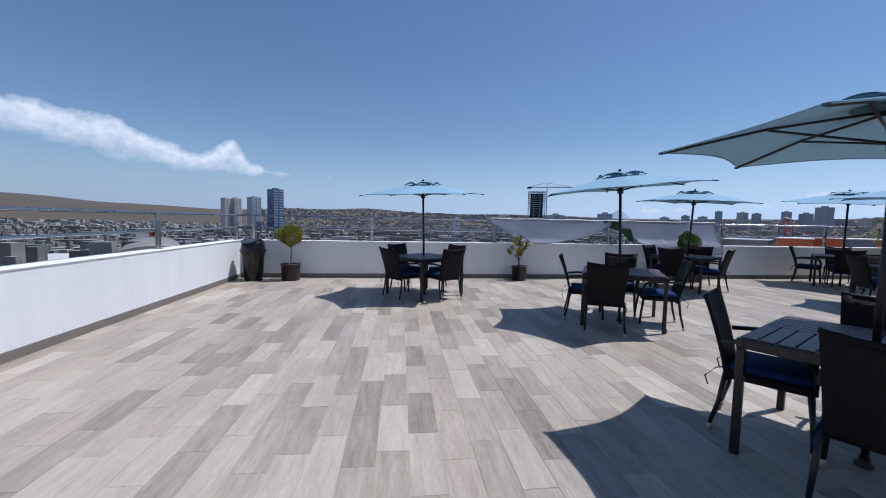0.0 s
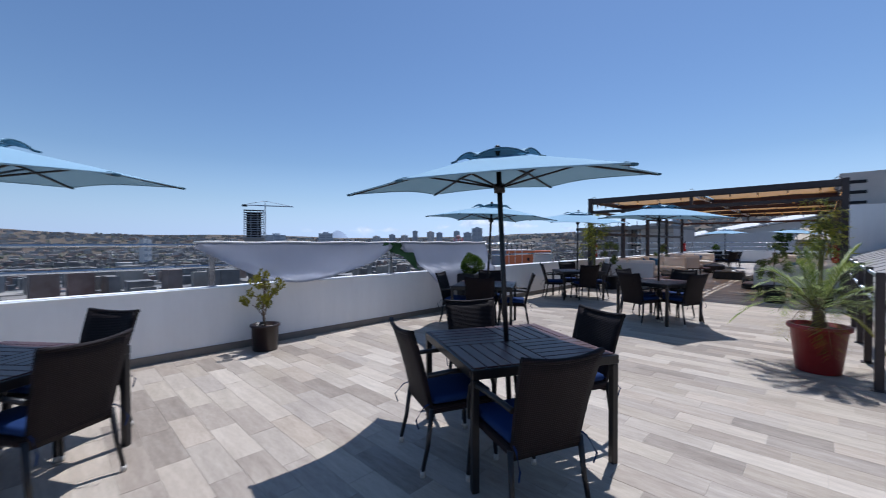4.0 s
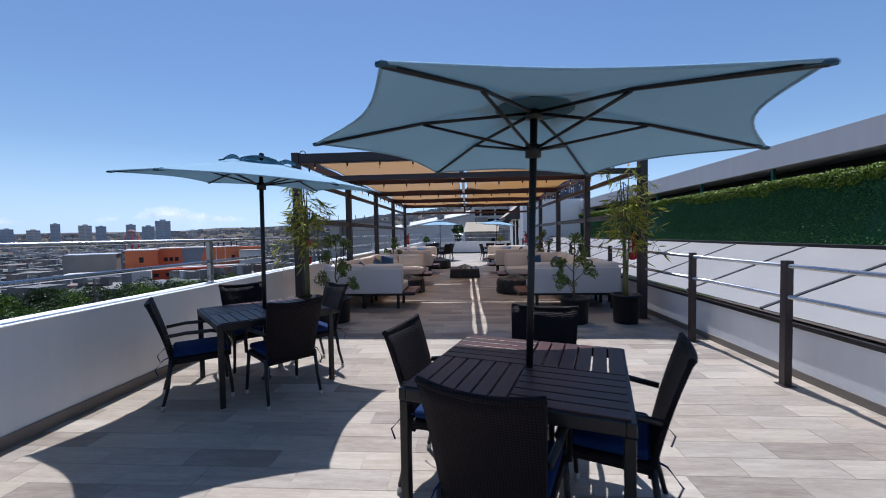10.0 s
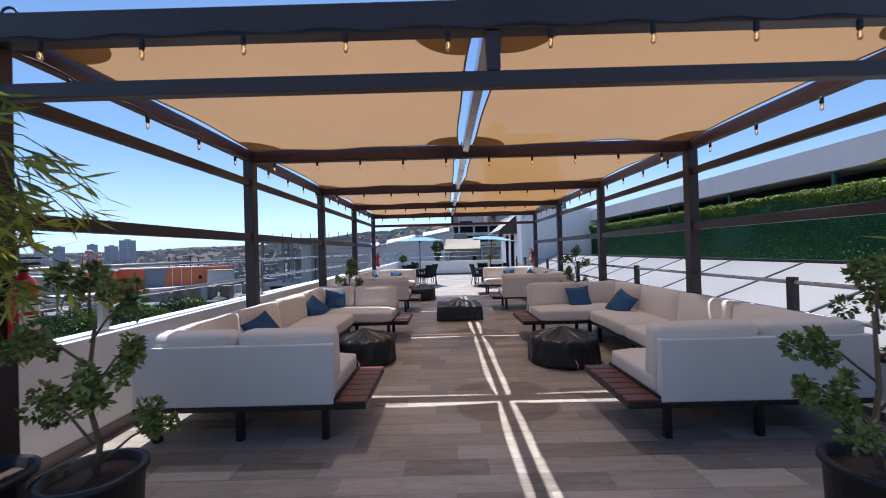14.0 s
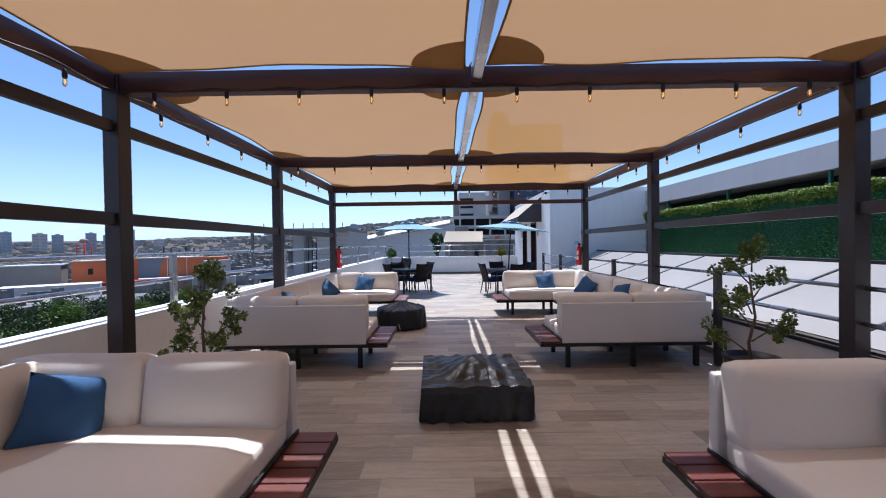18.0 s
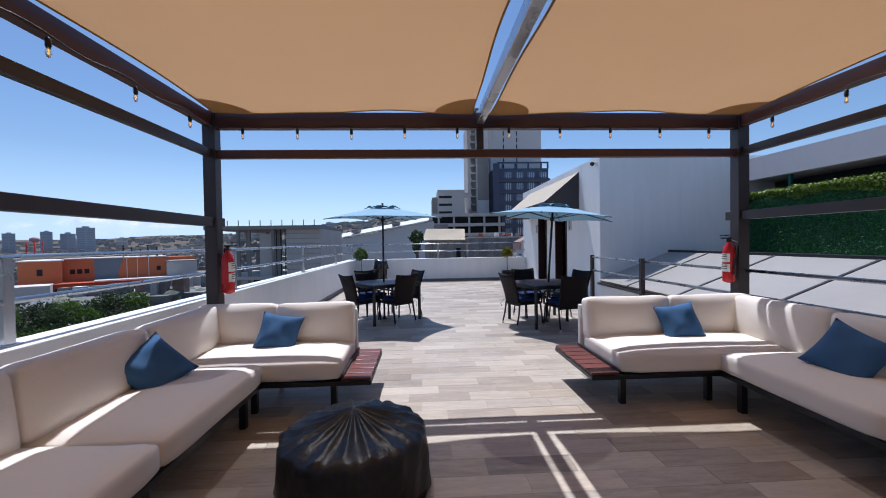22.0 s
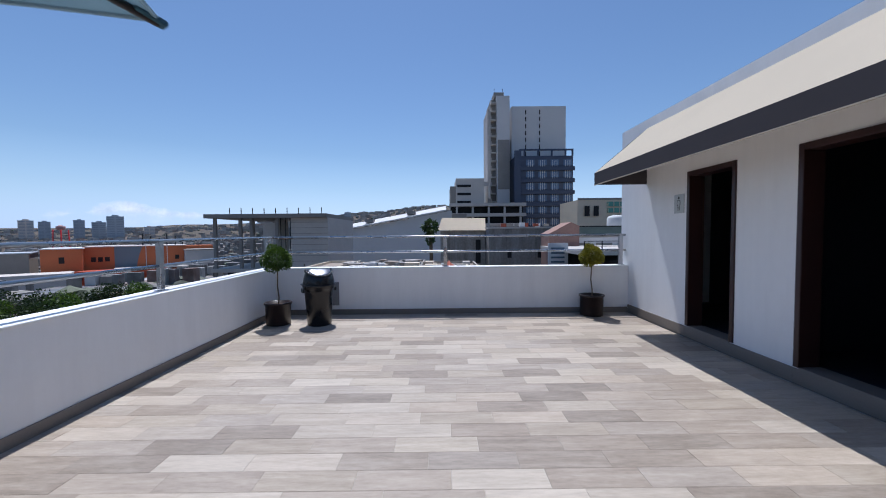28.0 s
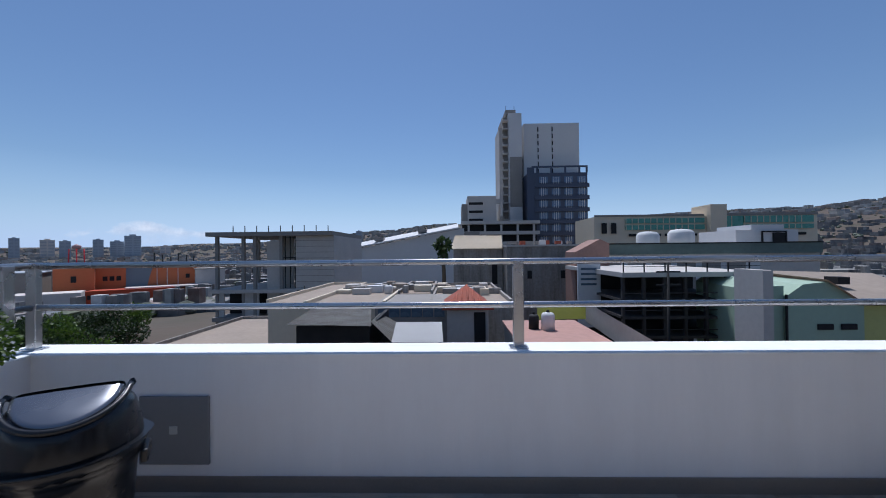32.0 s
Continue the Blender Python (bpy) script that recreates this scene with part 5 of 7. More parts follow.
# ---- litter bins ----
def litter_bin(x, y, turn, label):
    b = thing("litter_bin", label, "bin", "litter bins", (x, y, 0), turn)
    bm = bmesh.new()
    lathe(bm, [(0.17, 0), (0.18, 0.015), (0.215, 0.5), (0.225, 0.56), (0.24, 0.565), (0.245, 0.60), (0.235, 0.605)], 28)
    part("body", bm, M["bin"], b)
    bm = bmesh.new()
    def flare(a, i):
        return 1 + (0.03 + 0.022 * math.sin(5 * a + turn) + 0.012 * math.sin(11 * a)) * (i == 2)
    lathe(bm, [(0.240, 0.575), (0.247, 0.600), (0.258, 0.632)], 56, wob=flare)
    part("liner_edge", bm, M["bin"], b, "edge of the black bin liner folded out")
    # lid: a dome cut by two slopes that meet in a straight ridge
    bm = bmesh.new()
    lathe(bm, [(0.238, 0.60), (0.2375, 0.625), (0.236, 0.65), (0.232, 0.68), (0.227, 0.71), (0.221, 0.735), (0.215, 0.76), (0.207, 0.78), (0.19, 0.80), (0.17, 0.82), (0.14, 0.84), (0.10, 0.86), (0.05, 0.875), (0.01, 0.885)], 48)
    slope = 0.46
    for v in bm.verts:
        v.co.z = min(v.co.z, 0.845 - slope * abs(v.co.y + 0.0))
    lid = part("lid", bm, M["bin"], b, "two-sided sloping lid")
    tilt = math.degrees(math.atan(slope))
    half = [math.pi * k / 28 for k in range(29)]
    for front in (-1, 1):
        m = pose(0, front * 0.012, 0.843, 0, 0, 0 if front < 0 else 180) @ pose(0, 0, 0, tilt, 0, 0)
        bm = bmesh.new()
        rows = []
        for q, z in ((1.0, 0.0), (0.985, 0.008), (0.9, 0.013), (0.6, 0.016), (0.25, 0.017), (0.0, 0.017)):
            rows.append([bm.verts.new((0.172 * q * math.cos(a), -0.190 * q * math.sin(a) - 0.006, z)) for a in half])
        for r0, r1 in zip(rows, rows[1:]):
            for k in range(28):
                bm.faces.new((r0[k], r1[k], r1[k + 1], r0[k + 1])).smooth = True
        bmesh.ops.remove_doubles(bm, verts=bm.verts, dist=0.0005)
        part("flap", bm, M["flap"], lid, "glossy half-round swing flap", m=m)
        bm = bmesh.new()
        tube(bm, [(0.196 * math.cos(a), -0.212 * math.sin(a) - 0.004, 0.006) for a in half], 0.012, 8)
        part("flap_rim", bm, M["bin"], lid, m=m)
    for s in (-1, 1):
        bm = bmesh.new()
        box(bm, s * 0.245, 0, 0.54, 0.03, 0.13, 0.06, None, 0.01)
        part("grip", bm, M["bin"], b)
    b.matrix_basis = b.matrix_basis @ Matrix.Diagonal((1.08, 1.08, 1.10, 1))

litter_bin(-8.26, 35.62, 32, "glossy black swing-top litter bin by the parapet")
litter_bin(-8.88, -3.42, 60, "black swing-top litter bin in the parapet corner")

# ---- plants ----
def leaf_mesh(name, leaves, material):
    """Many small leaves: (place, along, across, length, width)."""
    v, f = [], []
    for p, d, s, l, w in leaves:
        n0 = len(v)
        v += [p, p + d * l * 0.45 + s * w, p + d * l, p + d * l * 0.45 - s * w]
        f.append((n0, n0 + 1, n0 + 2, n0 + 3))
    return raw(name, [tuple(q) for q in v], f, material)

def rand_dir(r, up=0.0):
    while True:
        d = Vector((r.uniform(-1, 1), r.uniform(-1, 1), r.uniform(-1, 1)))
        if 0.1 < d.length < 1:
            d.normalize()
            d.z += up
            return d.normalized()

def clump(r, centre, radius, count, size, squash=1.0):
    """Leaves over and through an uneven ball."""
    out = []
    for _ in range(count):
        d = rand_dir(r)
        q = radius * (0.55 + 0.45 * r.random() ** 0.5) * (1 + 0.16 * math.sin(4 * d.x + 3 * d.z) + 0.1 * math.sin(7 * d.y + 2))
        p = centre + Vector((d.x * q, d.y * q, d.z * q * squash))
        a = (d + rand_dir(r) * 0.8).normalized()
        s = a.cross(rand_dir(r)).normalized()
        out.append((p, a, s, size * r.uniform(0.6, 1.3), size * r.uniform(0.22, 0.4)))
    return out

def pot(parent, r0, r1, h, material, rim=0.02, label=""):
    bm = bmesh.new()
    lathe(bm, [(r0, 0), (r0 + 0.01, 0.01), (r1, h - rim * 1.5), (r1 + rim, h - rim * 1.5), (r1 + rim, h), (r1 - 0.015, h), (r1 - 0.025, h - 0.05)], 28)
    part("pot", bm, material, parent, label)
    bm = bmesh.new()
    lathe(bm, [(0.005, h - 0.035), (r1 - 0.02, h - 0.045), (r1 - 0.02, h - 0.055)], 20)
    part("soil", bm, M["soil"], parent)

def topiary(x, y, seed, mat, hb=1.02, rb=0.21, label="clipped ball topiary on a thin stem in a brown pot"):
    t = thing("topiary", label, "plant", "topiaries", (x, y, 0))
    r = rng(seed)
    pot(t, 0.19, 0.205, 0.38, M["pot"])
    bm = bmesh.new()
    tube(bm, [(0, 0, 0.30), (0.015, 0.01, 0.45), (-0.01, 0.015, 0.65), (0.01, 0, hb - 0.05)], 0.014, 7, 0.010)
    for k in range(4):
        a = 1.57 * k + r.random()
        tube(bm, [(0, 0, hb - 0.22), (0.08 * math.cos(a), 0.08 * math.sin(a), hb - 0.1)], 0.006, 5)
    part("stem", bm, M["bark"], t)
    o = new("crown", leaf_mesh("crown", clump(r, Vector((0, 0, hb)), rb, 6200, 0.028, 0.92), M[mat]))
    o.parent = t
    return t

topiary(-8.97, 35.66, 1, "leaf", 1.12, 0.225)
topiary(-3.44, 36.15, 2, "leaf_yellow", 1.10, 0.195, "clipped yellowish ball topiary in a brown pot")
topiary(-8.92, -2.62, 3, "leaf_yellow", 1.02, 0.25, "ball topiary on a thin stem in a brown square pot")

def cloud_plant(x, y, seed, h, mat, potm="blackpot", n=7, spread=0.28, label="cloud-pruned juniper in a black pot", tub=(0.195, 0.222, 0.42)):
    t = thing("potted_shrub", label, "plant", "potted shrubs", (x, y, 0), seed * 40)
    r = rng(seed)
    pot(t, *tub, M[potm])
    bm = bmesh.new()
    leaves = []
    trunk = [Vector((0, 0, 0.30)), Vector((0.03, 0.01, 0.55)), Vector((-0.02, 0.02, 0.80)), Vector((0.02, 0, h - 0.2))]
    tube(bm, trunk, 0.017, 7, 0.009)
    for k in range(n):
        z = 0.55 + (h - 0.60) * k / (n - 1)
        a = 2.4 * k + r.uniform(-0.4, 0.4)
        s = spread * (1.0 - 0.45 * k / n) * (0 if k == n - 1 else 1)
        tip = Vector((s * math.cos(a), s * math.sin(a), z + 0.06))
        tube(bm, [(0, 0, z - 0.12), (tip * 0.6 + Vector((0, 0, z * 0.4 - 0.02)))[:], tip[:]], 0.008, 5, 0.005)
        for m in range(7 if potm == "blackpot" else 3):
            d = rand_dir(r, 0.3)
            leaves += clump(r, tip + d * r.uniform(0.02, 0.15), r.uniform(0.015, 0.042), 70, 0.036, 1.6)
    part("trunk", bm, M["bark"], t)
    o = new("foliage", leaf_mesh("foliage", leaves, M[mat]))
    o.parent = t
    return t

cloud_plant(-8.24, 13.34, 1, 1.40, "leaf_juniper")
cloud_plant(-4.21, 13.24, 2, 1.36, "leaf_juniper")
cloud_plant(-8.48, 19.88, 3, 1.30, "leaf_juniper")
cloud_plant(-3.38, 20.15, 4, 1.40, "leaf_juniper")
cloud_plant(-8.98, 2.80, 5, 1.0, "leaf_yellow", "pot", 8, 0.22, "leggy green shrub in a round brown pot", (0.155, 0.175, 0.36))

def bamboo(x, y, seed):
    t = thing("potted_bamboo", "tall leafy bamboo canes in a black tub", "plant", "potted bamboos", (x, y, 0))
    r = rng(seed)
    pot(t, 0.175, 0.212, 0.47, M["blackpot"], 0.02)
    leaves = []
    twigs = bmesh.new()
    for k in range(7):
        a = k * 0.9
        b = Vector((0.026 * math.cos(a), 0.026 * math.sin(a), 0.42))
        lean = Vector((r.uniform(-0.11, 0.11), r.uniform(-0.11, 0.11), 0))
        H = r.uniform(1.95, 2.5)
        pts = [b + lean * (q * q) + Vector((0, 0, H - 0.44)) * q for q in [i / 8 for i in range(9)]]
        bm = bmesh.new()
        tube(bm, pts, 0.018, 7, 0.006)
        for q in pts[1:]:
            tube(bm, [q - Vector((0, 0, 0.006)), q + Vector((0, 0, 0.006))], 0.019, 7)
        part("cane", bm, M["cane"], t)
        for q in [0.52 + 0.068 * i for i in range(8)]:
            p = b + lean * (q * q) + Vector((0, 0, H - 0.44)) * q
            for _ in range(1 if q < 0.64 else 2):
                aa = r.uniform(0, 6.28)
                d = Vector((math.cos(aa), math.sin(aa), 0.45)).normalized()
                L = r.uniform(0.16, 0.34) if r.random() < 0.7 else r.uniform(0.36, 0.56)
                drop = Vector((0, 0, -0.55 * L * L / 0.3))
                path = [p + d * L * f + drop * f * f for f in (0, 0.35, 0.7, 1.0)]
                tube(twigs, path, 0.003, 4)
                for m in range(8):
                    f = r.uniform(0.35, 1.0) if m > 3 else r.uniform(0.85, 1.0)
                    pp = p + d * L * f + drop * f * f
                    dd = (d * 0.6 + rand_dir(r) * 0.7 + Vector((0, 0, -0.75))).normalized()
                    s = dd.cross(rand_dir(r)).normalized()
                    leaves.append((pp, dd, s, r.uniform(0.12, 0.22), r.uniform(0.008, 0.014)))
    part("branching", twigs, M["cane"], t)
    o = new("leaves", leaf_mesh("leaves", leaves, M["leaf_bamboo"]))
    o.parent = t

bamboo(-8.70, 13.20, 1)
bamboo(-3.40, 13.22, 2)

def palm(x, y):
    t = thing("potted_palm", "young feather palm in a large red pot", "plant", "", (x, y, 0))
    r = rng(9)
    pot(t, 0.19, 0.255, 0.54, M["redpot"], 0.03, "glossy dark red pot")
    bm = bmesh.new()
    lathe(bm, [(0.05, 0.46), (0.058, 0.54), (0.05, 0.62), (0.054, 0.68), (0.045, 0.74), (0.04, 0.80), (0.02, 0.86)], 14, wob=lambda a, i: 1 + 0.16 * math.sin(5 * a + 2.4 * i))
    part("trunk", bm, M["bark"], t)
    for k in range(24):
        old = k < 3          # the oldest fronds hang yellow over the pot
        a = 2.4 * k + r.uniform(-0.2, 0.2)
        up = (0.1 if old else 0.28 + 1.12 * (k / 23)) + r.uniform(-0.08, 0.08)     # later fronds stand more upright
        L = 0.5 if old else r.uniform(0.74, 1.0)
        base = Vector((0.03 * math.cos(a), 0.03 * math.sin(a), 0.72))
        sag = 1.0 if old else 0.62 * math.cos(up) + 0.10
        pts = []
        for i in range(13):
            q = i / 12
            out = L * q * math.cos(up)
            hh = L * q * math.sin(up) - sag * L * q ** 2.4
            pts.append(base + Vector((out * math.cos(a), out * math.sin(a), hh)))
        leaves = []
        for i in range(3, 13):
            d = (pts[i] - pts[i - 1]).normalized()
            side = d.cross(Vector((0, 0, 1))).normalized()
            for sub in (0.0, 0.2, 0.4, 0.6, 0.8):
                p = pts[i - 1] + (pts[i] - pts[i - 1]) * (1 - sub)
                ll = 0.27 * math.sin(math.pi * (0.16 + 0.72 * (i - sub - 2) / 10.5))
                for s in (-1, 1):
                    dd = (side * s + d * 0.9 + Vector((0, 0, 0.12 + r.uniform(-0.22, 0.12)))).normalized()
                    leaves.append((p, dd, dd.cross(Vector((0, 0, 1))).normalized(), ll * r.uniform(0.85, 1.1), 0.0042))
        bm = bmesh.new()
        tube(bm, [q[:] for q in pts], 0.006, 5, 0.002)
        fr = part("frond_rib", bm, M["cane"], t)
        o = new("frond", leaf_mesh("frond", leaves, M["leaf_yellow" if old else "leaf_palm"]))
        o.parent = fr

palm(-3.41, 6.90)

# square planter with a round bush beside the parapet
pl = thing("tall_planter", "tall dark planter with a round clipped bush", "plant", "", (-8.86, 7.17, 0), 4)
bm = bmesh.new()
box(bm, 0, 0, 0.41, 0.48, 0.48, 0.82, None, 0.02)
part("planter_box", bm, M["blackpot"], pl)
o = new("bush", leaf_mesh("bush", clump(rng(12), Vector((0, 0, 1.02)), 0.235, 6500, 0.028, 0.9), M["leaf"]))
o.parent = pl

# ---- the land and the city around ----
def smooth(a, b, x):
    t = max(0.0, min(1.0, (x - a) / (b - a)))
    return t * t * (3 - 2 * t)

RIDGE = ((-180, 2.5), (-100, 3.5), (-60, 4.2), (-45, 4.2), (-30, 4.2), (-18, 3.6), (-6, 3.7), (2, 3.5), (10, 2.8), (18, 2.0), (30, 1.3), (45, 0.8), (58, 0.7), (70, 1.1), (85, 1.0), (95, 1.5), (105, 1.3), (114, 0.9), (122, 1.2), (133, 1.9), (150, 2.1), (180, 2.5))
def ridge(az):
    for (a, ea), (b, eb) in zip(RIDGE, RIDGE[1:]):
        if a <= az <= b:
            return ea + (eb - ea) * smooth(a, b, az)
    return 2.0

OX, OY = -6.3, 18.0
def land(r, az):
    """Height of the ground at a distance and a bearing (degrees left of +y)."""
    west = smooth(12, 50, az) * (1 - smooth(165, 180, az))
    base = -12.5 - (17 * smooth(70, 320, r)) * west - 4 * smooth(40, 150, r) * (1 - west)
    near = 900 if az > 25 or az < -70 else 500
    peak = 2400 if az > 25 or az < -70 else 1500
    top = 1.5 + peak * math.tan(radians(ridge(az)))
    up = smooth(near, peak, r)
    bumpy = 10 * noise.noise(Vector((r * 0.004 * math.cos(radians(az)), r * 0.004 * math.sin(radians(az)), 3.0))) * smooth(400, 1500, r)
    z = base + (top - base) * up + bumpy * (1 if up < 0.98 else 0.6)
    return z - 0.14 * max(0, r - peak) * (1 if r > peak else 0)

def place(r, az):
    a = radians(az)
    return OX - r * math.sin(a), OY + r * math.cos(a)

rings = [3, 25, 45, 70, 100, 140, 190, 250, 320, 420, 540, 680, 840, 1000, 1180, 1380, 1600, 1850, 2100, 2400, 2750, 3200, 4000, 4800]
NA = 240
gv, gf = [], []
for r in rings:
    for k in range(NA):
        az = -180 + 360 * k / NA
        x, y = place(r, az)
        gv.append((x, y, land(r, az)))
for i in range(len(rings) - 1):
    for k in range(NA):
        a, b = i * NA + k, i * NA + (k + 1) % NA
        gf.append((a, b, b + NA, a + NA))
gf.append(tuple(range(NA)))
n = Nodes("city_ground")
v = n.coord()
c1 = n.ramp(n.noise(v, 0.02, 6), [(0.3, rgb(72, 66, 59)), (0.5, rgb(92, 82, 71)), (0.7, rgb(68, 72, 54))])
c2 = n.ramp(n.noise(v, 0.004, 5), [(0.35, rgb(92, 76, 65)), (0.65, rgb(75, 71, 61))])
n.bump(n.noise(v, 0.08, 5), 0.5, 1.0)
ground_mat = n.set(Base_Color=n.mix(0.5, c1, c2), Roughness=0.95)
ground = new("ground", raw("ground", gv, gf, ground_mat, True))
tagged(ground, "dusty built-up valley rising to brown hills", "ground", kind="structure")

house_mat = island_material("town_houses", [(0.0, rgb(84, 84, 86)), (0.2, rgb(112, 110, 108)), (0.4, rgb(94, 90, 86)), (0.55, rgb(128, 122, 114)), (0.66, rgb(118, 88, 74)), (0.74, rgb(78, 84, 92)), (0.84, rgb(146, 140, 130)), (0.95, rgb(150, 146, 140)), (1.0, rgb(206, 204, 200))])
tree_mat = island_material("town_trees", [(0.0, rgb(44, 56, 36)), (0.5, rgb(62, 74, 44)), (1.0, rgb(84, 92, 58))])

def box_into(v, f, x, y, z, sx, sy, h, turn):
    c, s = math.cos(turn), math.sin(turn)
    n0 = len(v)
    for zz in (z - 3, z + h):
        for dx, dy in ((-1, -1), (1, -1), (1, 1), (-1, 1)):
            v.append((x + (dx * sx * c - dy * sy * s) / 2, y + (dx * sx * s + dy * sy * c) / 2, zz))
    f += [(n0 + 4, n0 + 5, n0 + 6, n0 + 7)] + [(n0 + i, n0 + (i + 1) % 4, n0 + 4 + (i + 1) % 4, n0 + 4 + i) for i in range(4)]

def blob_into(v, f, x, y, z, rad, r):
    n0 = len(v)
    k = 7
    for i, (q, zz) in enumerate(((0.55, 0.0), (1.0, 0.35), (0.85, 0.75))):
        for j in range(k):
            a = 6.283 * j / k + i * 0.4
            w = rad * q * r.uniform(0.75, 1.2)
            v.append((x + w * math.cos(a), y + w * math.sin(a), z + rad * 1.5 * zz * r.uniform(0.85, 1.15)))
    v.append((x + r.uniform(-0.2, 0.2) * rad, y, z + rad * 1.5))
    for i in range(2):
        for j in range(k):
            a, b = n0 + i * k + j, n0 + i * k + (j + 1) % k
            f.append((a, b, b + k, a + k))
    f += [(n0 + 2 * k + j, n0 + 2 * k + (j + 1) % k, n0 + 3 * k) for j in range(k)]

KEEP = []      # bearings and ranges left free for the named buildings
def free(r, az):
    return not any(a0 <= az <= a1 and r0 <= r <= r1 for a0, a1, r0, r1 in KEEP)
KEEP += [(-60, 28, 0, 260), (28, 70, 0, 150), (28, 48, 255, 420), (60, 160, 0, 75), (111, 160, 1250, 3000)]

r = rng(77)
hv, hf, tv, tf, kv, kf = [], [], [], [], [], []
for i in range(21000):
    q = r.random()
    rad = 60 + 1950 * q ** 1.25
    az = r.uniform(-75, 160)
    if not free(rad, az):
        continue
    x, y = place(rad, az)
    z = land(rad, az)
    if land(rad + 30, az) < z - 8:
        continue
    if r.random() < (0.42 if rad < 900 else 0.3):
        blob_into(tv, tf, x, y, z - 1, r.uniform(2.0, 4.2), r)
        continue
    hill = rad > 1000
    big = (not hill) and r.random() < 0.10 and rad > 140
    sx = r.uniform(16, 38) if big else r.uniform(6, 13)
    sy = r.uniform(12, 24) if big else r.uniform(6, 11)
    h = r.uniform(4.5, 7.5) if big else r.uniform(2.8, 5.8)
    if 28 < az < 48 and rad < 260:
        h = min(h, 3.0)
    turn = 0.12 + (0 if r.random() < 0.5 else 1.5708) + r.uniform(-0.12, 0.12)
    if hill:
        box_into(kv, kf, x, y, z, sx * 1.3, sy * 1.3, h * 1.2, turn)
        continue
    box_into(hv, hf, x, y, z, sx, sy, h, turn)
    if r.random() < 0.4:
        box_into(hv, hf, x + r.uniform(-3, 3), y + r.uniform(-3, 3), z + h + 3, r.uniform(1.5, 4), r.uniform(1.5, 4), r.uniform(0.8, 2), turn)
town = new("town_houses", raw("town_houses", hv, hf, house_mat))
tagged(town, "spread of low flat-roofed town houses and sheds", "houses", kind="stuff")
hill_mat = island_material("hill_houses", [(0.0, rgb(128, 124, 120)), (0.3, rgb(164, 158, 150)), (0.5, rgb(186, 180, 172)), (0.65, rgb(158, 132, 116)), (0.8, rgb(200, 196, 190)), (1.0, rgb(140, 144, 150))])
hillside = new("hillside_houses", raw("hillside_houses", kv, kf, hill_mat))
tagged(hillside, "dense small pale houses climbing the hills", "houses", kind="stuff")
grove = new("town_trees", raw("town_trees", tv, tf, tree_mat))
tagged(grove, "scattered dark trees among the houses", "trees", kind="stuff")

concrete = surface("concrete", rgb(190, 184, 177), 0.85, vary=0.12, grain=3, coarse=0.3, bump=0.2)
concrete_d = surface("dark_concrete", rgb(142, 137, 131), 0.85, vary=0.14, grain=3, coarse=0.3, bump=0.2)
paint_w = surface("tower_white", rgb(206, 205, 204), 0.75, vary=0.05, grain=2, coarse=0.15, bump=0.1)
navy = surface("navy_cladding", rgb(66, 74, 94), 0.5, vary=0.08, grain=2, coarse=0.2, bump=0.1)
pane_m = surface("window_glass", rgb(98, 118, 146), 0.12, vary=0.2, grain=0.5, coarse=0.2, bump=0.0)
# near-black: painted shade of openings, also plain dark poles, rails and trim
dark_m = surface("opening_shade_and_trim", rgb(28, 28, 30), 0.8)
orange_m = surface("orange_paint", rgb(192, 108, 66), 0.75, vary=0.06, grain=1, coarse=0.1)
# skyline colours, lightened to carry the haze of distance
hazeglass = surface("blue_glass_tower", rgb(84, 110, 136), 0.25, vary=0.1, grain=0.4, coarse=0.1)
far_a = surface("hazed_tower_grey", rgb(172, 178, 186), 0.8, vary=0.1, grain=0.5, coarse=0.1)
far_b = surface("hazed_tower_tan", rgb(204, 196, 189), 0.8, vary=0.1, grain=0.5, coarse=0.1)
far_win = surface("hazed_glazing", rgb(146, 154, 164), 0.4, vary=0.1, grain=0.5, coarse=0.1)
tileroof = surface("clay_tiles", rgb(150, 78, 58), 0.8, vary=0.25, grain=8, coarse=1.5, bump=0.5)
tin = surface("tin_roof", rgb(138, 133, 126), 0.5, vary=0.15, grain=3, coarse=0.5, bump=0.2)
mint = surface("mint_wall", rgb(158, 178, 158), 0.8, vary=0.08, grain=3, coarse=0.4)
teal = surface("teal_glass", rgb(86, 150, 136), 0.3, vary=0.1, grain=1, coarse=0.2)

def bpart(name, mat, parent, *spans, label=""):
    bm = bmesh.new()
    for s in spans:
        span(bm, *s)
    return part(name, bm, mat, parent, label)

def win_row(parent, mat, xs, zs, w, h, y, d=0.15):
    """Windows of their own on a face that looks to -y."""
    bm = bmesh.new()
    span(bm, -w / 2, w / 2, -d, 0, -h / 2, h / 2)
    me = mesh_of("window", bm, mat)
    for z in zs:
        for x in xs:
            o = new("window", me)
            o.parent = parent
            o.matrix_basis = Matrix.Translation((x, y, z))

# white and navy tower
tw = thing("tower_block", "tall white tower with a dark blue hotel wing", "building", "", (-0.4, 6.5, 0.6))
bpart("slab", paint_w, tw, (19.8, 38.4, 159, 172, -16, 45.0))
win_row(tw, dark_m, (24.6, 29.4), [43 - 2.35 * k for k in range(7)], 0.35, 1.5, 159)
bpart("shaft", paint_w, tw, (14.3, 18.6, 156, 170, -16, 47.6))
bpart("shaft_side", concrete, tw, (11.4, 12.5, 158, 170, -16, 43.5))
bpart("shaft_panel", concrete_d, tw, (14.6, 18.5, 155.8, 156, 16.5, 33.0), label="bare brown render patch")
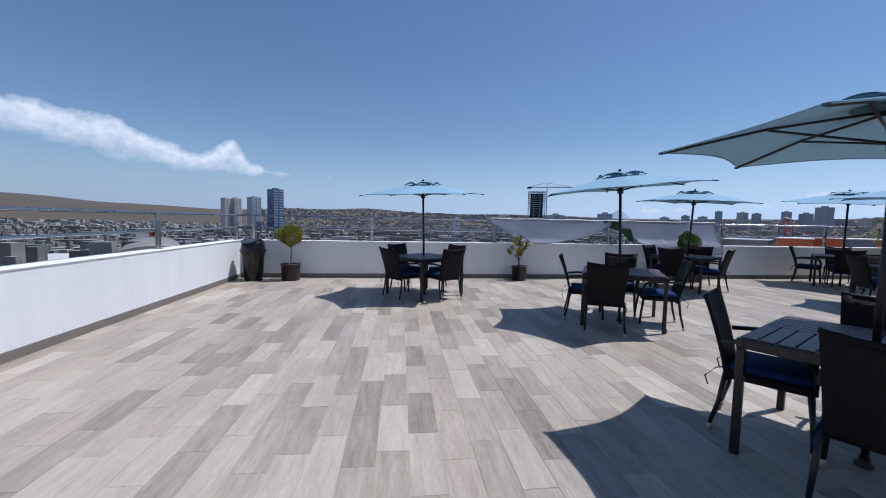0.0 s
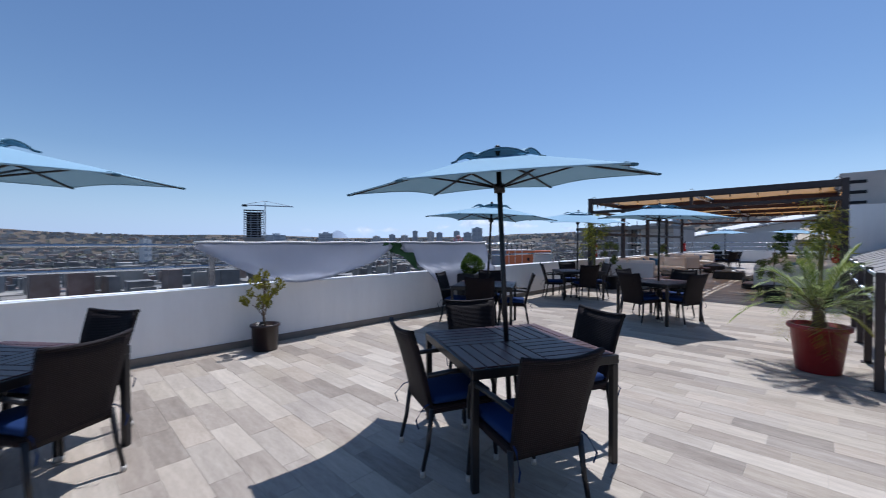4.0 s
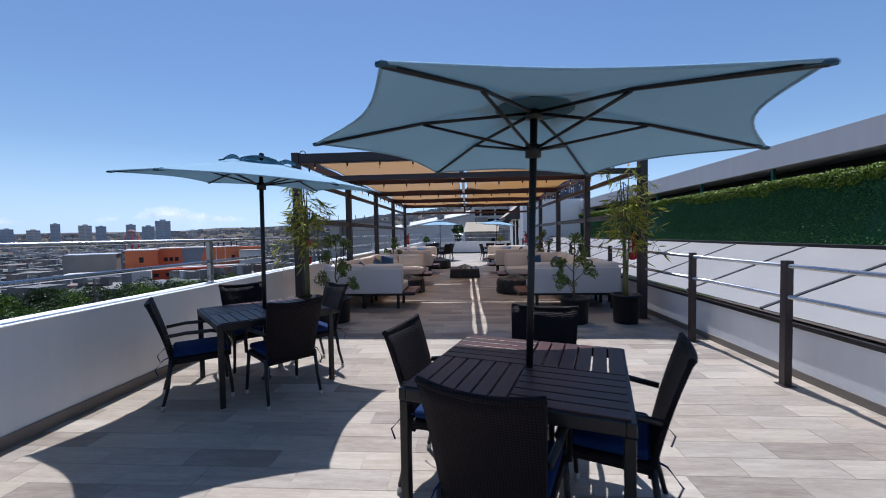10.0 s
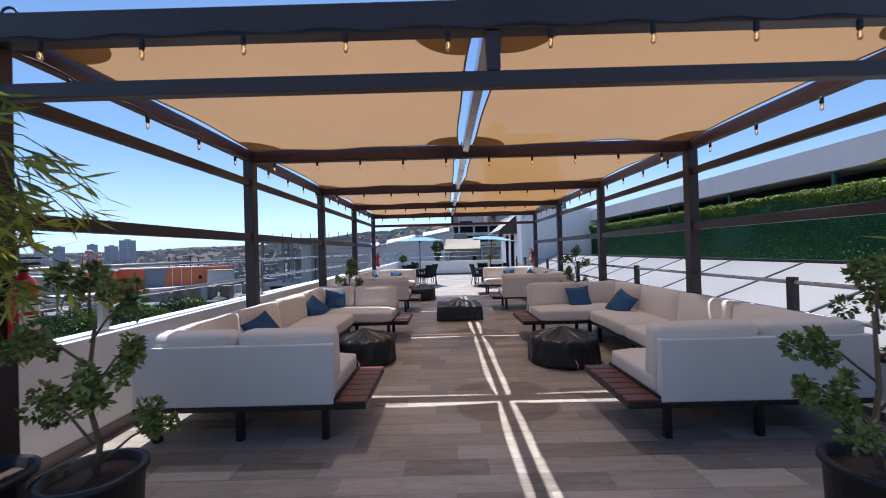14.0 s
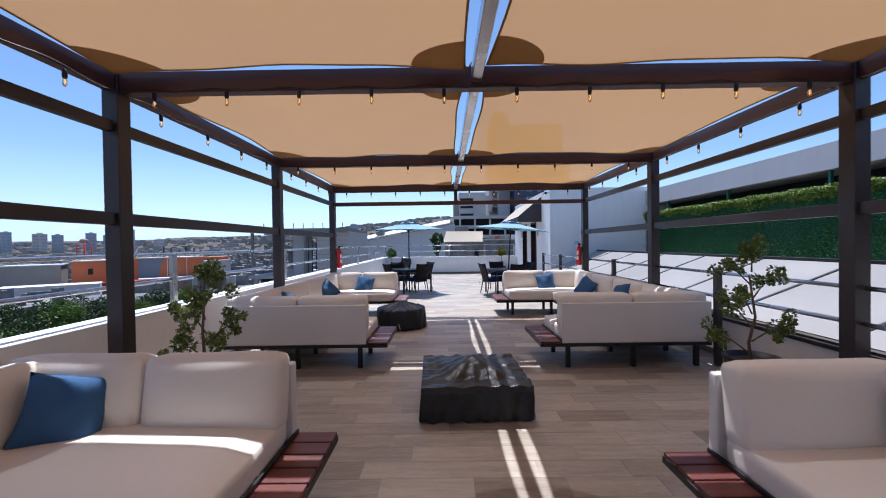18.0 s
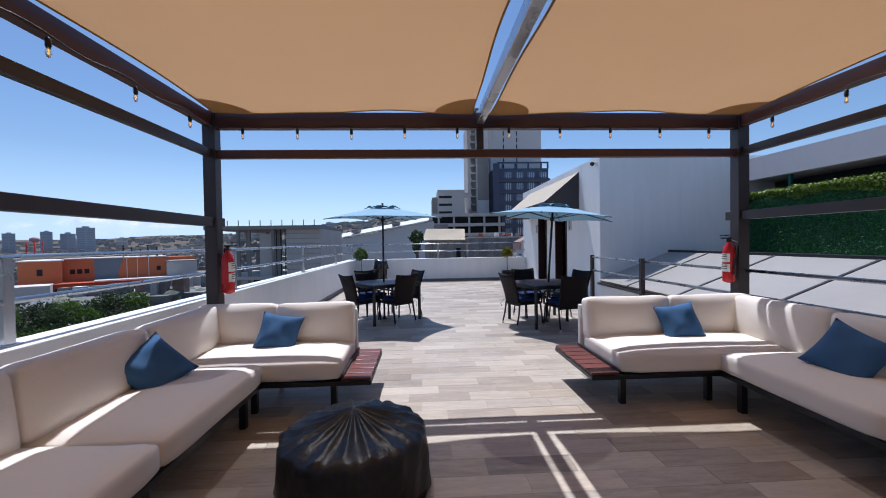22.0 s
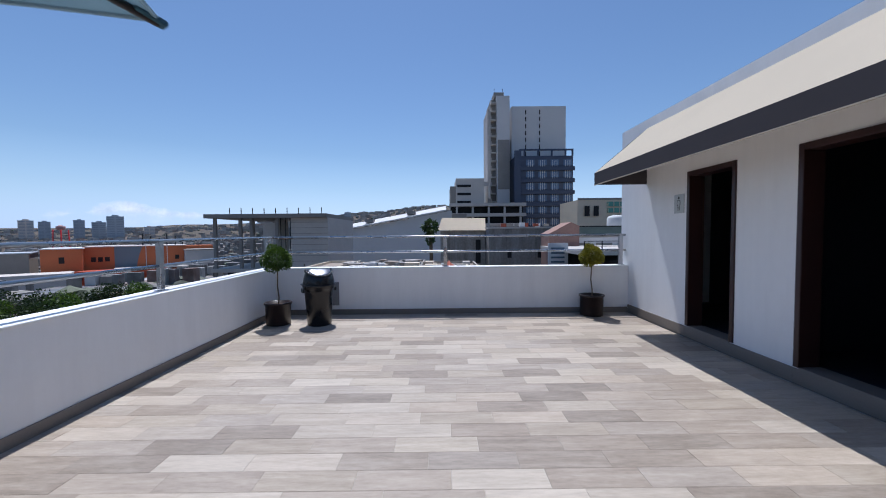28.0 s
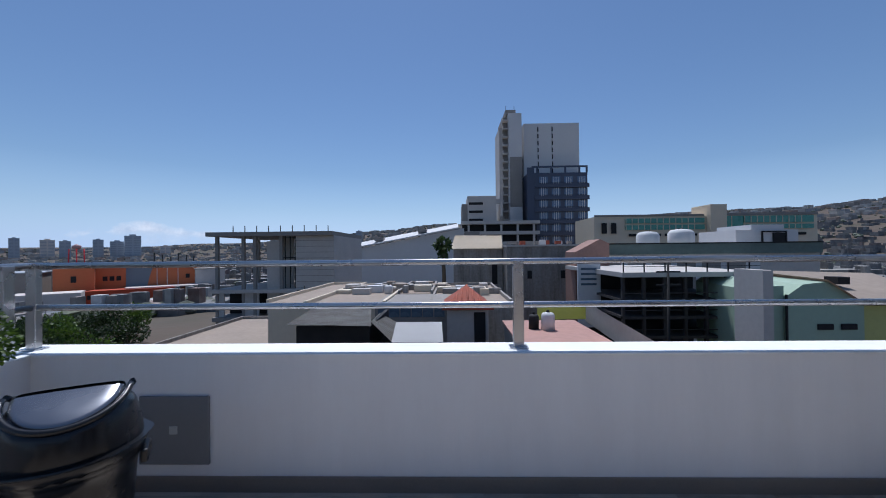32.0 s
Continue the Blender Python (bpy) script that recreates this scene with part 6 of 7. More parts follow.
bpart("stair_core", concrete_d, tw, (12.5, 14.3, 158.6, 170, -16, 47.0))
for k in range(15):
    bpart("landing", concrete, tw, (12.4, 14.3, 156.4, 158.6, 45.2 - 2.75 * k, 45.6 - 2.75 * k))
    bpart("stair_rail", concrete, tw, (12.4, 12.6, 156.4, 158.6, 45.6 - 2.75 * k, 46.4 - 2.75 * k))
bpart("plant_room", concrete_d, tw, (13.6, 17.0, 158, 164, 47.6, 49.4))
for x in (13.8, 16.6):
    bpart("mast", dark_m, tw, (x, x + 0.12, 159, 159.12, 49.4, 51.0))
bpart("wing", navy, tw, (19.6, 38.6, 152, 166, -16, 26.8))
bpart("wing_step", navy, tw, (19.4, 21.6, 151.5, 152, -16, 28.5))
for k in range(7):
    z = 24.6 - 3.85 * k
    bpart("floor_band", navy, tw, (21.6, 39.0, 151.3, 152, z - 2.6, z - 1.35))
win_row(tw, pane_m, (24.6, 28.6, 32.6, 36.8), [24.6 - 3.85 * k for k in range(7)], 2.7, 1.9, 152)
for x in (23.9, 24.6, 25.3, 27.9, 28.6, 29.3, 31.9, 32.6, 33.3, 36.1, 36.8, 37.5):
    bpart("mullion", paint_w, tw, (x - 0.06, x + 0.06, 151.78, 151.86, 0.0, 25.4))
bpart("roof_frame", navy, tw, (21.0, 38.8, 152.2, 152.7, 28.6, 29.1), (22.5, 23.0, 152.2, 152.7, 26.8, 28.6), (27.0, 27.5, 152.2, 152.7, 26.8, 28.6), (31.5, 32, 152.2, 152.7, 26.8, 28.6), (36, 36.5, 152.2, 152.7, 26.8, 28.6), (38.3, 38.8, 152.2, 152.7, 26.8, 28.6))
pod = thing("concrete_podium", "raw concrete car deck and office block beside the tower", "building", "", (-1.6, 6.5, -0.4))
bpart("block", concrete, pod, (0.2, 9.3, 150, 164, -16, 19.4))
bpart("side_block", concrete_d, pod, (-1.6, 0.2, 151, 164, -16, 17.0))
bpart("portal", concrete, pod, (9.3, 11.4, 151, 152, 17.0, 18.4), (10.6, 11.4, 151, 152, 13, 17.0))
for k in range(4):
    bpart("deck", concrete, pod, (-2.0, 22.0, 146, 150, 10.2 - 3.2 * k, 11.2 - 3.2 * k))
    # solid dark bar painted as the shade between two decks
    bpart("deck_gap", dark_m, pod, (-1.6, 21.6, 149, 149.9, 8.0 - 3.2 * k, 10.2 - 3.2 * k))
for x in (0, 5, 10, 15, 20):
    bpart("column", concrete, pod, (x, x + 0.6, 146.3, 146.9, -16, 10.2))
for k in range(3):
    bpart("band", dark_m, pod, (0.6, 5.0, 149.85, 150, 16.6 - 2.6 * k, 17.4 - 2.6 * k))

FAR = Matrix.Translation((-6.47, 33.9, 1.56)) @ Matrix.Diagonal((1.75, 1.75, 1.75, 1)) @ Matrix.Translation((6.47, -33.9, -1.56))
tw.matrix_basis = FAR @ Matrix.Translation((-1.6, 6.5, -0.4))
pod.matrix_basis = FAR @ pod.matrix_basis
# long hall with a pale sloping roof
hall = thing("warehouse", "grey-walled warehouse with a white sloping roof", "building")
bm = bmesh.new()
HY = 96
for y in (HY,):
    a = [bm.verts.new((x, y, z)) for x, z in ((-28.0, -16), (-4.6, -16), (-4.6, 5.2), (-28.0, 1.0))]
    b = [bm.verts.new((q.co.x, y + 30, q.co.z)) for q in a]
    bm.faces.new(a)
    bm.faces.new(b[::-1])
    for i in range(4):
        bm.faces.new((a[i], a[(i + 1) % 4], b[(i + 1) % 4], b[i]))
part("wall", bm, paint_w, hall)
bm = bmesh.new()
a = [bm.verts.new((x, HY - 0.6, z)) for x, z in ((-28.4, 1.0), (-5.5, 5.15), (-5.5, 5.35), (-28.4, 1.2))]
b = [bm.verts.new((q.co.x, HY + 4, q.co.z + 0.9)) for q in a]
bm.faces.new(a)
for i in range(4):
    bm.faces.new((a[i], a[(i + 1) % 4], b[(i + 1) % 4], b[i]))
part("roof", bm, paint_w, hall, "white sloping metal roof")
for vx, vz in ((-19, 3.4), (-12, 4.65)):
    bpart("vent", concrete_d, hall, (vx, vx + 1.4, HY, HY + 2, vz, vz + 0.5))
for k in range(5):
    bpart("graffiti", dark_m if k % 2 else orange_m, hall, (-26.4 + 0.6 * k, -25.95 + 0.6 * k, HY - 0.05, HY, -1.9 - 0.1 * (k % 3), -0.5))
bpart("side_tower", concrete_d, hall, (-4.5, -2.2, HY - 1, HY + 10, -16, 4.6))

# unfinished frame building
fb = thing("concrete_frame_building", "unfinished concrete frame building with blockwork walls", "building")
FX0, FX1, FX2, FY = -35.0, -25.2, -20.6, 80.0
bpart("block_wall", concrete, fb, (FX1, FX2, FY, FY + 14, -16, 3.6))
bpart("roof_slab", concrete_d, fb, (FX0 - 0.8, FX2, FY - 0.6, FY + 14, 3.6, 4.1))
bpart("mid_slab", concrete, fb, (FX0 - 0.2, FX1 + 1.5, FY - 0.4, FY + 14, -3.2, -2.75))
bpart("lower_slab", concrete_d, fb, (FX0 - 0.2, FX1 + 1.5, FY - 0.4, FY + 14, -6.6, -6.1))
# near-black block painted as the shade behind the open lower floor
bpart("lower_wall", dark_m, fb, (FX0, FX1, FY + 3, FY + 14, -16, -3.2))
for x0, x1 in ((FX0 + 0.2, FX0 + 1.0), (FX0 + 3.4, FX0 + 5.2), (FX0 + 7.4, FX1)):
    bpart("blockwork", concrete, fb, (x0, x1, FY + 0.1, FY + 0.3, -16, -3.2))
for k in range(18):
    bpart("block_course", concrete_d, fb, (FX1, FX2, FY - 0.04, FY, 3.0 - 0.7 * k, 3.05 - 0.7 * k))
for k in range(3):
    bpart("scaffold_pole", dark_m, fb, (FX0 + 8.2 + 0.6 * k, FX0 + 8.28 + 0.6 * k, FY + 0.6, FY + 0.7, -2.7, 3.6))
bpart("scaffold_beam", dark_m, fb, (FX0 + 7.9, FX1, FY + 0.5, FY + 0.6, 0.9, 1.05))
bpart("upper_wall", concrete, fb, (FX0 + 5.6, FX0 + 7.0, FY + 6, FY + 6.3, -2.7, 3.6))
bpart("upper_wall", concrete_d, fb, (FX0 + 0.6, FX0 + 3.0, FY + 12, FY + 12.3, -2.7, 1.2))
for x in (FX0, FX0 + 3.2, FX0 + 4.6, FX0 + 7.8):
    bpart("column", concrete_d, fb, (x, x + 0.35, FY, FY + 0.35, -16, 3.6))
    bpart("column", concrete_d, fb, (x, x + 0.35, FY + 10, FY + 10.35, -16, 3.6))
bpart("inner_panel", concrete, fb, (FX0 + 6.0, FX0 + 7.7, FY + 0.6, FY + 0.9, -5.8, 3.0))
for k in range(9):
    bpart("dowel", dark_m, fb, (FX0 + 1 + 1.5 * k, FX0 + 1.08 + 1.5 * k, FY + 2, FY + 2.08, 4.1, 5.0))
bpart("banner", M["paper"], fb, (FX1 - 1.6, FX1 + 0.7, FY - 0.2, FY - 0.1, -12.2, -10.4), label="white banner with dark lettering")

Z32 = Matrix.Translation((-6.57, 34.5, 1.53))
fb.matrix_basis = Z32 @ Matrix.Diagonal((1.6, 1.6, 1.6, 1)) @ Z32.inverted()
hall.matrix_basis = Z32 @ Matrix.Diagonal((2.0, 2.0, 2.0, 1)) @ Z32.inverted()

# orange works
ow = thing("orange_building", "long orange works building with a grey painted corner", "building")
ow.matrix_basis = pose(-191, 261, 0, 0, 0, 38)
bpart("main", orange_m, ow, (-22, 27, 0, 26, -32, -5.0))
bpart("left_block", orange_m, ow, (-37.5, -21.2, -7, 26, -32, -5.6))
bpart("left_roof", paint_w, ow, (-38, -20.6, -7.4, 26, -5.6, -5.1), label="pale roof edge")
bpart("main_roof", far_b, ow, (-20.6, 27.4, -0.4, 26, -5.0, -4.5))
bm = bmesh.new()
a = [bm.verts.new((x, -0.25, z)) for x, z in ((-8, -17), (2.0, -17), (3.2, -11), (5.0, -5.1), (-8, -5.1))]
b = [bm.verts.new((q.co.x, 0.02, q.co.z)) for q in a]
bm.faces.new(a)
for k in range(5):
    bm.faces.new((a[k], a[(k + 1) % 5], b[(k + 1) % 5], b[k]))
part("grey_corner", bm, surface("slate_paint", rgb(112, 122, 132), 0.75, vary=0.05), ow, "slate grey painted corner")
bpart("lower_wing", surface("rust_paint", rgb(178, 70, 38), 0.75, vary=0.08), ow, (-27, 16, -16, -0.3, -32, -17.6))
bpart("lower_roof", far_b, ow, (-8, 30, -14, -0.3, -17.6, -17.0))
bpart("annexe", far_b, ow, (26, 42, -6, 14, -32, -8.0))
bpart("annexe_roof", concrete_d, ow, (25.5, 42.5, -6.4, 14.4, -8.0, -7.5))
bpart("far_wing", orange_m, ow, (27.4, 44, 14.6, 30, -32, -5.4))
win_row(ow, dark_m, (-17.2, -14.2, -11.2, 22.2), (-12,), 2.1, 2.6, 0)
win_row(ow, dark_m, (-29.5,), (-11.5,), 2.2, 3.4, -7)
win_row(ow, dark_m, (-22, -16, 2, 9), (-21,), 2.4, 2.2, -16)
for x in (6.5, 11.5, 17.0):
    bpart("downpipe", paint_w, ow, (x, x + 0.35, -0.4, 0, -17, -5))
for k in range(6):
    bpart("chimney", dark_m, ow, (5 + 4.2 * k, 5.7 + 4.2 * k, 8 + (k % 2) * 6, 8.7 + (k % 2) * 6, -5, 2.6 - (k % 3) * 1.3), label="tall black flue")
gbx = thing("grey_box_building", "plain grey box building beside the orange works", "building", "", (-191, 261, 0), 38)
bpart("body", concrete_d, gbx, (-66, -42, -4, 20, -32, -7.5))
bpart("roof", far_a, gbx, (-66.5, -41.5, -4.5, 20.5, -7.5, -7.0))
bpart("low_annexe", far_b, gbx, (-62, -24, -30, -14, -32, -17))
wt = thing("red_water_tower", "red and white steel water tower on the skyline", "water tower", "", (-300, 330, 0))
for dx, dy in ((-3, -3), (3, -3), (3, 3), (-3, 3)):
    bm = bmesh.new()
    tube(bm, [(dx * 1.3, dy * 1.3, -35), (dx, dy, 6.5)], 0.4, 6)
    part("leg", bm, M["red"], wt)
bm = bmesh.new()
lathe(bm, [(0.8, 6.0), (2.8, 7.0), (2.9, 9.0), (0.5, 10.2)], 16)
part("drum", bm, surface("tower_red", rgb(176, 140, 136), 0.7), wt)

# ---- roofs and houses beyond the far parapet ----
stain_mat = Nodes("stained_render")
sv = stain_mat.coord((1, 1, 0.12))
sc1 = stain_mat.ramp(stain_mat.noise(sv, 0.9, 7, 0.7), [(0.3, rgb(96, 90, 84)), (0.5, rgb(150, 144, 136)), (0.72, rgb(176, 172, 166))])
sc2 = stain_mat.ramp(stain_mat.noise(stain_mat.coord(), 3.0, 6, 0.7), [(0.35, rgb(104, 98, 92)), (0.65, rgb(168, 163, 156))])
stained = stain_mat.set(Base_Color=stain_mat.mix(0.4, sc1, sc2), Roughness=0.9)
corr = Nodes("corrugated_tin")
cw = corr.add("ShaderNodeTexWave", Scale=4.0, Distortion=0.2)
cw.bands_direction = "X"
corr.link(corr.coord(), cw.inputs["Vector"])
corr.bump(cw.outputs["Fac"], 0.8, 0.05)
corrugated = corr.set(Base_Color=corr.mix(0.5, corr.ramp(cw.outputs["Fac"], [(0.2, rgb(112, 108, 102)), (0.8, rgb(168, 164, 156))]), corr.ramp(corr.noise(corr.coord(), 0.8, 6, 0.65), [(0.35, rgb(104, 92, 82)), (0.65, rgb(172, 168, 162))])), Roughness=0.55)
pinkroof = surface("pink_roof", rgb(172, 134, 122), 0.85, vary=0.18, grain=3, coarse=0.5)
brownroof = surface("brown_roof", rgb(150, 136, 122), 0.85, vary=0.2, grain=2, coarse=0.3)
cream_tin = surface("cream_roof", rgb(214, 200, 176), 0.6, vary=0.08, grain=2, coarse=0.3)
lime = surface("lime_wall", rgb(190, 190, 120), 0.85, vary=0.1, grain=3, coarse=0.4)
blueglass = surface("blue_glazing", rgb(88, 104, 118), 0.25, vary=0.2, grain=1, coarse=0.5)

def quad(name, mat, parent, pts, thick=0.12, label=""):
    bm = bmesh.new()
    bm.faces.new([bm.verts.new(p) for p in pts])
    bmesh.ops.solidify(bm, geom=bm.faces[:], thickness=thick)
    return part(name, bm, mat, parent, label)

def house(name, label, x0, x1, y0, y1, top, roofmat, wallmat, rim=0.35):
    b = thing(name, label, "building")
    bpart("wall", wallmat, b, (x0, x1, y0, y1, -15, top - 0.12))
    bpart("roof", roofmat, b, (x0 - 0.1, x1 + 0.1, y0 - 0.1, y1 + 0.1, top - 0.12, top))
    if rim:
        bpart("parapet", wallmat, b, (x0 - 0.1, x0 + 0.12, y0 - 0.1, y1 + 0.1, top, top + rim))
        bpart("parapet", wallmat, b, (x1 - 0.12, x1 + 0.1, y0 - 0.1, y1 + 0.1, top, top + rim))
        bpart("parapet", wallmat, b, (x0 + 0.12, x1 - 0.12, y1 - 0.1, y1 + 0.1, top, top + rim))
    return b

sd = thing("tin_shed", "open shed with its inner shade painted near-black under a weathered corrugated roof", "building")
quad("roof", corrugated, sd, ((-14.2, 51.6, -1.75), (-10.3, 51.6, -1.85), (-11.7, 58.4, -1.72), (-14.9, 58.4, -1.65)), 0.1)
# near-black sheets stand for the shade inside the open shed
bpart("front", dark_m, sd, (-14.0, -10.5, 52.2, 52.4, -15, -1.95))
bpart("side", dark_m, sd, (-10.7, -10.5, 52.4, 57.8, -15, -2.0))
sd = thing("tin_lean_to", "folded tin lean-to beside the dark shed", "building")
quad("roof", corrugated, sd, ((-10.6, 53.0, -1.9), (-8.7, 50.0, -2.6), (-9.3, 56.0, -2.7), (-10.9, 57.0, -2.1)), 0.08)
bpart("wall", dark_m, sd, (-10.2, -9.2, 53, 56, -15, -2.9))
sd = thing("tin_shed", "low shed with a rusty white roof sheet", "building")
quad("roof", paint_w, sd, ((-8.8, 48.0, -1.75), (-6.9, 48.0, -1.75), (-7.1, 53.4, -2.0), (-9.4, 53.4, -2.0)), 0.1)
bpart("wall", concrete_d, sd, (-8.6, -7.1, 48.6, 53, -15, -2.2))
gl = thing("glazed_workshop", "low workshop wall with a row of blue-grey panes", "building")
bpart("wall", concrete_d, gl, (-12.2, -7.0, 62.0, 68, -15, -2.2))
win_row(gl, blueglass, [-11.6 + 0.82 * k for k in range(6)], (-2.75,), 0.74, 0.9, 62.0, 0.06)

pv_ = thing("tiled_pavilion", "small house with a red clay tile pyramid roof", "building")
bpart("wall", concrete, pv_, (-6.9, -4.3, 58.3, 62.6, -15, -2.1))
bpart("doorway", dark_m, pv_, (-5.2, -4.5, 58.2, 58.3, -6, -2.3))
bm = bmesh.new()
apex = bm.verts.new((-5.6, 60.5, -0.75))
cs = [bm.verts.new(p) for p in ((-7.15, 57.9, -2.05), (-4.05, 57.9, -2.05), (-4.05, 63.0, -2.05), (-7.15, 63.0, -2.05))]
for k in range(4):
    bm.faces.new((cs[k], cs[(k + 1) % 4], apex))
bm.faces.new(cs[::-1])
part("roof", bm, tileroof, pv_, "red clay tiles")
for k in range(9):
    bm = bmesh.new()
    x = -7.0 + 0.36 * k
    f = abs(x + 5.6) / 1.55
    tube(bm, [(x, 57.9, -2.0), (x, 57.9 + 2.6 * (1 - f), -2.0 + 1.28 * (1 - f))], 0.06, 6)
    part("roof_tile", bm, tileroof, pv_)
bm = bmesh.new()
box(bm, 0, 0, 0, 3.2, 0.12, 0.16, None, 0.03)
part("eave", bm, tileroof, pv_, m=pose(-5.6, 57.85, -2.02))

house("flat_roof_house", "flat pink roof with water barrels below the parapet", -3.4, 0.8, 46, 57.8, -2.75, pinkroof, concrete_d, 0.0)
pw = thing("roof_wall", "white parapet wall stepping along the pink roof", "wall")
quad("panel", concrete, pw, ((0.9, 48, -2.9), (0.9, 48, -1.9), (2.3, 60, -1.9), (2.3, 60, -3.2)), 0.2)
quad("back_panel", lime, pw, ((-1.0, 59.5, -3.0), (-1.0, 59.5, -2.2), (2.2, 59.6, -2.2), (2.2, 59.6, -3.0)), 0.2)
house("flat_roof_house", "flat dusty roof with low parapets", -17.5, -11.6, 62.5, 78, -2.35, brownroof, cream_tin, 0.3)
house("flat_roof_house", "flat stained roof between parapets", -11.4, -8.4, 69, 80, -2.25, brownroof, concrete_d, 0.3)
house("flat_roof_house", "flat grey roof with vents and boxes", -8.2, -2.0, 64, 80, -2.5, brownroof, stained, 0.3)
house("flat_roof_house", "pale roof beyond the frame building", -22.0, -17.7, 66, 84, -2.6, brownroof, cream_tin, 0.3)
house("flat_roof_house", "long grey shed along the street", -34, -23, 66, 84, -7.0, brownroof, stained)

cr_ = thing("cream_roof_house", "stained grey house under a broad cream roof", "building")
bpart("wall", stained, cr_, (-6.3, 1.0, 92, 104, -15, 1.9))
quad("roof", cream_tin, cr_, ((-6.7, 91.5, 1.95), (1.0, 91.5, 1.9), (1.7, 98.5, 4.1), (-6.0, 98.5, 4.2)), 0.2)
bpart("doorway", dark_m, cr_, (-0.6, 0.2, 91.9, 92, -3.4, 0.4))
bpart("pipe", concrete_d, cr_, (-4.1, -3.9, 91.85, 92, -4, 1.9))
sb = thing("stained_block", "streaked concrete block with a cluttered roof", "building")
bpart("wall", stained, sb, (1.1, 10.9, 88, 100, -15, 2.1))
bpart("roof_edge", concrete, sb, (1.0, 11.0, 87.8, 100, 2.1, 2.35))
win_row(sb, dark_m, (4.2, 8.8), (-1.8,), 0.6, 1.1, 88)
for k in range(7):
    bpart("pipe", concrete_d, sb, (1.8 + 1.35 * k, 1.92 + 1.35 * k, 87.88, 88, -4.5, 1.9))
q7 = rng(71)
for k in range(10):
    b = thing("roof_box", "small weathered box on the stained roof", "roof box", "roof boxes", (1.8 + 0.95 * k, 90 + q7.uniform(-1, 2), 2.35))
    bm = bmesh.new()
    box(bm, 0, 0, 0.3, q7.uniform(0.4, 1.1), 0.6, q7.uniform(0.35, 0.8), None, 0.03)
    part("box", bm, q7.choice((concrete_d, paint_w, tileroof)), b)
pg = thing("pink_gable_house", "dusty pink gabled house beside the car deck", "building")
bm = bmesh.new()
a = [bm.verts.new((x, 80, z)) for x, z in ((8.0, -15), (12.0, -15), (12.0, 2.3), (10.9, 2.8), (8.0, 1.3))]
b = [bm.verts.new((v.co.x, 84, v.co.z)) for v in a]
bm.faces.new(a)
for k in range(5):
    bm.faces.new((a[k], a[(k + 1) % 5], b[(k + 1) % 5], b[k]))
part("wall", bm, surface("dusty_pink", rgb(152, 120, 108), 0.85, vary=0.2, grain=3, coarse=0.5), pg)
wp = thing("white_hoarding", "white panel wall with faded blue print", "wall")
bpart("panel", paint_w, wp, (5.7, 7.9, 72, 72.2, -6, 0.3))
for k in range(4):
    bpart("print_bar", blueglass, wp, (6.0, 7.5, 71.95, 72, -0.4 - 0.5 * k, -0.2 - 0.5 * k))

# lower decks, deck rails and columns are darker than the slab above
deck_dark = surface("dark_deck_concrete", rgb(62, 58, 57), 0.9, vary=0.25, grain=3, coarse=0.5)
pk = thing("car_deck", "dark open-fronted car deck with a pale upper slab", "building")
bpart("slab", concrete, pk, (5.4, 16.8, 66, 82, -0.75, -0.35))
bpart("back_wall", paint_w, pk, (9.0, 29.0, 82, 82.4, -4, 0.7))
# near-black sheet painted as the shade deep in the deck
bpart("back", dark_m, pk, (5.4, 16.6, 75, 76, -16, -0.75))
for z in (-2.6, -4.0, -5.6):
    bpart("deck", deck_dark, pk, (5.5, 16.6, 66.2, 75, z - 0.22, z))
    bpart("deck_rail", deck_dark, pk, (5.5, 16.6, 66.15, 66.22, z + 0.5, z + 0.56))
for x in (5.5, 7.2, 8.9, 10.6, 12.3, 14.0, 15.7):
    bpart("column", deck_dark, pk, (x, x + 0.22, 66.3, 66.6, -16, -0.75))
    bpart("rail_post", dark_m, pk, (x, x + 0.08, 66.1, 66.18, -0.35, 0.65))
bpart("rail", dark_m, pk, (5.5, 16.6, 66.1, 66.16, 0.58, 0.64), (5.5, 16.6, 66.1, 66.16, 0.1, 0.14))
for k in range(6):
    bpart("shutter", concrete_d, pk, (10.0 + 3.0 * k, 12.2 + 3.0 * k, 81.9, 82, -3.4, 0.0))
tl = thing("teal_edged_hall", "wide hall behind a faded teal parapet", "building")
bpart("wall", concrete, tl, (12.2, 40, 84, 110, -15, 0.9))
bpart("parapet", surface("faded_teal", rgb(104, 118, 112), 0.85, vary=0.2, grain=2, coarse=0.3), tl, (12.0, 40.2, 83.8, 84, 0.9, 2.2), label="faded teal parapet")
bpart("coping", dark_m, tl, (12.0, 40.2, 83.7, 84.2, 2.2, 2.35))
wb_ = thing("white_roof_house", "white rooftop building with a dark steel frame", "building")
bpart("wall", paint_w, wb_, (37.5, 47, 95, 104, -15, 4.4))
bpart("upper", paint_w, wb_, (40, 45, 95.2, 103, 4.4, 5.2))
bpart("frame", dark_m, wb_, (41.2, 41.4, 94.6, 94.8, 2.2, 4.2), (44.8, 45.0, 94.6, 94.8, 2.2, 4.2), (41.2, 45.0, 94.6, 94.8, 4.0, 4.2), (43.0, 44.8, 94.7, 94.9, 2.2, 3.9))

ms = thing("mint_house", "mint-green rendered house with a brown sloping roof", "building")
bpart("pier", concrete, ms, (10.7, 11.3, 57.6, 60, -14, 0.6))
bpart("side_wall", mint, ms, (11.3, 12.4, 58.2, 60, -14, -0.4))
bm = bmesh.new()
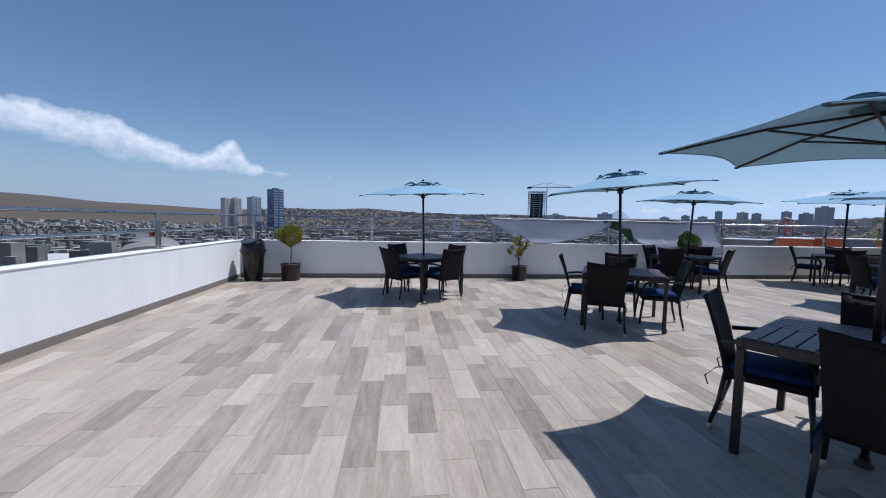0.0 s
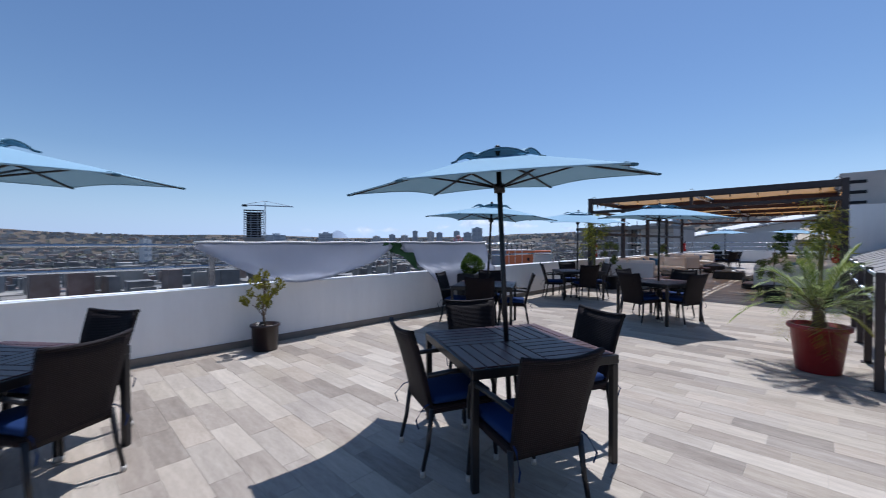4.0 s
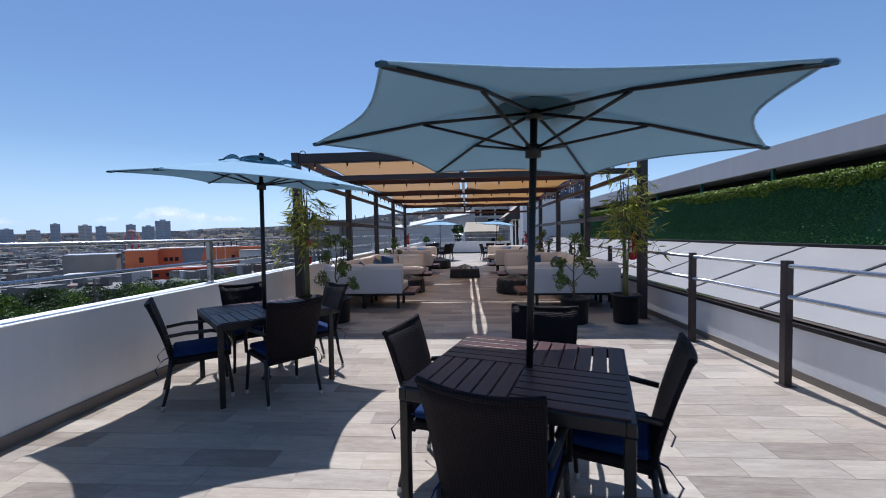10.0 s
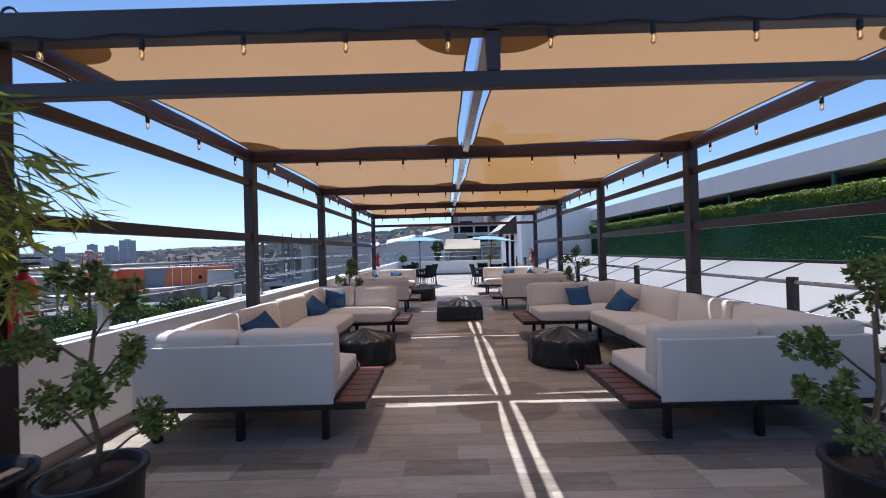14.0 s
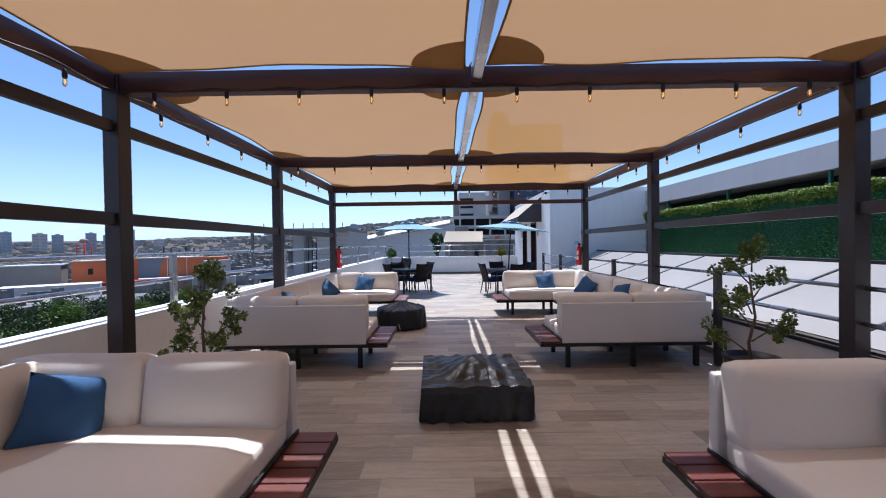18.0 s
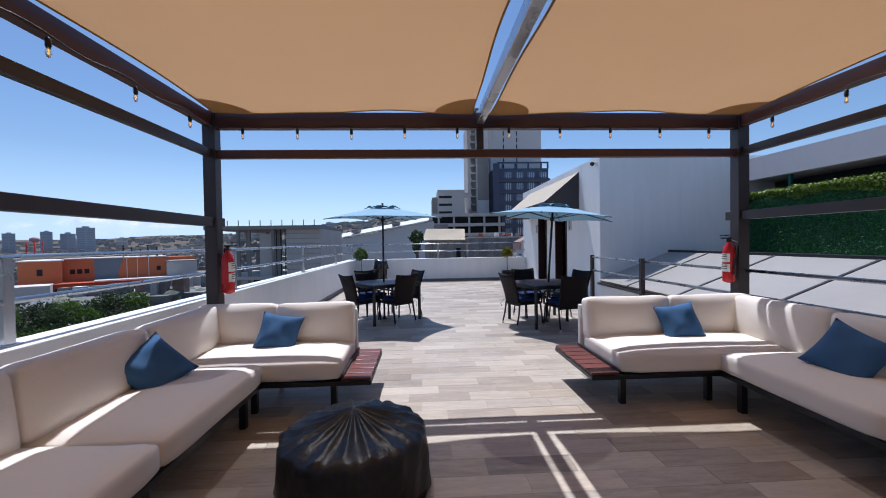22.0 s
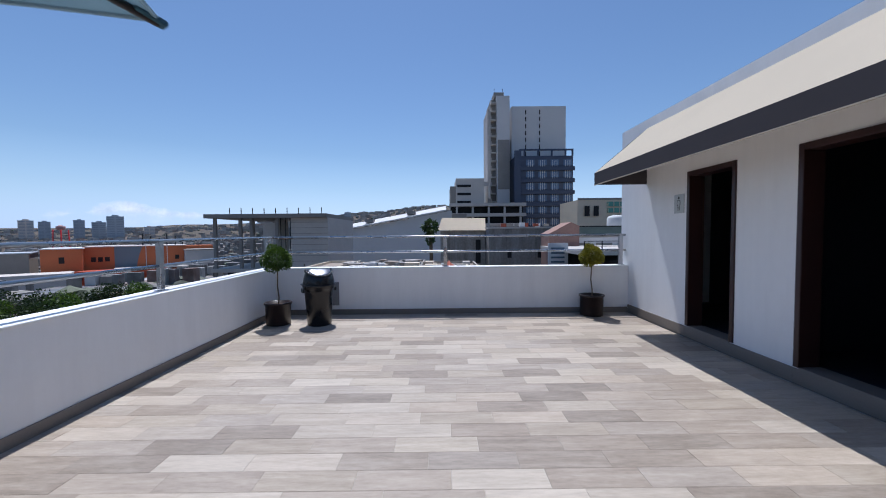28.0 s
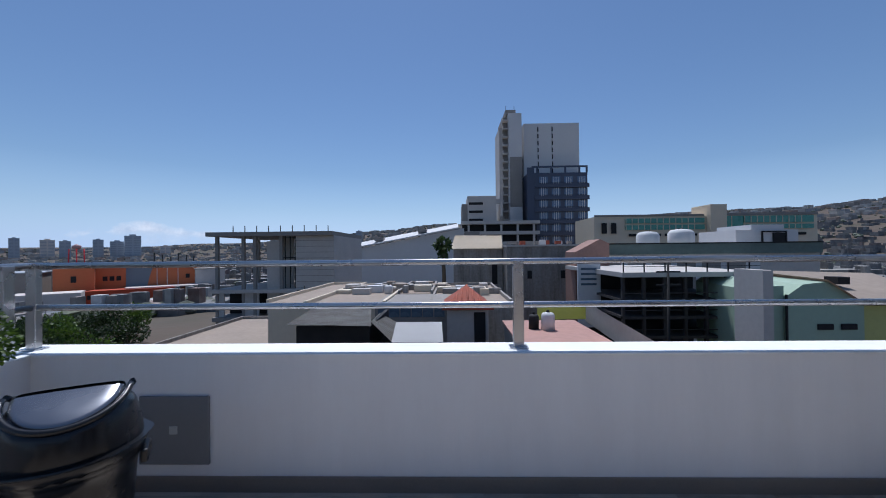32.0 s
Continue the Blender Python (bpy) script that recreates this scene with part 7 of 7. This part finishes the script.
a = [bm.verts.new((x, 58.0, z)) for x, z in ((12.4, -14), (17.0, -14), (17.0, -1.6), (14.9, -0.15), (13.4, -0.3), (12.4, -1.0))]
b = [bm.verts.new((v.co.x + 2, 70, v.co.z)) for v in a]
bm.faces.new(a)
for k in range(6):
    bm.faces.new((a[k], a[(k + 1) % 6], b[(k + 1) % 6], b[k]))
part("wall", bm, mint, ms)
quad("roof", brownroof, ms, ((14.6, 57.7, 0.0), (16.9, 57.7, -1.52), (22.5, 57.7, -1.55), (26.5, 66.5, -0.2), (16.0, 66.5, 0.15)), 0.15)
bpart("lime_wall", lime, ms, (17.0, 24, 58.2, 60, -14, -1.65), label="yellow-green side wall")
for x in (14.2, 15.6):
    bpart("vent", dark_m, ms, (x, x + 0.9, 57.9, 58, -3.05, -2.7))
bpart("roof_vent", dark_m, ms, (18.4, 19.2, 61, 62, -0.6, -0.1))
bpart("gutter", dark_m, ms, (12.3, 12.4, 57.9, 58, -14, -0.9))

pk.matrix_basis = Matrix.Translation((2.0, 0, 0))
ms.matrix_basis = Matrix.Translation((1.4, 0, -0.4))

gb = thing("green_glass_offices", "long office block with green glazing and pale ends", "building")
bpart("body", cream_tin, gb, (54, 147, 200, 225, -20, 15.5))
for x0, x1, z0, z1 in ((67, 100, 9.8, 11.8), (67, 100, 12.6, 14.6), (108.4, 116, 3, 15.3), (116.4, 145, 9.8, 11.6), (116.4, 145, 12.4, 15.2)):
    bpart("glazing", teal, gb, (x0, x1, 199.4, 200, z0, z1))
    for k in range(int((x1 - x0) / 2.6)):
        bpart("mullion", cream_tin, gb, (x0 + 2.6 * k, x0 + 2.6 * k + 0.3, 199.25, 199.4, z0, z1))
bpart("stair_tower", cream_tin, gb, (101, 107.6, 197, 210, -20, 20))
bpart("roof_line", concrete_d, gb, (54, 100, 199.6, 200, 15.5, 16.3), (108, 147, 199.6, 200, 15.5, 16.6))
win_row(gb, dark_m, (70, 75, 80, 85, 90, 95, 120, 125, 130, 135, 140), (7.6,), 3.4, 1.1, 199.35)
win_row(gb, dark_m, (58, 62), (10.6,), 2.2, 4.5, 199.35)

def tank(x, y, z, rad, h, mat, label):
    t = thing("roof_tank", label, "tank", "roof tanks", (x, y, z))
    bm = bmesh.new()
    lathe(bm, [(rad, 0), (rad, h * 0.82), (rad * 0.8, h * 0.95), (rad * 0.25, h)], 16)
    part("body", bm, mat, t)
    bm = bmesh.new()
    lathe(bm, [(rad * 0.25, h), (rad * 0.25, h + 0.1), (0.02, h + 0.12)], 10)
    part("lid", bm, dark_m, t)
tank(-1.4, 55, -2.75, 0.36, 0.95, paint_w, "pale water tank on the pink roof")
tank(-2.1, 55.3, -2.75, 0.28, 0.8, dark_m, "dark water barrel on the pink roof")
tank(21.5, 90, 0.9, 1.5, 3.2, paint_w, "white tank on the teal-edged roof")
tank(26.2, 90, 0.9, 1.7, 3.5, paint_w, "white tank on the teal-edged roof")
tank(-12.5, 70, -2.35, 0.4, 0.8, paint_w, "pale tank on a flat roof")
rr = rng(5)
for k in range(60):
    x, y = rr.uniform(-17, -2.5), rr.uniform(69.5, 77)
    b = thing("roof_box", "small grey box on a flat roof", "roof box", "roof boxes", (x, y, -2.35 if x < -11.5 else (-2.25 if x < -8.3 else -2.5)))
    bm = bmesh.new()
    hh = rr.uniform(0.25, 0.7)
    box(bm, 0, 0, hh / 2, rr.uniform(0.4, 1.7), rr.uniform(0.5, 1.6), hh, None, 0.03)
    part("box", bm, rr.choice((concrete, paint_w, tin, concrete_d, brownroof, cream_tin, stained)), b)

def pole(x, y, top):
    p = thing("utility_pole", "dark utility pole with a cross arm", "pole", "utility poles", (x, y, 0))
    bm = bmesh.new()
    tube(bm, [(0, 0, -16), (0, 0, top)], 0.14, 8, 0.09)
    part("mast", bm, dark_m, p)
    for z in (top - 0.6, top - 1.6):
        bm = bmesh.new()
        box(bm, 0, 0, z, 1.8, 0.12, 0.12)
        part("cross_arm", bm, dark_m, p)
for x, y, z in ((-23.5, 78, -2.2), (10.0, 64, 0.4), (-4.6, 100, 2), (-40, 40, -2), (-60, 60, -6), (-38, 8, -3), (-44, -8, -3)):
    pole(x, y, z)

# barrel-roofed hall and painted shops to the west
br = thing("barrel_roof_hall", "grey hall under a pale barrel roof", "building", "", (-69, -41, 0), 121)
bm = bmesh.new()
arc = [(4.9 * math.cos(math.pi * k / 12), -5.2 + 1.5 * math.sin(math.pi * k / 12)) for k in range(13)]
a = [bm.verts.new((x, 0, z)) for x, z in arc]
b = [bm.verts.new((x, 34, z)) for x, z in arc]
for k in range(12):
    bm.faces.new((a[k], a[k + 1], b[k + 1], b[k])).smooth = True
bm.faces.new(a)
bm.faces.new(b[::-1])
part("roof", bm, tin, br, "pale barrel roof")
bpart("wall", concrete_d, br, (-4.8, 4.8, 0.1, 33.9, -30, -5.2))
sh = thing("painted_shops", "low cream and orange painted shop block", "building", "", (-213, -128, 0), 121)
bpart("cream_part", far_b, sh, (-5.2, 0, 0, 10, -32, -6.4))
bpart("orange_part", orange_m, sh, (0, 5.4, 0.2, 10, -32, -6.0))
bpart("roof", concrete_d, sh, (-5.4, 5.6, -0.3, 10.2, -6.0, -5.7))
win_row(sh, dark_m, (1.6, 3.6), (-8.2,), 1.0, 0.9, 0.2)
# far peak, its haze blue painted into the colour
n = Nodes("hazed_mountain")
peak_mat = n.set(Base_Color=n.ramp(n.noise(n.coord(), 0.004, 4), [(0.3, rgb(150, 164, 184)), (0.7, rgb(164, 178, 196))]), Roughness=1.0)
pv, pf = [], []
for k in range(25):
    az = 66 - 14 * k / 24
    e = 1.75 * math.exp(-((az - 59.4) / 1.5) ** 2) + 0.55 * math.exp(-((az - 62.4) / 2.0) ** 2) + 0.25 * math.exp(-((az - 55.0) / 2.0) ** 2) + 0.05 * noise.noise(Vector((az * 1.7, 0, 0)))
    for el, dd in ((e, 4700), (-1.0, 4400)):
        x, y = place(dd, az)
        pv.append((x + 5, y - 17, 1.5 + dd * math.tan(radians(el))))
for k in range(24):
    pf.append((2 * k, 2 * k + 1, 2 * k + 3, 2 * k + 2))
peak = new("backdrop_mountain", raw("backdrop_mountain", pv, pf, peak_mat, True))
tagged(peak, "mountain peak far on the horizon, painted pale haze blue", "mountain", kind="structure")

# ---- far towers, haze painted into their pale colours ----
def far_tower(az, elev, width, dist, mat, label, floors=14, depth=1.0, bands=True):
    x, y = place(dist, az)
    if az > 65:
        x, y = x + 6.0, y - 18.0
    w = 2 * dist * math.tan(radians(width / 2)) * (0.78 if az > 65 else 1.0)
    z1 = 1.5 + dist * math.tan(radians(elev))
    z0 = land(dist, az) - 4
    t = thing("far_tower", label, "building", "far towers", (x, y, 0), az + (32 if az > 65 else 0))
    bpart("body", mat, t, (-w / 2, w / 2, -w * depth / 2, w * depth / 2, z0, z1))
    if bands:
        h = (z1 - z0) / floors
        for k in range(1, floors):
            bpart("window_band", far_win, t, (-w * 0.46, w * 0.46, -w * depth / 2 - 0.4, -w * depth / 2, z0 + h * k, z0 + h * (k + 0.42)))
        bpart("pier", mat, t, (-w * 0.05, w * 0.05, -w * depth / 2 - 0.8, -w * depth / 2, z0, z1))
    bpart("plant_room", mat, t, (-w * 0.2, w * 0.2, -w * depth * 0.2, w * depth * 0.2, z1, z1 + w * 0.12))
    return t

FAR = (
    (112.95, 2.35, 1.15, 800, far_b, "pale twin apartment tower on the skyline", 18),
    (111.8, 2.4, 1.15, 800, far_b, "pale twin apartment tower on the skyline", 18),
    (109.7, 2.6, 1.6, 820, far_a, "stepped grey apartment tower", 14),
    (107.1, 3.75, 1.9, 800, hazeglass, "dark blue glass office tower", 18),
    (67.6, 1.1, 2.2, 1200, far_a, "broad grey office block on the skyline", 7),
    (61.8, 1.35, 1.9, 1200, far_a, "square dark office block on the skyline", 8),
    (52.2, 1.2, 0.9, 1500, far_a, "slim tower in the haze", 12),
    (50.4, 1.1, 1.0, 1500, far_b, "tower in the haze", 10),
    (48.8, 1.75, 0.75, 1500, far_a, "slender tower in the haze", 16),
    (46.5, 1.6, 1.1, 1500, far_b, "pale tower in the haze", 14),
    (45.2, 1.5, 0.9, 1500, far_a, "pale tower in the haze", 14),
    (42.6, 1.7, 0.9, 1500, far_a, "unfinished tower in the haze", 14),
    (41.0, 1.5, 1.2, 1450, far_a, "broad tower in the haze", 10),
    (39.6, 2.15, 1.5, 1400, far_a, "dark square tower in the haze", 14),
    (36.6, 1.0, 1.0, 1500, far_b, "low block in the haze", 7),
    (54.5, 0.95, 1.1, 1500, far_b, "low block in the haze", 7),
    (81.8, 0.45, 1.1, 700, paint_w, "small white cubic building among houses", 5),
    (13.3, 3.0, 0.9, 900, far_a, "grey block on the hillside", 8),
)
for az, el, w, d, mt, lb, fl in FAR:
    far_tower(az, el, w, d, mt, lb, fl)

# tower under construction with its crane
x, y = place(900, 70.3)
x, y = x + 4.5, y - 17.5
ct = thing("tower_under_construction", "dark open-floored tower under construction", "building", at=(x, y, 0), turn=70.3)
z0, z1 = land(900, 70.3) - 4, 1.5 + 900 * math.tan(radians(4.35))
w = 38.0
bpart("core", dark_m, ct, (-w * 0.36, w * 0.36, -8, 12, z0, z1 - 4))
nfl = 22
for k in range(nfl):
    z = z0 + (z1 - z0) * (k + 1) / nfl
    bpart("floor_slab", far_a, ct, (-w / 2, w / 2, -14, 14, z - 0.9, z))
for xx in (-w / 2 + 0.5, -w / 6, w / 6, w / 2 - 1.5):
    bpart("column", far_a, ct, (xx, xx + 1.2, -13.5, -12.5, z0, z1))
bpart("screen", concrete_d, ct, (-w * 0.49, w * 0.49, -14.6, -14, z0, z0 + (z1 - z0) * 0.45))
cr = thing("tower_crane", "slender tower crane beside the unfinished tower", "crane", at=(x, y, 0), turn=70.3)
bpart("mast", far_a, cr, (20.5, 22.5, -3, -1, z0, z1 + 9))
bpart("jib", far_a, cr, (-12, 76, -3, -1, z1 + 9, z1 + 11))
bpart("counter_jib", dark_m, cr, (-22, -12, -3.5, -0.5, z1 + 7, z1 + 11))
bm = bmesh.new()
tube(bm, [(21.5, -2, z1 + 20), (70, -2, z1 + 11)], 0.5, 4)
tube(bm, [(21.5, -2, z1 + 9), (21.5, -2, z1 + 20)], 0.8, 4)
tube(bm, [(21.5, -2, z1 + 20), (-18, -2, z1 + 11)], 0.5, 4)
part("tie", bm, far_a, cr)

# ---- street trees beside the block ----
def street_tree(x, y, top, rad, seed):
    t = thing("street_tree", "dense dark green street tree", "tree", "street trees", (x, y, 0))
    r = rng(seed)
    bm = bmesh.new()
    tube(bm, [(0, 0, -17), (0.2, 0.1, top - rad * 1.8), (0.1, 0, top - rad)], 0.3, 8, 0.15)
    for k in range(5):
        a = 1.26 * k + r.random()
        tube(bm, [(0.1, 0.1, top - rad * 1.9), (rad * 0.6 * math.cos(a), rad * 0.6 * math.sin(a), top - rad * 0.9)], 0.12, 6, 0.05)
    part("trunk", bm, M["bark"], t)
    leaves = []
    for k in range(9):
        d = rand_dir(r)
        c = Vector((d.x * rad * 0.6, d.y * rad * 0.6, top - rad + d.z * rad * 0.45))
        leaves += clump(r, c, rad * r.uniform(0.42, 0.62), 210, 0.44, 0.8)
    o = new("crown", leaf_mesh("crown", leaves, M["leaf_tree"] if seed % 3 else M["leaf"]))
    o.parent = t

k = 0
q = rng(300)
for row_d, a0, a1, cnt in ((48, 47, 74, 9), (60, 42, 72, 12), (74, 39, 70, 13), (90, 37, 68, 14), (108, 36, 64, 14)):
    for m in range(cnt):
        aa = a0 + (a1 - a0) * (m + q.uniform(0.2, 0.8)) / cnt
        dd = row_d + q.uniform(-5, 5)
        px, py = place(dd, aa)
        street_tree(px, py + 8, -8.3 + q.uniform(-0.9, 0.6), q.uniform(2.9, 3.9), 300 + k)
        k += 1
for k in range(8):
    q = rng(400 + k)
    street_tree(-34 - q.uniform(0, 14), -26 + 4.8 * k, -7.5 + q.uniform(-0.8, 0.8), q.uniform(2.4, 3.4), 400 + k)

pt = thing("palm_tree", "shaggy fan palm between the roofs", "tree", "", (-7.8, 84, 1.2))
bm = bmesh.new()
tube(bm, [(0, 0, -16), (0.2, 0, -3), (0.1, 0, 0.6)], 0.3, 8, 0.22)
part("trunk", bm, M["bark"], pt)
leaves = clump(rng(8), Vector((0.1, 0, 1.3)), 0.85, 240, 0.6, 0.85) + clump(rng(9), Vector((0.1, 0, -0.2)), 0.5, 220, 0.45, 2.0)
o = new("crown", leaf_mesh("crown", leaves, M["leaf_dark"]))
o.parent = pt

# ---- cloud bank far off over the hills ----
def cloud_sheet(name, az0, az1, e0, e1, dist, seed, line, spread):
    """A curved sheet far off; the cloud follows a line (u, middle, half depth) across it, with ragged edges."""
    vv, ff = [], []
    NU, NV = 40, 12
    for i in range(NU + 1):
        for j in range(NV + 1):
            u, w = i / NU, j / NV
            az = az0 + (az1 - az0) * u
            el = e0 + (e1 - e0) * w
            x, y = place(dist, az)
            vv.append((x, y, 1.5 + dist * math.tan(radians(el))))
    for i in range(NU):
        for j in range(NV):
            a = i * (NV + 1) + j
            ff.append((a, a + 1, a + NV + 2, a + NV + 1))
    me = raw(name, vv, ff, None)
    uv = me.uv_layers.new(name="sheet")
    for poly in me.polygons:
        for li in poly.loop_indices:
            vi = me.loops[li].vertex_index
            uv.data[li].uv = ((vi // (NV + 1)) / NU, (vi % (NV + 1)) / NV)
    c = Nodes(name + "_mist")
    tc = c.add("ShaderNodeTexCoord")
    sep = c.add("ShaderNodeSeparateXYZ")
    c.link(tc.outputs["UV"], sep.inputs[0])
    mp = c.add("ShaderNodeMapping", Scale=(abs(az1 - az0) * 0.27, abs(e1 - e0) * 0.29, 1), Location=(seed, seed * 0.7, 0))
    c.link(tc.outputs["UV"], mp.inputs["Vector"])
    big = c.noise(mp.outputs[0], 1.0, 9, 0.56)
    def math_n(op, a, b):
        m = c.add("ShaderNodeMath")
        m.operation = op
        for i, q in enumerate((a, b)):
            if isinstance(q, bpy.types.NodeSocket):
                c.link(q, m.inputs[i])
            else:
                m.inputs[i].default_value = q
        return m.outputs[0]
    # the cloud's middle line and half depth along the sheet
    grey = lambda q: (q, q, q, 1.0)
    mid = c.ramp(sep.outputs[0], [(u, grey(m)) for u, m, h in line])
    half = c.ramp(sep.outputs[0], [(u, grey(h)) for u, m, h in line])
    rise = math_n("SUBTRACT", sep.outputs[1], mid)
    off = math_n("ABSOLUTE", rise, 0.0)
    depth = math_n("DIVIDE", math_n("SUBTRACT", half, off), spread)
    dens = math_n("ADD", depth, math_n("MULTIPLY", math_n("SUBTRACT", big, 0.5), 3.4))
    alpha = c.ramp(dens, [(0.0, grey(0.0)), (0.35, grey(0.5)), (0.9, grey(1.0))])
    # ragged bright tops over a soft greyish base
    lower = c.add("ShaderNodeMapRange")
    for nm, val in (("From Min", -0.10), ("From Max", 0.03), ("To Min", 0.5), ("To Max", 1.0)):
        lower.inputs[nm].default_value = val
    c.link(rise, lower.inputs["Value"])
    alpha = math_n("MULTIPLY", alpha, lower.outputs["Result"])
    em = c.add("ShaderNodeEmission", Strength=1.1)
    shade = c.ramp(c.noise(mp.outputs[0], 2.3, 6, 0.6), [(0.3, rgb(196, 204, 216)), (0.62, rgb(240, 241, 243))])
    c.link(shade, em.inputs["Color"])
    tr = c.add("ShaderNodeBsdfTransparent")
    mx = c.add("ShaderNodeMixShader")
    c.link(alpha, mx.inputs[0])
    c.link(tr.outputs[0], mx.inputs[1])
    c.link(em.outputs[0], mx.inputs[2])
    c.link(mx.outputs[0], c.out.inputs["Surface"])
    me.materials.clear()
    me.materials.append(c.mat)
    ob = new("backdrop_cloud", me)
    ob.visible_shadow = False
    tagged(ob, "bank of white cumulus cloud over the hills", "cloud", kind="structure")

cloud_sheet("cloud_a", 144, 100, 1.5, 15.0, 4200, 3.0, ((0.0, 0.62, 0.0), (0.08, 0.62, 0.08), (0.26, 0.60, 0.14), (0.47, 0.53, 0.16), (0.56, 0.43, 0.11), (0.64, 0.385, 0.09), (0.72, 0.455, 0.14), (0.77, 0.35, 0.07), (0.86, 0.315, 0.015), (0.92, 0.31, -0.1)), 0.085)
cloud_sheet("cloud_b", 66, 22, 0.6, 5.4, 4300, 9.0, ((0.0, 0.2, -0.2), (0.2, 0.25, 0.02), (0.45, 0.3, 0.06), (0.62, 0.5, 0.25), (0.70, 0.4, 0.14), (0.85, 0.35, 0.03), (1.0, 0.2, -0.2)), 0.30)

# pale haze low over the horizon, all round: a glowing, see-through sheet
hzv, hzf = [], []
HN = 96
for k in range(HN):
    for el in (-1.5, 1.2, 3.5, 6.5, 11.0):
        x, y = place(4950, -180 + 360 * k / HN)
        hzv.append((x, y, 1.5 + 4950 * math.tan(radians(el))))
for k in range(HN):
    for m in range(4):
        a, b = k * 5 + m, ((k + 1) % HN) * 5 + m
        hzf.append((a, b, b + 1, a + 1))
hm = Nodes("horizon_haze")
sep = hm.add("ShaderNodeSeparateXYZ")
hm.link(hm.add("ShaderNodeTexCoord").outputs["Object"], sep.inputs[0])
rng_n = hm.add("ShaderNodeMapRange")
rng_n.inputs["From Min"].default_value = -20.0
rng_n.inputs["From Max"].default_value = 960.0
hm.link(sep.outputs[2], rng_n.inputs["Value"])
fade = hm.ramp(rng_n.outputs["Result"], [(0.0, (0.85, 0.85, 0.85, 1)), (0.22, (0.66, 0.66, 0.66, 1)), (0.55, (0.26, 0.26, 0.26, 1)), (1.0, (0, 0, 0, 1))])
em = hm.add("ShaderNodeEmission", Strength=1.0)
# glow painted brighter on the sun's side
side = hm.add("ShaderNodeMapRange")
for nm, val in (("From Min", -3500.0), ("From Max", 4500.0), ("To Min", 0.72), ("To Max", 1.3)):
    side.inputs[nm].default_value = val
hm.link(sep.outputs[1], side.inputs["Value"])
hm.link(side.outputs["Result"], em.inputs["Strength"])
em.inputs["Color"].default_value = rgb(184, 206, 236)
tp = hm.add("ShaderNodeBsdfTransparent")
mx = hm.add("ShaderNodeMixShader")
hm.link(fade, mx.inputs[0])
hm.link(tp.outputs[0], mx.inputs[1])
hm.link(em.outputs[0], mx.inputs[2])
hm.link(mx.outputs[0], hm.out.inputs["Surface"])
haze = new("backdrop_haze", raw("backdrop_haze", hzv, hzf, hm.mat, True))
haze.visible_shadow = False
tagged(haze, "glowing see-through backdrop sheet of pale blue haze low over the horizon", "sky", kind="structure")

# ---- floor tiles: wood-look planks laid across the terrace ----
TW, TL, GAP = 0.20, 0.60, 0.0025
tr = rng(21)
bm = bmesh.new()
box(bm, 0, 0, -0.007, TL - GAP, TW - GAP, 0.014, None)
top_edges = [e for e in bm.edges if all(v.co.z > -0.001 for v in e.verts)]
bmesh.ops.bevel(bm, geom=top_edges, offset=0.0015, segments=1, affect="EDGES")
tile_me = mesh_of("floor_tile", bm, M["tile"])
near, tv, tf = 0, [], []
row = 0
y = WY0
while y < WY1 - 0.02:
    x1 = EAST if y < 6.7 else WX1
    off = (row % 3) * TL / 3 + tr.uniform(-0.06, 0.06)
    x = WX0 - off
    while x < x1:
        a, b = max(x, WX0), min(x + TL, x1)
        yy0, yy1 = y, min(y + TW, WY1)
        full = (b - a > TL - 0.001) and (yy1 - yy0 > TW - 0.001)
        cx, cy = (a + b) / 2, (yy0 + yy1) / 2
        if full and near < 300 and abs(cx + 6.35) < 0.95 and (13.0 > cy > 8.2 or 29.6 < cy < 36.8):
            t = new("floor_tile", tile_me)
            t.parent = floor
            t.matrix_basis = Matrix.Translation((cx, cy, tr.uniform(-0.0006, 0.0006)))
            near += 1
        elif b - a > 0.03:
            n0, g, zt = len(tv), GAP / 2, tr.uniform(-0.0006, 0.0006)
            for zz in (-0.0125, zt):
                tv += [(a + g, yy0 + g, zz), (b - g, yy0 + g, zz), (b - g, yy1 - g, zz), (a + g, yy1 - g, zz)]
            tf += [(n0 + 4, n0 + 5, n0 + 6, n0 + 7)] + [(n0 + i, n0 + (i + 1) % 4, n0 + 4 + (i + 1) % 4, n0 + 4 + i) for i in range(4)]
        x += TL
    y += TW
    row += 1
rest = new("floor_tiles", raw("floor_tiles", tv, tf, M["tile_rest"]))
rest.parent = floor
tagged(rest, "field of beige and grey wood-look plank tiles", kind="stuff")
